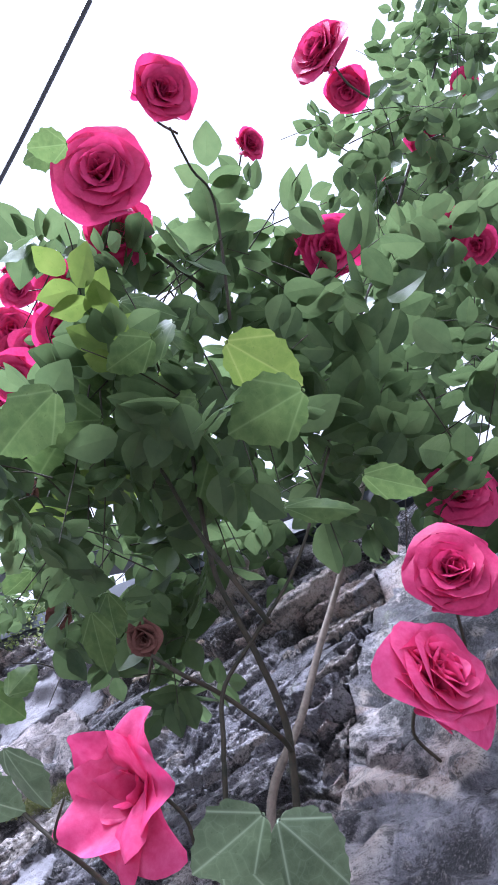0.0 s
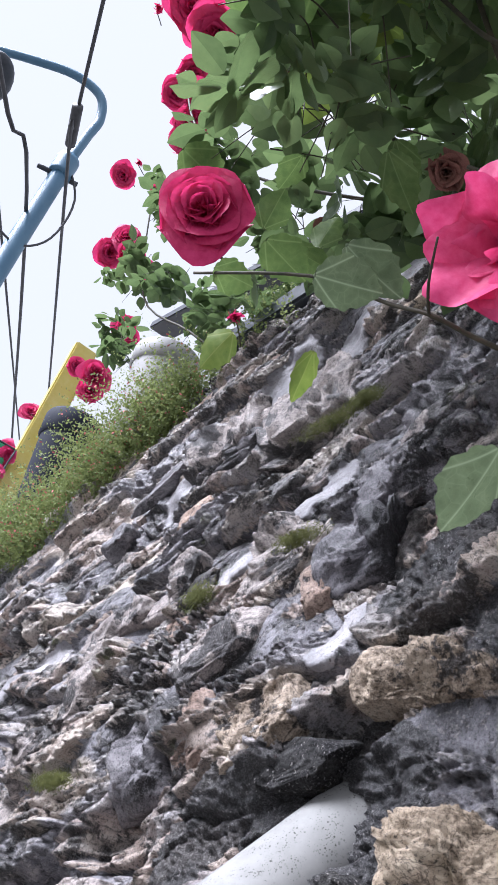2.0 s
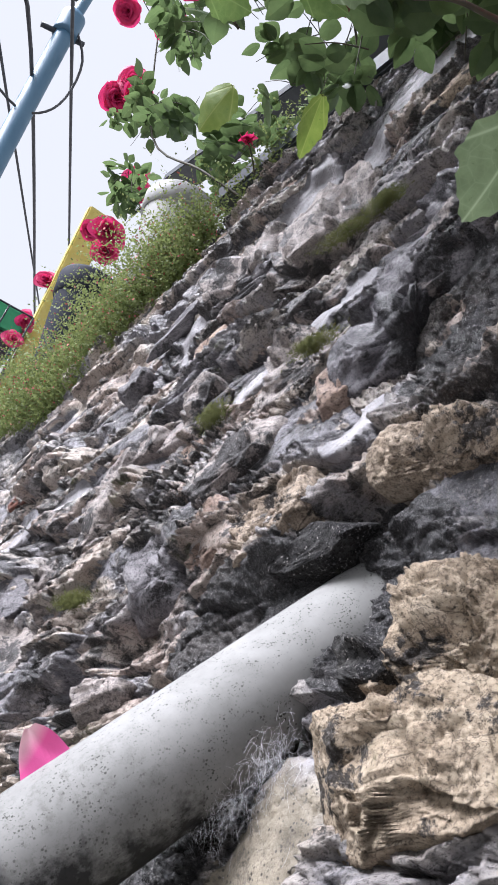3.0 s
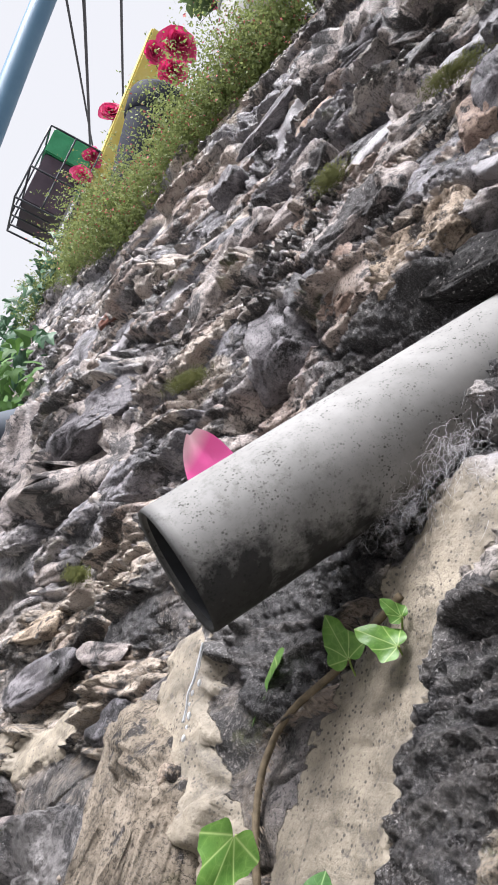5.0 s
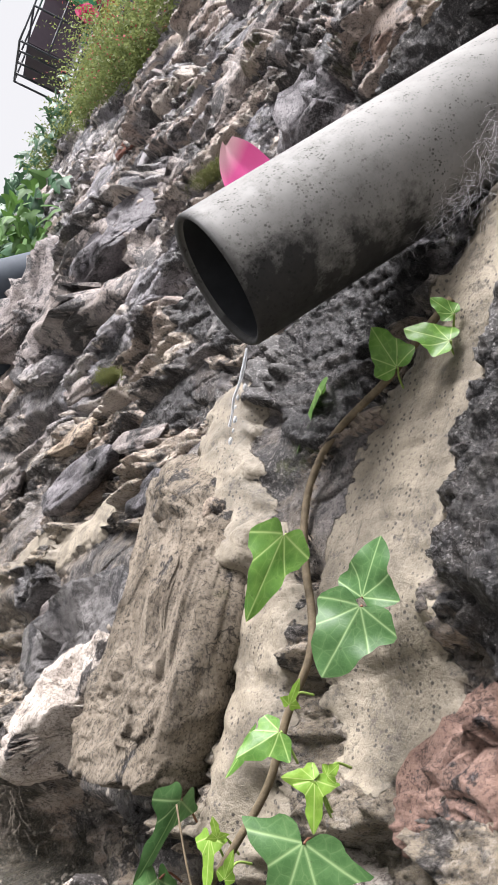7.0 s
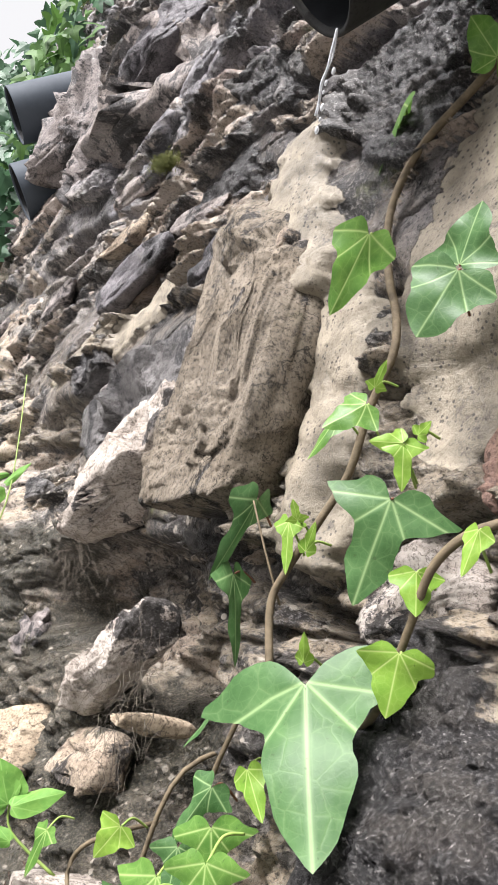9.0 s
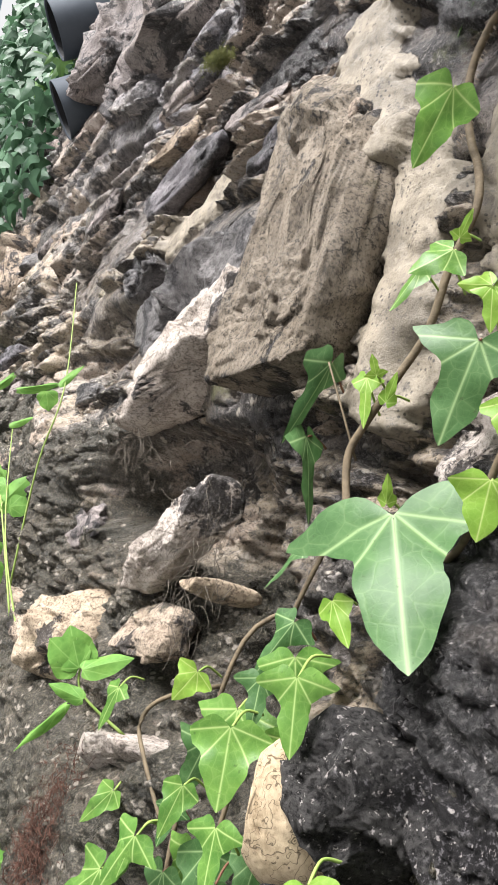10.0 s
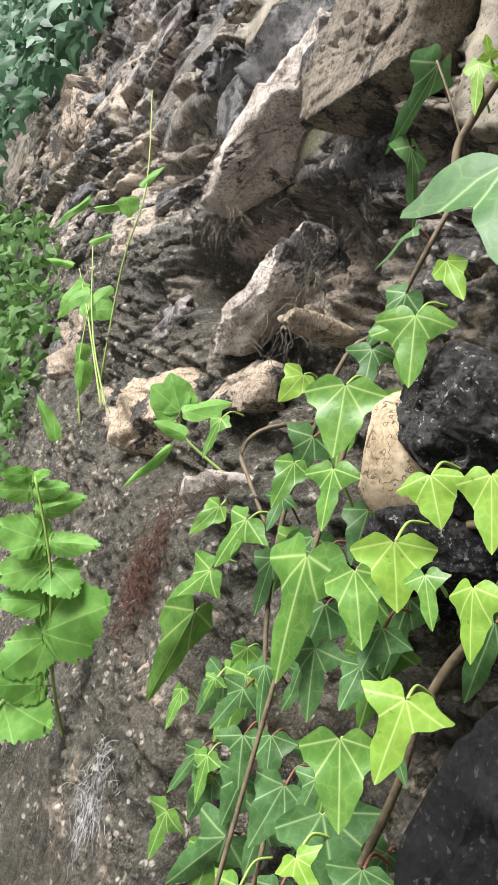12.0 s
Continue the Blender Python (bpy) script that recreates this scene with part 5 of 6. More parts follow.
nettle_leaf((0.363, 1.056, 0.66), (0.416, 1.029, 0.707), 0.059)
nettle_leaf((0.357, 1.079, 0.741), (0.397, 1.05, 0.756), 0.019)
nettle_leaf((0.343, 1.092, 0.766), (0.38, 1.066, 0.793), 0.018)
nettle_leaf((0.339, 1.097, 0.783), (0.364, 1.074, 0.8), 0.015)
nettle_leaf((0.338, 1.098, 0.783), (0.303, 1.096, 0.782), 0.019)
nettle_leaf((0.357, 1.079, 0.74), (0.308, 1.086, 0.754), 0.035)
nettle_leaf((0.36, 1.073, 0.721), (0.313, 1.073, 0.707), 0.033)
nettle_leaf((0.362, 1.072, 0.719), (0.385, 1.043, 0.709), 0.031)
nettle_leaf((0.362, 1.064, 0.688), (0.317, 1.066, 0.688), 0.026)
nettle_leaf((0.369, 1.053, 0.656), (0.326, 1.045, 0.62), 0.036)
nettle_leaf((0.372, 1.041, 0.615), (0.324, 1.043, 0.61), 0.031)
nettle_leaf((0.336, 1.05, 0.592), (0.378, 1.015, 0.586), 0.047)
nettle_leaf((0.336, 1.102, 0.795), (0.346, 1.084, 0.809), 0.010)
nettle_leaf((0.335, 1.103, 0.797), (0.307, 1.097, 0.797), 0.013)
stem = part("stem", tube([(0.42, 1.06, 0.515), (0.394, 1.048, 0.568), (0.373, 1.053, 0.644), (0.361, 1.068, 0.724), (0.337, 1.09, 0.80)], 0.0020, 7, 0.6), STALK, nettle)
stem.location = -nettle.location
leafstalk = part("stalk", tube([(0.378, 1.045, 0.61), (0.355, 1.05, 0.602), (0.338, 1.05, 0.593)], 0.0012, 6), STALK, nettle)
leafstalk.location = -nettle.location

weed = thing("weed", "small wild herb with round and slender leaves rooted in a joint", "plant", (0.43, 1.25, 0.82))
WEED_MESH = [leaf_mesh(((0.0, 0.0), (0.25, -0.06), (0.42, 0.08), (0.48, 0.28), (0.43, 0.5), (0.30, 0.72), (0.13, 0.9), (0.0, 1.0)), 90 + k, 0.2, 0.15, 0.0, 0.03) for k in range(3)]
for me in WEED_MESH:
    me.materials.append(LEAF["nettle"])


def weed_leaf(root, tip, width):
    m, length = leaf_pose(root, tip, (-0.5, -0.7, 0.5), weed_rng.uniform(-15, 15))
    ob = new("leaf", weed_rng.choice(WEED_MESH))
    ob.parent = weed
    ob.matrix_local = Matrix.Translation(-weed.location) @ m @ Matrix.Diagonal((width / 0.95, length, length, 1))


weed_leaf((0.423, 0.970, 0.908), (0.398, 0.984, 0.923), 0.034)
weed_leaf((0.423, 0.970, 0.908), (0.411, 0.982, 0.936), 0.032)
weed_leaf((0.424, 0.964, 0.909), (0.457, 0.954, 0.928), 0.020)
weed_leaf((0.422, 0.940, 0.897), (0.397, 0.952, 0.902), 0.013)
weed_leaf((0.419, 0.966, 0.880), (0.384, 0.971, 0.840), 0.010)
weed_leaf((0.441, 1.445, 1.072), (0.446, 1.437, 1.048), 0.031)
weed_leaf((0.433, 1.631, 1.050), (0.494, 1.614, 1.081), 0.015)
weed_leaf((0.419, 1.523, 0.948), (0.385, 1.523, 0.893), 0.032)
weed_leaf((0.414, 1.445, 0.911), (0.443, 1.446, 0.962), 0.034)
weed_leaf((0.418, 1.392, 0.927), (0.444, 1.383, 0.937), 0.029)
weed_leaf((0.409, 1.354, 0.867), (0.408, 1.344, 0.826), 0.024)
weed_leaf((0.411, 1.387, 0.883), (0.405, 1.382, 0.853), 0.021)
weed_leaf((0.418, 1.654, 0.960), (0.376, 1.672, 0.962), 0.014)
weed_leaf((0.426, 1.582, 1.001), (0.455, 1.577, 1.024), 0.013)
weed_leaf((0.434, 1.712, 1.065), (0.382, 1.720, 1.009), 0.014)
weed_leaf((0.444, 1.389, 1.087), (0.466, 1.388, 1.120), 0.011)
weed_leaf((0.419, 1.460, 0.940), (0.392, 1.468, 0.926), 0.030)
weed_leaf((0.392, 1.353, 0.763), (0.359, 1.378, 0.810), 0.021)
for pts in (((0.44, 1.25, 0.80), (0.418, 1.375, 0.894), (0.431, 1.589, 1.002)), ((0.43, 1.34, 0.84), (0.434, 1.36, 0.99), (0.45, 1.385, 1.088), (0.468, 1.551, 1.222)), ((0.46, 0.94, 0.87), (0.428, 0.965, 0.89), (0.425, 0.975, 0.91)), ((0.43, 1.30, 0.82), (0.415, 1.44, 0.92), (0.42, 1.6, 0.96)), ((0.42, 1.32, 0.76), (0.405, 1.36, 0.85), (0.41, 1.4, 0.93))):
    stem = part("stem", tube(pts, 0.0014, 6, 0.5), STALK, weed)
    stem.location = -weed.location

# ---- roots, webs and moss ----


def tangle(name, label, category, y, z, ry, rz, count, length, radius, material, seed, droop=0.3, off=0.01):
    r = random.Random(seed)
    verts, faces = [], []
    for k in range(count):
        cy, cz = y + r.gauss(0, ry * 0.5), z + r.gauss(0, rz * 0.5)
        p = Vector((face_x(cy, cz) - off - r.uniform(0, 0.02), cy, cz))
        d = Vector((r.uniform(-0.4, 0.3), r.uniform(-1, 1), r.uniform(-1, 0.6))).normalized()
        pts = [p.copy()]
        for q in range(4):
            d = (d + Vector((r.uniform(-0.5, 0.5), r.uniform(-0.5, 0.5), r.uniform(-0.5, 0.5) - droop))).normalized()
            p = p + d * length * r.uniform(0.15, 0.35)
            pts.append(p.copy())
        b = tube(pts, radius * r.uniform(0.6, 1.3), 4, 0.4, False)
        base = len(verts)
        b.verts.index_update()
        verts += [v.co.copy() for v in b.verts]
        faces += [[base + v.index for v in f.verts] for f in b.faces]
        b.free()
    ob = link_mesh(name, raw_mesh(name, verts, faces), material)
    return tagged(ob, label, category, kind="stuff")


tangle("roots", "tangle of fine dark roots hanging under a stone", "roots", 1.13, 1.065, 0.09, 0.025, 130, 0.020, 0.00024, ROOT_DARK, 31)
tangle("roots", "dry roots and fibres in a hollow of the wall", "roots", 0.90, 1.02, 0.05, 0.05, 130, 0.022, 0.00022, ROOT_DARK, 32)
tangle("cobweb", "grey cobweb and rootlets under the drain pipe", "cobweb", 0.765, 1.578, 0.04, 0.03, 300, 0.014, 0.00008, WEB, 33, 0.1, 0.012)
tangle("cobweb", "grey cobweb strands between the drain pipe and the wall", "cobweb", 0.715, 1.61, 0.03, 0.025, 200, 0.016, 0.00009, WEB, 36, 0.2, 0.02)
tangle("cobweb", "grey dry rootlets hanging on the foot of the wall", "cobweb", 0.905, 0.605, 0.03, 0.05, 200, 0.022, 0.00018, WEB, 34, 0.6)
tangle("moss_tuft", "red-brown moss tuft on the mortar", "moss", 0.972, 0.764, 0.035, 0.06, 1500, 0.010, 0.0004, MOSS_RED, 35, 0.1, 0.010)


def moss(y, z, ry, rz, seed):
    return tangle("moss_tuft", "dark green moss growing in a joint", "moss", y, z, ry, rz, 1100, 0.005, 0.0005, MOSS, seed, -0.3, 0.008)


moss(0.958, 2.331, 0.06, 0.014, 41)
moss(0.89, 2.345, 0.03, 0.012, 42)
moss(1.12, 2.061, 0.03, 0.018, 43)
moss(0.92, 2.10, 0.04, 0.010, 44)
moss(1.38, 1.52, 0.03, 0.01, 46)
moss(1.30, 1.80, 0.05, 0.012, 47)

# ---- the climbing rose ----
rose_bush = thing("climbing_rose", "climbing rose with crimson blooms and green leaves over the wall top", "rose", (0.75, 0.5, 2.3))


def petal_grid(k, petals, openness, r):
    """One petal of a rose's spiral: cupped in the heart, wide, ruffled and curled back at the rim."""
    n, m = 9, 9
    f = k / (petals - 1)
    ang = k * 2.39996 + r.uniform(-0.3, 0.3)
    lean = (0.05 + 0.85 * f ** 1.6) * openness + r.uniform(-0.08, 0.08)
    size = 0.34 + 0.30 * f + r.uniform(-0.03, 0.03)
    width = 0.22 + 0.38 * f
    inner = 0.02 + 0.08 * f
    notch = r.uniform(0.0, 0.05)
    ca, sa = math.cos(ang), math.sin(ang)
    ph = r.uniform(0, 6)
    verts, faces = [], []
    for i in range(n):
        u = i / (n - 1) * 2 - 1
        for j in range(m):
            v = j / (m - 1)
            w = width * (1 - (1 - v) ** 2.2) ** 0.8 * (1.0 - 0.22 * max(0, v - 0.7) / 0.3)
            reach = v * (1 - 0.26 * u * u * v - notch * math.exp(-((u - 0.1) * 3) ** 2) * v)
            curl = lean * (0.35 + 0.65 * reach) + (1.1 * f * openness) * max(0, reach - 0.62) ** 1.5 * 2.0
            rim = max(0, reach - 0.5) * 2
            out = inner + size * reach * math.sin(curl) + 0.034 * rim * math.sin(3.0 * u + ph) - (0.62 - 0.42 * f) * w * u * u
            up = size * reach * math.cos(curl) + 0.030 * rim * math.cos(4.0 * u + ph)
            verts.append((ca * out - sa * u * w, sa * out + ca * u * w, up - 0.10 - 0.20 * f))
    for i in range(n - 1):
        for j in range(m - 1):
            a = i * m + j
            faces.append((a, a + m, a + m + 1, a + 1))
    return verts, faces


def bloom_mesh(seed, petals=24, openness=1.0):
    """A full rose in one piece, its petals grown together at the heart."""
    r = random.Random(seed)
    verts, faces = [(0, 0, -0.2)], []
    for k in range(petals):
        v, f = petal_grid(k, petals, openness, r)
        base = len(verts)
        verts += v
        faces += [tuple(base + i for i in q) for q in f]
        faces += [(0, base + 9 * i + 9, base + 9 * i) for i in range(8)]
    return raw_mesh("bloom", verts, faces)


def petal_meshes(seed, petals=24, openness=1.0, material=None):
    r = random.Random(seed)
    out = []
    for k in range(petals):
        me = raw_mesh("petal", *petal_grid(k, petals, openness, r))
        me.materials.append(material)
        out.append(me)
    return out


def loose_petals(seed, material):
    """The wide ruffled petals of an overblown rose, some bent back, round a few small ones in its heart."""
    r = random.Random(seed)
    out = []
    for k in range(15):
        n, m = 11, 11
        outer = k > 4
        ang = k * 2.39996 + r.uniform(-0.35, 0.35)
        lean = r.uniform(0.55, 1.30) if outer else r.uniform(0.2, 0.7)
        size = r.uniform(0.50, 0.64) if outer else r.uniform(0.25, 0.38)
        width = r.uniform(0.30, 0.42) if outer else r.uniform(0.14, 0.22)
        back = r.uniform(-0.7, 0.9)
        ph, ph2 = r.uniform(0, 6), r.uniform(0, 6)
        ca, sa = math.cos(ang), math.sin(ang)
        verts, faces = [], []
        for i in range(n):
            u = i / (n - 1) * 2 - 1
            for j in range(m):
                v = j / (m - 1)
                w = width * (1 - (1 - v) ** 2.0) ** 0.8 * (1 - 0.30 * max(0, v - 0.65) / 0.35)
                reach = v * (1 - 0.22 * u * u * v)
                curl = lean * (0.45 + 0.55 * reach) + back * max(0, reach - 0.45) ** 1.4
                wave = 0.055 * reach * reach * math.sin(3.4 * u + ph) + 0.03 * reach * math.sin(6.0 * u + 4 * v + ph2)
                o = 0.04 + size * reach * math.sin(curl) - 0.35 * w * u * u
                up = size * reach * math.cos(curl) + wave
                verts.append((ca * o - sa * u * w, sa * o + ca * u * w, up - 0.2))
        for i in range(n - 1):
            for j in range(m - 1):
                q = i * m + j
                faces.append((q, q + m, q + m + 1, q + 1))
        me = raw_mesh("petal", verts, faces)
        me.materials.append(material)
        out.append(me)
    return out


def calyx_mesh():
    bm = lathe([(0.0, -0.34), (0.05, -0.33), (0.09, -0.28), (0.10, -0.20), (0.13, -0.14), (0.02, -0.12)], 10)
    for k in range(5):
        a = k * 2 * math.pi / 5
        c, s = math.cos(a), math.sin(a)
        vs = [bm.verts.new((c * x - s * y, s * x + c * y, z)) for x, y, z in ((0.07, -0.05, -0.2), (0.07, 0.05, -0.2), (0.14, 0.04, -0.19), (0.20, 0.0, -0.22), (0.14, -0.04, -0.19))]
        bm.faces.new(vs)
    me = bpy.data.meshes.new("calyx")
    bm.to_mesh(me)
    bm.free()
    me.materials.append(CANE)
    return me


BLOOMS = [bloom_mesh(10 + k, (26, 30, 22, 34)[k % 4], (0.8, 0.65, 0.9, 0.55)[k % 4]) for k in range(6)]
BLOOMS_PINK = [bloom_mesh(30 + k, 22, 1.1) for k in range(2)]
BUDS = [bloom_mesh(50, 8, 0.25)]
WITHERED = [bloom_mesh(60, 16, 0.5)]
for group_of, mat in ((BLOOMS, PETAL), (BLOOMS_PINK, PETAL_PINK), (BUDS, PETAL), (WITHERED, DEAD)):
    for me in group_of:
        me.materials.append(mat)
CALYX = calyx_mesh()
LARGE = [petal_meshes(10 + k, (28, 38, 22)[k], (0.85, 0.72, 1.0)[k], PETAL) for k in range(3)]
LARGE_PINK = [loose_petals(34, PETAL_PINK), petal_meshes(35, 26, 0.85, PETAL_PINK)]
rose_rng = random.Random(12)
HOME = Matrix.Translation(-Vector((0.75, 0.5, 2.3)))


def rose(at, size, facing=None, meshes=None, large=None):
    """A bloom with its calyx and a bit of stalk; the near ones have their petals apart."""
    lane = (Vector((-0.2, -0.1, 1.6)) - Vector(at)).normalized()
    z = Vector(facing or lane + Vector((rose_rng.uniform(-0.5, 0.4), rose_rng.uniform(-0.6, 0.4), rose_rng.uniform(-0.2, 0.7)))).normalized()
    m = Matrix.Translation(at) @ z.to_track_quat("Z", "Y").to_matrix().to_4x4() @ pose(0, 0, 0, 0, 0, rose_rng.uniform(0, 360)) @ Matrix.Diagonal((size / 1.15, size / 1.15, size / 1.15, 1))
    if large:
        ob = new("bloom", CALYX)
        for me in large:
            new("petal", me).parent = ob
    else:
        ob = new("bloom", rose_rng.choice(meshes or (BUDS if size < 0.055 else BLOOMS)))
        new("calyx", CALYX).parent = ob
    ob.parent = rose_bush
    ob.matrix_local = HOME @ m
    a = Vector(at) - z * size * 0.25
    b = a - z * 0.02 + Vector((0.015, 0.0, -0.015))
    c = b + Vector((0.03, rose_rng.uniform(-0.02, 0.04), -0.01))
    st = part("flower_stalk", tube([a, b, c], 0.0016, 5), CANE, rose_bush)
    st.matrix_local = HOME
    return ob


rose((0.094, 0.385, 2.583), 0.110)
rose((0.158, 0.434, 2.624), 0.090)
rose((0.068, 0.337, 2.763), 0.090)
rose((0.232, 0.431, 3.280), 0.070)
rose((0.159, 0.180, 2.942), 0.100)
rose((0.245, 0.213, 3.191), 0.085)
rose((0.428, 0.171, 3.383), 0.085)
rose((0.343, 0.275, 2.756), 0.100)
rose((0.474, 0.171, 2.956), 0.090)
rose((0.589, 0.161, 3.159), 0.080)
rose((0.569, 0.333, 3.772), 0.070)
rose((0.473, 0.084, 3.836), 0.080)
rose((0.556, 0.186, 4.207), 0.080)
rose((0.616, 0.246, 2.518), 0.090)
rose((0.526, 0.218, 2.284), 0.085, large=LARGE[0])
rose((0.552, 0.250, 2.199), 0.110, large=LARGE_PINK[1])
rose((0.298, 1.022, 3.037), 0.112)
rose((0.280, 0.893, 3.092), 0.125)
rose((0.226, 0.914, 3.238), 0.125)
rose((0.222, 1.676, 4.418), 0.125)
rose((0.235, 1.457, 3.896), 0.125)
rose((0.312, 1.216, 3.576), 0.125)
rose((0.273, 1.296, 3.512), 0.125)
rose((0.336, 1.189, 3.377), 0.125)
rose((0.318, 1.295, 3.487), 0.125)
rose((0.226, 1.640, 3.971), 0.050)
rose((0.186, 1.755, 4.353), 0.050)
rose((0.413, 1.684, 3.888), 0.125)
rose((0.432, 1.897, 4.055), 0.125)
rose((0.440, 1.575, 3.648), 0.125)
rose((0.550, 1.809, 4.082), 0.100)
rose((0.457, 1.617, 3.593), 0.125)
rose((0.476, 1.640, 3.556), 0.125)
rose((0.446, 2.222, 3.929), 0.100)
rose((0.484, 2.281, 4.107), 0.040)
rose((0.535, 1.873, 3.568), 0.112)
rose((0.549, 2.201, 3.655), 0.112)
rose((0.530, 2.257, 3.604), 0.112)
rose((0.547, 2.013, 3.408), 0.112)
rose((0.727, 2.496, 3.874), 0.100)
rose((0.702, 2.335, 3.420), 0.100)
rose((0.765, 3.076, 3.704), 0.094)
rose((0.706, 2.465, 3.276), 0.125)
rose((0.787, 2.757, 3.412), 0.125)
rose((0.728, 3.372, 3.564), 0.112)
rose((0.766, 2.522, 3.550), 0.100)
rose((0.715, 3.646, 3.396), 0.112)
rose((0.746, 3.613, 3.460), 0.112)
rose((0.728, 3.427, 3.331), 0.125)
rose((0.636, 1.297, 2.736), 0.045)
rose((0.297, 0.672, 2.198), 0.095, large=LARGE[1])
rose((0.411, 0.422, 2.051), 0.120, (-0.78, 0.12, -0.50), large=LARGE_PINK[0])
rose((0.679, 3.250, 3.158), 0.090)
rose((0.698, 3.270, 3.268), 0.080)

for b in [o for o in rose_bush.children if o.name.startswith("bloom") and not any(c.name.startswith("petal") for c in o.children)]:
    p = b.matrix_local.translation + rose_bush.location
    if p.y > 1.1 and p.z > 3.3:
        rose(p + Vector((rose_rng.uniform(0.0, 0.07), rose_rng.uniform(-0.05, 0.08), rose_rng.uniform(-0.08, 0.06))), 0.08)

ROSE_LEAF = {}
for kind in ("rose_part", "rose_pale", "rose_near"):
    ROSE_LEAF[kind] = [leaf_mesh(ROSE_OUTLINE, 120 + k, 0.2, 0.15, 0.06, 0.02) for k in range(4)]
    for me in ROSE_LEAF[kind]:
        me.materials.append(LEAF[kind])


def rose_leaf(root, tip, width, kind="rose_part"):
    facing = (rose_rng.uniform(-0.6, 0.1), rose_rng.uniform(-0.7, 0.0), rose_rng.uniform(-0.9, 0.1))
    m, length = leaf_pose(root, tip, facing, rose_rng.uniform(-15, 15))
    length = max(length, width)
    width = min(width, 0.78 * length)
    ob = new("leaf", rose_rng.choice(ROSE_LEAF[kind]))
    ob.parent = rose_bush
    ob.matrix_local = HOME @ m @ Matrix.Diagonal((max(width, length * 0.35) / 0.72, length, length, 1))


rose_leaf((0.268, 0.303, 2.392), (0.343, 0.263, 2.386), 0.058, "rose_pale")
rose_leaf((0.227, 0.354, 2.384), (0.224, 0.409, 2.368), 0.040)
rose_leaf((0.236, 0.368, 2.432), (0.278, 0.343, 2.439), 0.031)
rose_leaf((0.198, 0.410, 2.477), (0.246, 0.370, 2.493), 0.042)
rose_leaf((0.260, 0.506, 2.388), (0.224, 0.597, 2.357), 0.078)
rose_leaf((0.219, 0.503, 2.453), (0.283, 0.488, 2.457), 0.070)
rose_leaf((0.290, 0.455, 2.403), (0.303, 0.510, 2.386), 0.072)
rose_leaf((0.299, 0.356, 2.379), (0.300, 0.399, 2.375), 0.062)
rose_leaf((0.341, 0.523, 2.038), (0.388, 0.499, 2.037), 0.040, "rose_near")
rose_leaf((0.380, 0.712, 2.130), (0.370, 0.750, 2.100), 0.040, "rose_pale")
rose_leaf((0.429, 0.639, 2.098), (0.440, 0.676, 2.061), 0.021, "rose_pale")
rose_leaf((0.429, 0.421, 1.893), (0.435, 0.460, 1.848), 0.053, "rose_near")
rose_leaf((0.308, 0.631, 2.099), (0.341, 0.624, 2.101), 0.039)
rose_leaf((0.381, 0.644, 2.198), (0.429, 0.629, 2.196), 0.051)
rose_leaf((0.410, 0.553, 2.314), (0.454, 0.574, 2.290), 0.036)
rose_leaf((0.363, 0.682, 2.243), (0.358, 0.652, 2.281), 0.036)
rose_leaf((0.289, 0.840, 2.471), (0.363, 0.844, 2.462), 0.070)
rose_leaf((0.377, 0.673, 2.377), (0.384, 0.715, 2.356), 0.047)
rose_leaf((0.398, 0.311, 1.990), (0.431, 0.296, 1.969), 0.053, "rose_near")
rose_leaf((0.387, 0.356, 1.959), (0.392, 0.381, 1.930), 0.042, "rose_near")
rose_leaf((0.357, 0.515, 2.080), (0.399, 0.511, 2.059), 0.059, "rose_near")
rose_leaf((0.323, 0.582, 2.110), (0.354, 0.582, 2.100), 0.049)
rose_leaf((0.393, 0.618, 2.190), (0.393, 0.598, 2.224), 0.034)
rose_leaf((0.394, 0.540, 2.266), (0.445, 0.554, 2.231), 0.034)
rose_leaf((0.107, 0.481, 2.566), (0.094, 0.521, 2.557), 0.060)
rose_leaf((0.045, 0.403, 2.600), (0.029, 0.454, 2.589), 0.054)
rose_leaf((0.370, 0.407, 2.427), (0.455, 0.416, 2.390), 0.066)
rose_leaf((0.230, 0.520, 2.350), (0.212, 0.574, 2.324), 0.051)
rose_leaf((0.268, 0.455, 2.380), (0.224, 0.519, 2.362), 0.056)
rose_leaf((0.050, 0.380, 2.554), (0.028, 0.417, 2.544), 0.038)
rose_leaf((0.390, 0.306, 2.281), (0.430, 0.251, 2.295), 0.020)
rose_leaf((0.408, 0.238, 2.305), (0.451, 0.197, 2.303), 0.030)
rose_leaf((0.328, 0.247, 2.342), (0.319, 0.323, 2.317), 0.069)
rose_leaf((0.238, 0.353, 2.437), (0.238, 0.419, 2.408), 0.062)
rose_leaf((0.197, 0.407, 2.292), (0.202, 0.462, 2.255), 0.074)
rose_leaf((0.397, 0.278, 1.995), (0.393, 0.313, 1.967), 0.053, "rose_near")
rose_leaf((0.402, 0.273, 1.993), (0.442, 0.248, 1.974), 0.053, "rose_near")

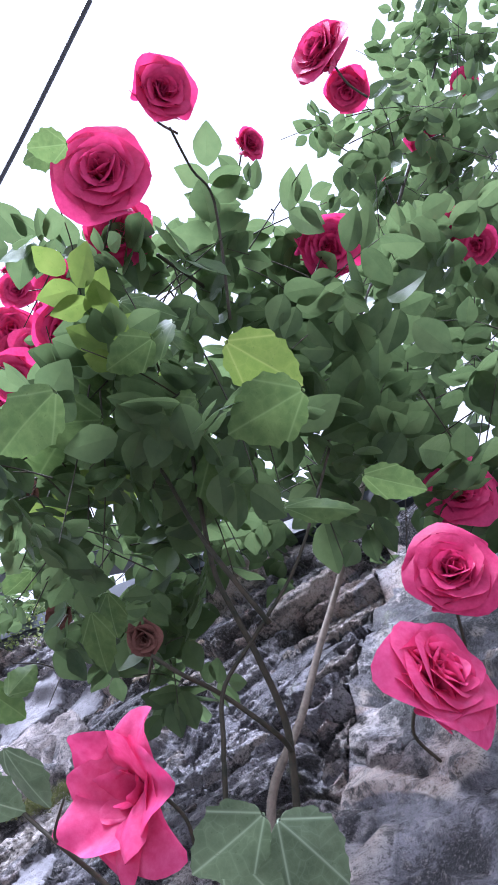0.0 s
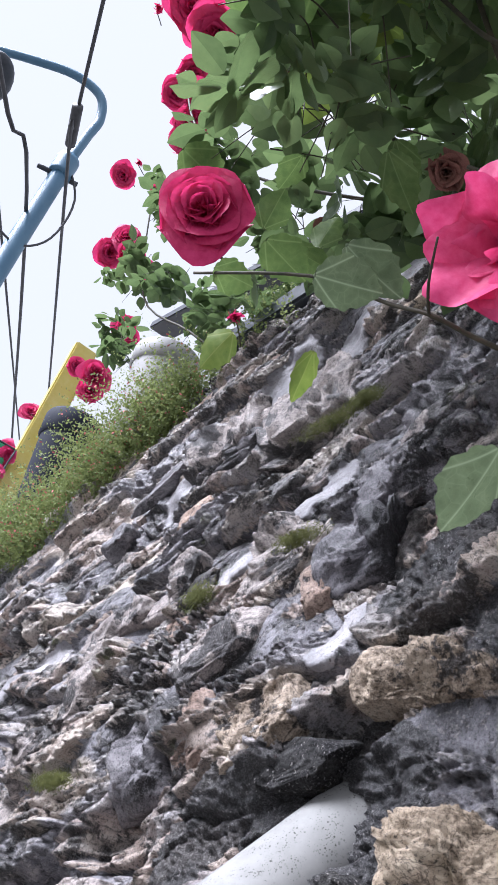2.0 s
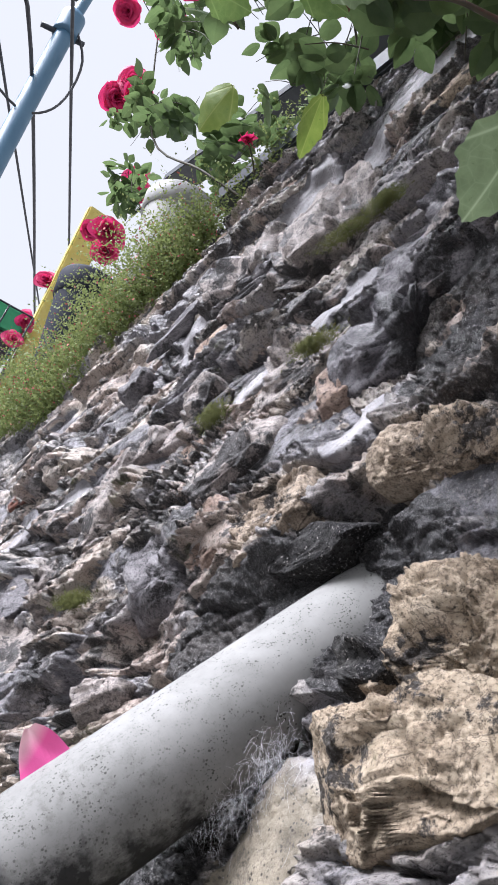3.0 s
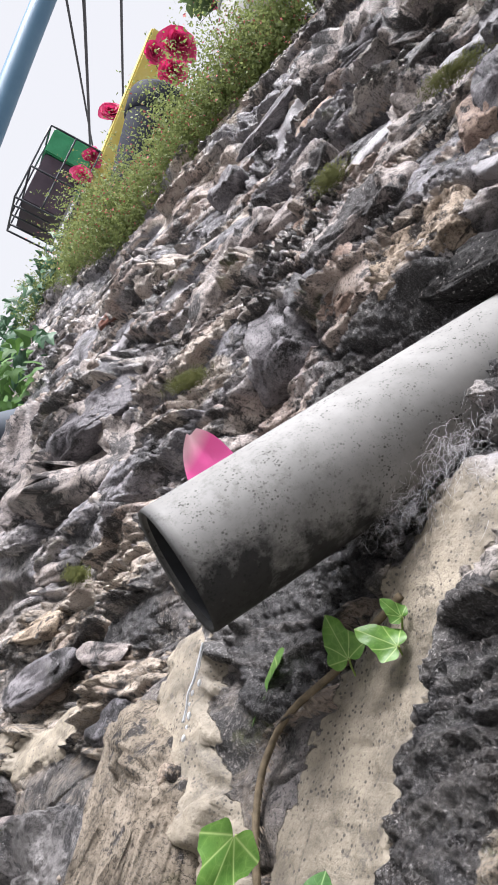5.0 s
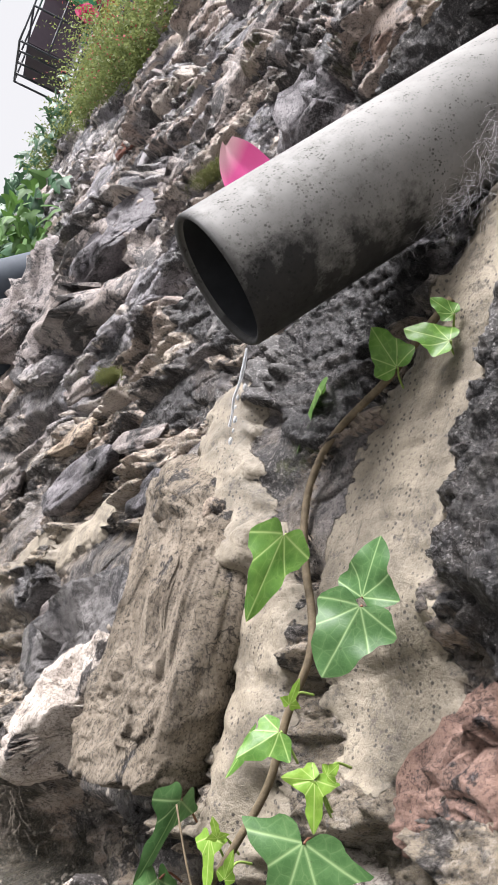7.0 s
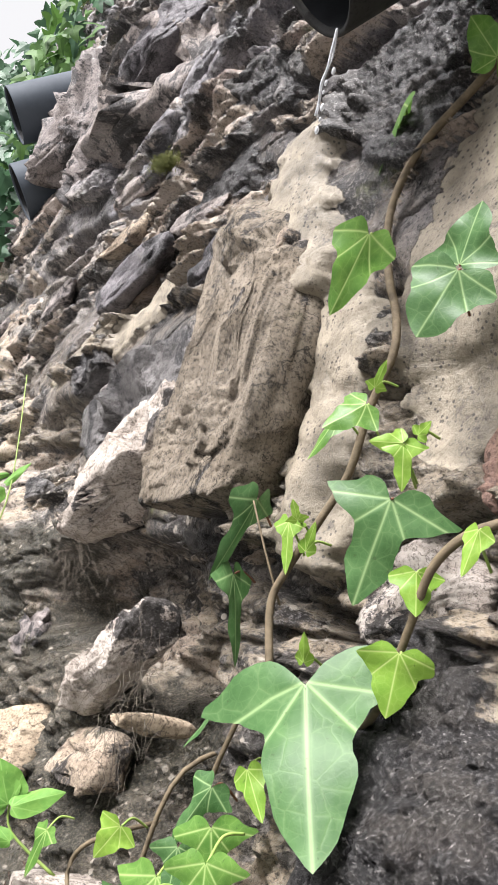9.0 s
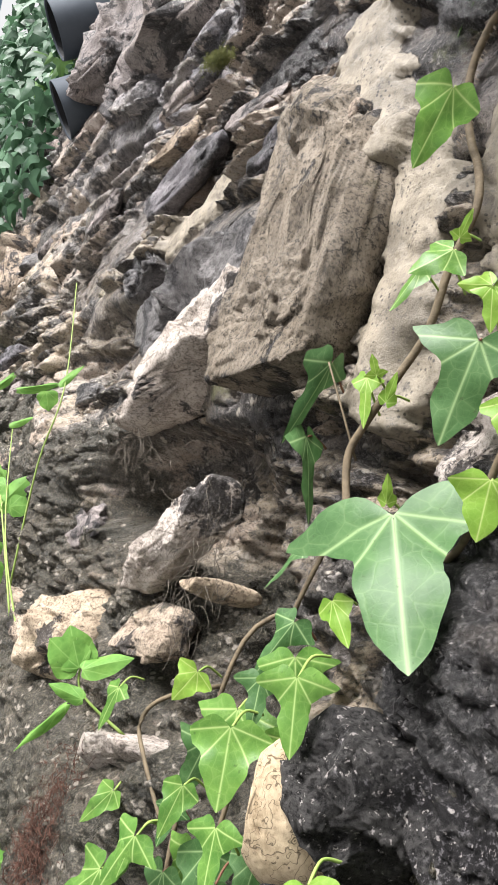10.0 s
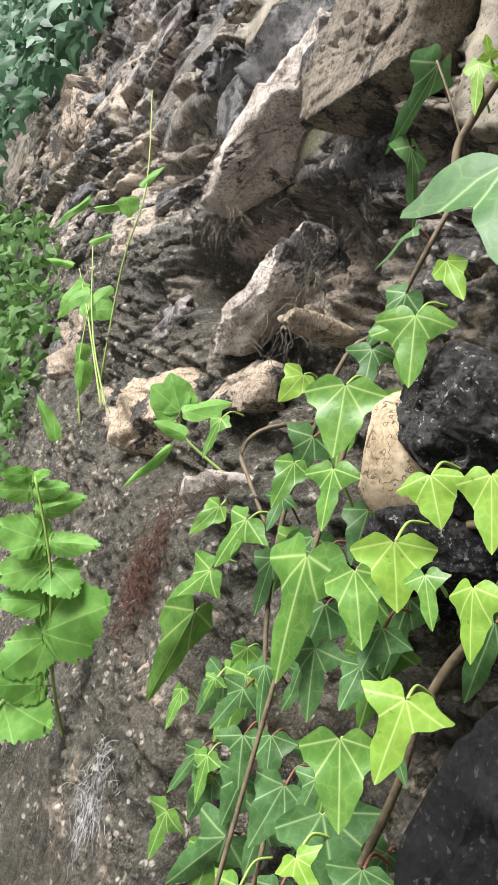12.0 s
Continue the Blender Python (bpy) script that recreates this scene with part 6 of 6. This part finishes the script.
for pts, r, mat in (
    (((0.70, 0.50, 2.10), (0.632, 0.478, 2.190), (0.636, 0.458, 2.283), (0.630, 0.439, 2.375), (0.616, 0.408, 2.470), (0.56, 0.33, 2.65)), 0.0055, CANE_OLD),
    (((0.66, 0.46, 2.16), (0.606, 0.447, 2.242), (0.551, 0.451, 2.291), (0.507, 0.457, 2.322), (0.457, 0.458, 2.354), (0.38, 0.45, 2.45)), 0.0042, CANE),
    (((0.62, 0.45, 2.23), (0.571, 0.430, 2.211), (0.511, 0.452, 2.220), (0.459, 0.462, 2.211), (0.434, 0.477, 2.218)), 0.003, CANE),
    (((0.558, 0.459, 2.115), (0.517, 0.445, 2.172), (0.507, 0.449, 2.226), (0.503, 0.416, 2.280), (0.503, 0.379, 2.367), (0.47, 0.33, 2.5)), 0.0026, CANE),
    (((0.62, 0.40, 1.99), (0.55, 0.42, 2.0), (0.464, 0.447, 2.005), (0.440, 0.463, 2.015), (0.414, 0.478, 2.025), (0.399, 0.506, 2.043), (0.36, 0.56, 2.08), (0.30, 0.65, 2.10)), 0.0023, CANE),
    (((0.414, 0.478, 2.025), (0.385, 0.450, 2.012), (0.365, 0.425, 2.02)), 0.0013, CANE),
    (((0.30, 0.36, 2.56), (0.200, 0.333, 2.673), (0.150, 0.316, 2.631), (0.100, 0.293, 2.589)), 0.002, CANE),
    (((0.50, 0.40, 2.28), (0.435, 0.416, 2.309), (0.408, 0.451, 2.368), (0.364, 0.481, 2.433), (0.33, 0.53, 2.5)), 0.003, CANE),
    (((0.60, 0.46, 1.98), (0.561, 0.435, 2.037), (0.565, 0.397, 2.068), (0.565, 0.366, 2.094)), 0.002, CANE),
    (((0.80, 0.9, 2.9), (0.62, 1.0, 2.85), (0.5, 1.2, 3.0), (0.42, 1.4, 3.3), (0.36, 1.5, 3.6)), 0.004, CANE),
    (((0.80, 0.6, 2.9), (0.6, 0.45, 2.9), (0.5, 0.3, 3.1), (0.45, 0.2, 3.5), (0.42, 0.12, 4.0)), 0.005, CANE),
    (((0.80, 0.8, 2.9), (0.6, 0.75, 2.7), (0.45, 0.72, 2.6), (0.33, 0.7, 2.52)), 0.004, CANE),
    (((0.80, 0.7, 2.9), (0.55, 0.55, 2.75), (0.35, 0.42, 2.7), (0.2, 0.4, 2.6)), 0.004, CANE),
    (((0.80, 1.6, 2.9), (0.7, 1.7, 3.0), (0.6, 1.9, 3.2), (0.5, 1.9, 3.6)), 0.004, CANE),
):
    cane = part("cane", tube(pts, r, 7, 0.6), mat, rose_bush)
    cane.matrix_local = HOME

LEAF_SHAPE = leaf_mesh(ROSE_OUTLINE[::2] + (ROSE_OUTLINE[-1],), 200, 0.25, 0.2, 0.0, 0.02)
LV = np.array([v.co for v in LEAF_SHAPE.vertices])
LF = [tuple(p.vertices) for p in LEAF_SHAPE.polygons]


def spray(rng, at, size, verts, faces, spread=1.0):
    """A stalk of five leaflets, added to a mesh."""
    d = Vector((rng.gauss(0, 1), rng.gauss(0, 1), rng.gauss(-0.2, 0.6))).normalized()
    side = d.cross(Vector((0.1, 0.2, 1))).normalized()
    up = side.cross(d)
    for k, (along, out) in enumerate(((1.0, 0.0), (0.55, 0.9), (0.55, -0.9), (0.1, 0.8), (0.1, -0.8))):
        root = Vector(at) + d * along * size * 0.9
        y = (d * (1.0 if k == 0 else 0.45) + side * out + up * rng.uniform(-0.35, 0.35)).normalized()
        z = (up + Vector((rng.uniform(-0.5, 0.5), rng.uniform(-0.5, 0.5), rng.uniform(-0.3, 0.3)))).normalized()
        z = (z - y * z.dot(y)).normalized()
        x = y.cross(z)
        s = size * rng.uniform(0.7, 1.15)
        m = np.array(Matrix((x * s * 0.95, y * s, z * s)).transposed())
        base = len(verts)
        verts += [tuple(v) for v in (LV @ m.T + np.array(root))]
        faces += [tuple(base + i for i in f) for f in LF]


crown_rng = random.Random(77)


def clump(at, radius, kind="rose", density=0.50, size=0.049):
    """A tuft of the crown: many leaves round one branch end, uneven in outline."""
    verts, faces = [], []
    count = int(density * (8 + 1900 * radius * radius))
    for k in range(count):
        d = Vector((crown_rng.gauss(0, 1), crown_rng.gauss(0, 1), crown_rng.gauss(0, 1))).normalized()
        r = radius * crown_rng.random() ** 0.45 * crown_rng.uniform(0.8, 1.15)
        spray(crown_rng, Vector(at) + d * r, size * crown_rng.uniform(0.7, 1.15), verts, faces)
    ob = link_mesh("crown", raw_mesh("crown", verts, faces), LEAF[kind], rose_bush)
    ob["kind"] = "stuff"
    ob.matrix_local = HOME
    twigs = bmesh.new()
    for k in range(int(4 + 40 * radius)):
        d = Vector((crown_rng.gauss(0, 1), crown_rng.gauss(0, 1), crown_rng.gauss(0, 1))).normalized()
        e = Vector((crown_rng.gauss(0, 0.3), crown_rng.gauss(0, 0.3), crown_rng.gauss(0, 0.3))) * radius
        merge(twigs, tube([Vector(at) + e, Vector(at) + d * radius * 0.6 + e * 0.5, Vector(at) + d * radius * 1.1 + Vector((0, 0, -0.02))], 0.0011, 5, 0.5, False))
    tw = part("twig_tangle", twigs, CANE, rose_bush)
    tw["kind"] = "stuff"
    tw.matrix_local = HOME
    return ob


clump((0.284, 0.353, 2.759), 0.11)
clump((0.236, 0.415, 2.611), 0.10)
clump((0.167, 0.490, 2.604), 0.08)
clump((0.414, 0.332, 2.675), 0.15)
clump((0.311, 0.388, 2.455), 0.12)
clump((0.280, 0.499, 2.392), 0.11)
clump((0.505, 0.253, 2.939), 0.16)
clump((0.506, 0.149, 3.481), 0.22)
clump((0.722, 0.255, 3.068), 0.16)
clump((0.356, 0.249, 3.295), 0.15)
clump((0.394, 0.093, 4.016), 0.19)
clump((0.534, 0.349, 2.554), 0.11, "rose", 0.6)
clump((0.318, 0.556, 2.329), 0.08)
clump((0.286, 0.557, 2.528), 0.11)
clump((0.387, 0.760, 2.566), 0.11)
clump((0.454, 0.597, 2.454), 0.12)
clump((0.411, 0.478, 2.468), 0.10)
clump((0.424, 1.070, 2.775), 0.08)
clump((0.505, 0.734, 2.406), 0.07, "rose", 0.6)
clump((0.561, 0.621, 2.385), 0.07, "rose", 0.6)
clump((0.421, 1.164, 3.209), 0.09)
clump((0.342, 1.073, 3.392), 0.10)
clump((0.472, 1.393, 3.023), 0.07)
clump((0.577, 1.633, 3.044), 0.07)
clump((0.630, 2.001, 3.069), 0.06)
for at, r in (((0.54, 1.75, 3.45), 0.09), ((0.56, 1.95, 3.30), 0.08), ((0.50, 1.6, 3.7), 0.08), ((0.62, 2.1, 3.2), 0.05)):
    clump(at, r, "rose", 0.6)
for at, r in (((0.25, 0.45, 2.50), 0.10), ((0.33, 0.62, 2.42), 0.10), ((0.45, 0.60, 2.60), 0.12)):
    clump(at, r, "rose_pale", 0.08)
clump((0.62, 0.25, 2.62), 0.16, "rose", 0.5)
clump((0.75, 0.55, 2.78), 0.16, "rose", 0.45)
clump((0.70, 0.85, 2.80), 0.15)
clump((0.66, 1.15, 2.88), 0.13)
clump((0.62, 0.45, 3.10), 0.22)
clump((0.60, 0.75, 2.95), 0.18)
clump((0.75, 0.20, 3.50), 0.30)
clump((0.70, 1.50, 2.98), 0.10)
clump((0.86, 1.62, 3.14), 0.12)
clump((0.86, 1.95, 3.28), 0.10)
clump((0.84, 1.30, 3.05), 0.12)
for at, size in (((0.327, 0.695, 2.485), 0.055), ((0.50, 0.79, 2.46), 0.045), ((0.45, 0.52, 2.27), 0.045)):
    rose(at, size, (-0.3, -0.4, -0.8), WITHERED)

# ---- on top of the wall: pots, herbs, rails ----


def pot(at, radius, height, material, label, tilt=(0, 0, 0)):
    ob = thing("plant_pot", label, "pot", at)
    r, h = radius, height
    body = part("pot_body", lathe([(0.0, 0.0), (0.66 * r, 0.0), (0.70 * r, 0.01), (0.92 * r, h * 0.82), (0.93 * r, h * 0.84), (0.90 * r, h * 0.84), (0.80 * r, h * 0.82), (0.62 * r, 0.02)], 48), material, ob)
    rim = part("rim", lathe([(0.93 * r, h * 0.80), (1.0 * r, h * 0.82), (1.02 * r, h * 0.98), (0.98 * r, h), (0.90 * r, h * 0.99), (0.90 * r, h * 0.82)], 48), material, ob)
    soil = part("soil", lathe([(0.0, h * 0.86), (0.5 * r, h * 0.88), (0.92 * r, h * 0.86)], 24), EARTH, ob)
    ob.rotation_euler = [radians(a) for a in tilt]
    return ob


pot((0.745, 1.905, 2.74), 0.100, 0.31, CREAMPOT, "cream plastic plant pot with a thick rim on the wall top")
pot((0.72, 2.50, 2.62), 0.10, 0.46, BLACKPOT, "black plastic plant pot under rose blooms")

HERB_FLOWER = plain_material("pink_sedum_flower", (0.42, 0.08, 0.09), (0.55, 0.16, 0.15), 0.7, 60)


def herb_mat(name, label, y0, y1, count, seed, flower=0.0, height=0.10):
    """A cushion of fine stems with tiny leaves along the wall's edge, hanging over it."""
    r = random.Random(seed)
    verts, faces, red_v, red_f = [], [], [], []
    for k in range(count):
        y = r.uniform(y0, y1)
        zt = float(top_z(y))
        p = Vector((face_x(y, zt) + r.uniform(-0.05, 0.14), y, zt + r.uniform(-0.16, 0.03)))
        d = Vector((r.uniform(-0.9, 0.1), r.uniform(-0.5, 0.5), r.uniform(0.2, 1.0))).normalized()
        L = height * r.uniform(0.5, 1.3)
        for q in range(20):
            t = q / 19
            c = p + d * L * t + Vector((0, 0, -0.3 * L * t * t))
            s = 0.0068 * r.uniform(0.6, 1.4)
            if r.random() < flower and q > 15:
                V, Fc = red_v, red_f
                s *= 0.9
            else:
                V, Fc = verts, faces
            u = Vector((r.gauss(0, 1), r.gauss(0, 1), r.gauss(0, 1))).normalized() * s
            w = Vector((r.gauss(0, 1), r.gauss(0, 1), r.gauss(0, 1))).normalized() * s * 0.5
            b = len(V)
            V += [c, c + u * 0.5 + w, c + u, c + u * 0.5 - w]
            Fc.append((b, b + 1, b + 2, b + 3))
    ob = link_mesh(name, raw_mesh(name, verts, faces, False), LEAF["herb"])
    tagged(ob, label, "herb", kind="stuff")
    if red_v:
        link_mesh("flowers", raw_mesh("flowers", red_v, red_f, False), HERB_FLOWER, ob)
    return ob


herb_mat("wall_herbs", "yellow-green stonecrop with pink flowers along the wall top", 1.68, 2.8, 6600, 61, 0.20, 0.115)
herb_mat("wall_herbs", "green herbs crowding round the cream pot", 1.70, 2.10, 1500, 64, 0.06, 0.21)
herb_mat("wall_herbs", "green herbs crowding round the black pot", 2.32, 2.66, 1300, 65, 0.04, 0.22)
herb_mat("wall_herbs", "fine grass and herbs at the edge of the wall top", 1.30, 1.75, 260, 62, 0.0, 0.14)
herb_mat("wall_herbs", "green ferny herbs at the foot of the yellow post", 2.75, 3.4, 1500, 63, 0.0, 0.10)


def bar(name, a, b, w, h, material, label, category):
    a, b = Vector(a), Vector(b)
    bm = bmesh.new()
    box(bm, (w, h, (b - a).length), (0, 0, 0), min(w, h) * 0.12)
    ob = part(name, bm, material, None, "", False)
    ob.matrix_world = Matrix.Translation((a + b) / 2) @ (b - a).to_track_quat("Z", "X").to_matrix().to_4x4()
    return tagged(ob, label, category)


bar("guard_rail", (0.80, -0.2, 2.75), (0.80, 1.74, 2.99), 0.06, 0.06, DARKMETAL, "dark painted metal rail along the wall top", "rail")
bar("guard_rail", (0.85, 0.4, 2.90), (0.85, 2.40, 3.56), 0.03, 0.09, DARKMETAL, "dark metal rail rising behind the plant pots", "rail")
bar("fence_post", (0.745, 3.35, 2.50), (0.83, 3.35, 4.02), 0.115, 0.06, YELLOW, "worn yellow painted steel post standing on the wall", "post")

# ---- the hanging planter ----
basket = thing("hanging_planter", "dark planter with green liner in a black wire rack", "planter", (0.60, 3.42, 2.97))
bm = bmesh.new()
box(bm, (0.19, 0.30, 0.26), (0, 0, 0.13), 0.006)
part("trough", bm, BROWNPOT, basket, "", False)
bm = bmesh.new()
box(bm, (0.21, 0.32, 0.13), (0, 0, 0.325), 0.006)
part("liner", bm, GREENPOT, basket, "", False)
for z in (-0.02, 0.15, 0.38):
    loop = [(-0.125, -0.18, z), (0.125, -0.18, z), (0.125, 0.18, z), (-0.125, 0.18, z)]
    for a, b in zip(loop, loop[1:] + loop[:1]):
        part("wire", tube([a, b], 0.005, 6), DARKMETAL, basket)
for x, y in ((-0.125, -0.18), (0.125, -0.18), (-0.125, 0.18), (0.125, 0.18), (0, -0.18), (-0.125, 0)):
    part("wire", tube([(x, y, -0.02), (x, y, 0.38)], 0.005, 6), DARKMETAL, basket)
for y in (-0.1, 0.0, 0.1):
    part("wire", tube([(-0.125, y, -0.02), (0.125, y, -0.02)], 0.005, 6), DARKMETAL, basket)
basket.rotation_euler = (radians(0), radians(6), radians(-8))
basket.scale = (0.85, 0.85, 0.88)

# ---- street lamp and cables ----
lamp = thing("street_lamp", "blue painted street lamp with a curved arm", "street lamp", (0.36, 5.14, 0))
pole = part("pole", tube([(0, 0, 0), (0.01, 0, 2.5), (0.02, 0, 5.0), (0.065, 0, 6.95)], 0.085, 16, 0.85), BLUE, lamp)
part("arm", tube([(0.065, 0, 6.85), (0.10, -0.02, 7.35), (0.12, -0.03, 7.62), (0.02, -0.05, 7.85), (-0.25, 0, 7.93), (-0.62, 0.1, 7.85), (-0.95, 0.2, 7.75)], 0.045, 12, 0.8), BLUE, lamp)
part("collar", tube([(0.060, 0, 6.75), (0.066, 0, 6.98)], 0.098, 16), BLUE, lamp)
part("clamp", tube([(-0.12, 0, 6.72), (0.22, 0, 6.80)], 0.022, 8), DARKMETAL, lamp)
bm = bmesh.new()
bmesh.ops.create_uvsphere(bm, u_segments=20, v_segments=12, radius=1.0)
bmesh.ops.scale(bm, vec=(0.17, 0.28, 0.10), verts=bm.verts)
head = part("lamp_head", bm, DARKMETAL, lamp)
head.location = (-0.78, 0.15, 7.42)
for pts, r in (
    (((-0.9, 2.9, 6.0), (-0.101, 4.231, 6.018), (0.261, 4.843, 6.131), (1.846, 10.426, 7.640), (3.2, 15.2, 8.9)), 0.016),
    (((-0.53, 1.588, 6.441), (-0.155, 2.770, 6.484), (0.275, 4.2, 6.35), (0.395, 4.590, 6.373), (2.013, 10.027, 8.223), (3.4, 14.7, 9.8)), 0.014),
    (((-0.2, 4.1, 5.83), (0.240, 5.438, 6.227), (1.855, 10.374, 7.723), (3.2, 14.5, 8.97)), 0.012),
):
    cable = part("power_cable", tube(pts, r, 6), CABLE)
    tagged(cable, "black overhead power cable", "cable", "overhead cables")
sleeve = part("cable_sleeve", tube([(0.24, 4.08, 6.33), (0.34, 4.42, 6.35)], 0.04, 10), CABLE)
tagged(sleeve, "dark insulating sleeve on the power cable", "cable")
loop = part("power_cable", tube([(0.40, 5.1, 6.95), (0.62, 5.1, 6.6), (0.60, 5.1, 6.1), (0.40, 5.1, 5.85), (0.1, 5.1, 5.95)], 0.010, 6), CABLE)
tagged(loop, "thin black cable looping off the lamp pole", "cable", "overhead cables")

# ---- ivy far along the wall ----
FAR_SHAPE = leaf_mesh(IVY_OUTLINE[::3] + (IVY_OUTLINE[-1],), 300, 0.2, 0.15, 0.0, 0.02)
FV = np.array([v.co for v in FAR_SHAPE.vertices])
FF = [tuple(p.vertices) for p in FAR_SHAPE.polygons]


def ivy_mass(name, label, places, size, seed, kind="far"):
    r = random.Random(seed)
    verts, faces = [], []
    for p in places(r):
        y = Vector((r.uniform(-0.5, 0.3), r.uniform(-0.5, 0.5), r.uniform(-1, 0.2))).normalized()
        z = Vector((r.uniform(-1, -0.2), r.uniform(-1, -0.1), r.uniform(-0.1, 0.8))).normalized()
        z = (z - y * z.dot(y)).normalized()
        x = y.cross(z)
        s = size * r.uniform(0.6, 1.3)
        m = np.array(Matrix((x * s, y * s, z * s)).transposed())
        base = len(verts)
        verts += [tuple(v) for v in (FV @ m.T + np.array(p))]
        faces += [tuple(base + i for i in f) for f in FF]
    ob = link_mesh(name, raw_mesh(name, verts, faces), LEAF[kind])
    return tagged(ob, label, "ivy", kind="stuff")


def far_curtain(r):
    for k in range(6500):
        y = r.uniform(2.5, 6.5)
        z = r.uniform(0.1, 2.25)
        low = max(0.0, 1.45 - z)
        bulge = 0.06 + 0.06 * math.sin(y * 3 + z * 2) * math.sin(z * 4) + 0.05 * (y - 2.5) + 0.14 * min(1.0, low * 2.5)
        yield (face_x(y, z) - bulge + r.uniform(-0.07, 0.07), y, z)


def low_growth(r):
    for k in range(2000):
        y = r.uniform(1.75, 3.0)
        z = r.uniform(0.15, 1.02 - 0.25 * max(0.0, 2.2 - y))
        yield (face_x(y, z) - 0.02 - r.uniform(0, 0.14) * min(1.0, (y - 1.6) * 1.4), y, z)


def top_edge(r):
    for k in range(800):
        y = r.uniform(2.95, 4.8)
        yield (face_x(y, 2.5) + r.uniform(-0.08, 0.1), y, float(top_z(y)) + r.uniform(-0.12, 0.06))


def round_pipes(r):
    for k in range(160):
        y = r.uniform(2.35, 2.75)
        yield (face_x(y, 1.9) - r.uniform(0.0, 0.12), y, r.uniform(1.75, 2.15))


ivy_mass("ivy_curtain", "dense dark ivy covering the far wall", far_curtain, 0.055, 91)
ivy_mass("ivy_growth", "bright green low growth along the wall foot", low_growth, 0.026, 92, "growth")
ivy_mass("ivy_edge", "ivy shoots over the far wall top", top_edge, 0.036, 93)
ivy_mass("ivy_edge", "bright ivy leaves beside the far pipes", round_pipes, 0.042, 94, "growth")
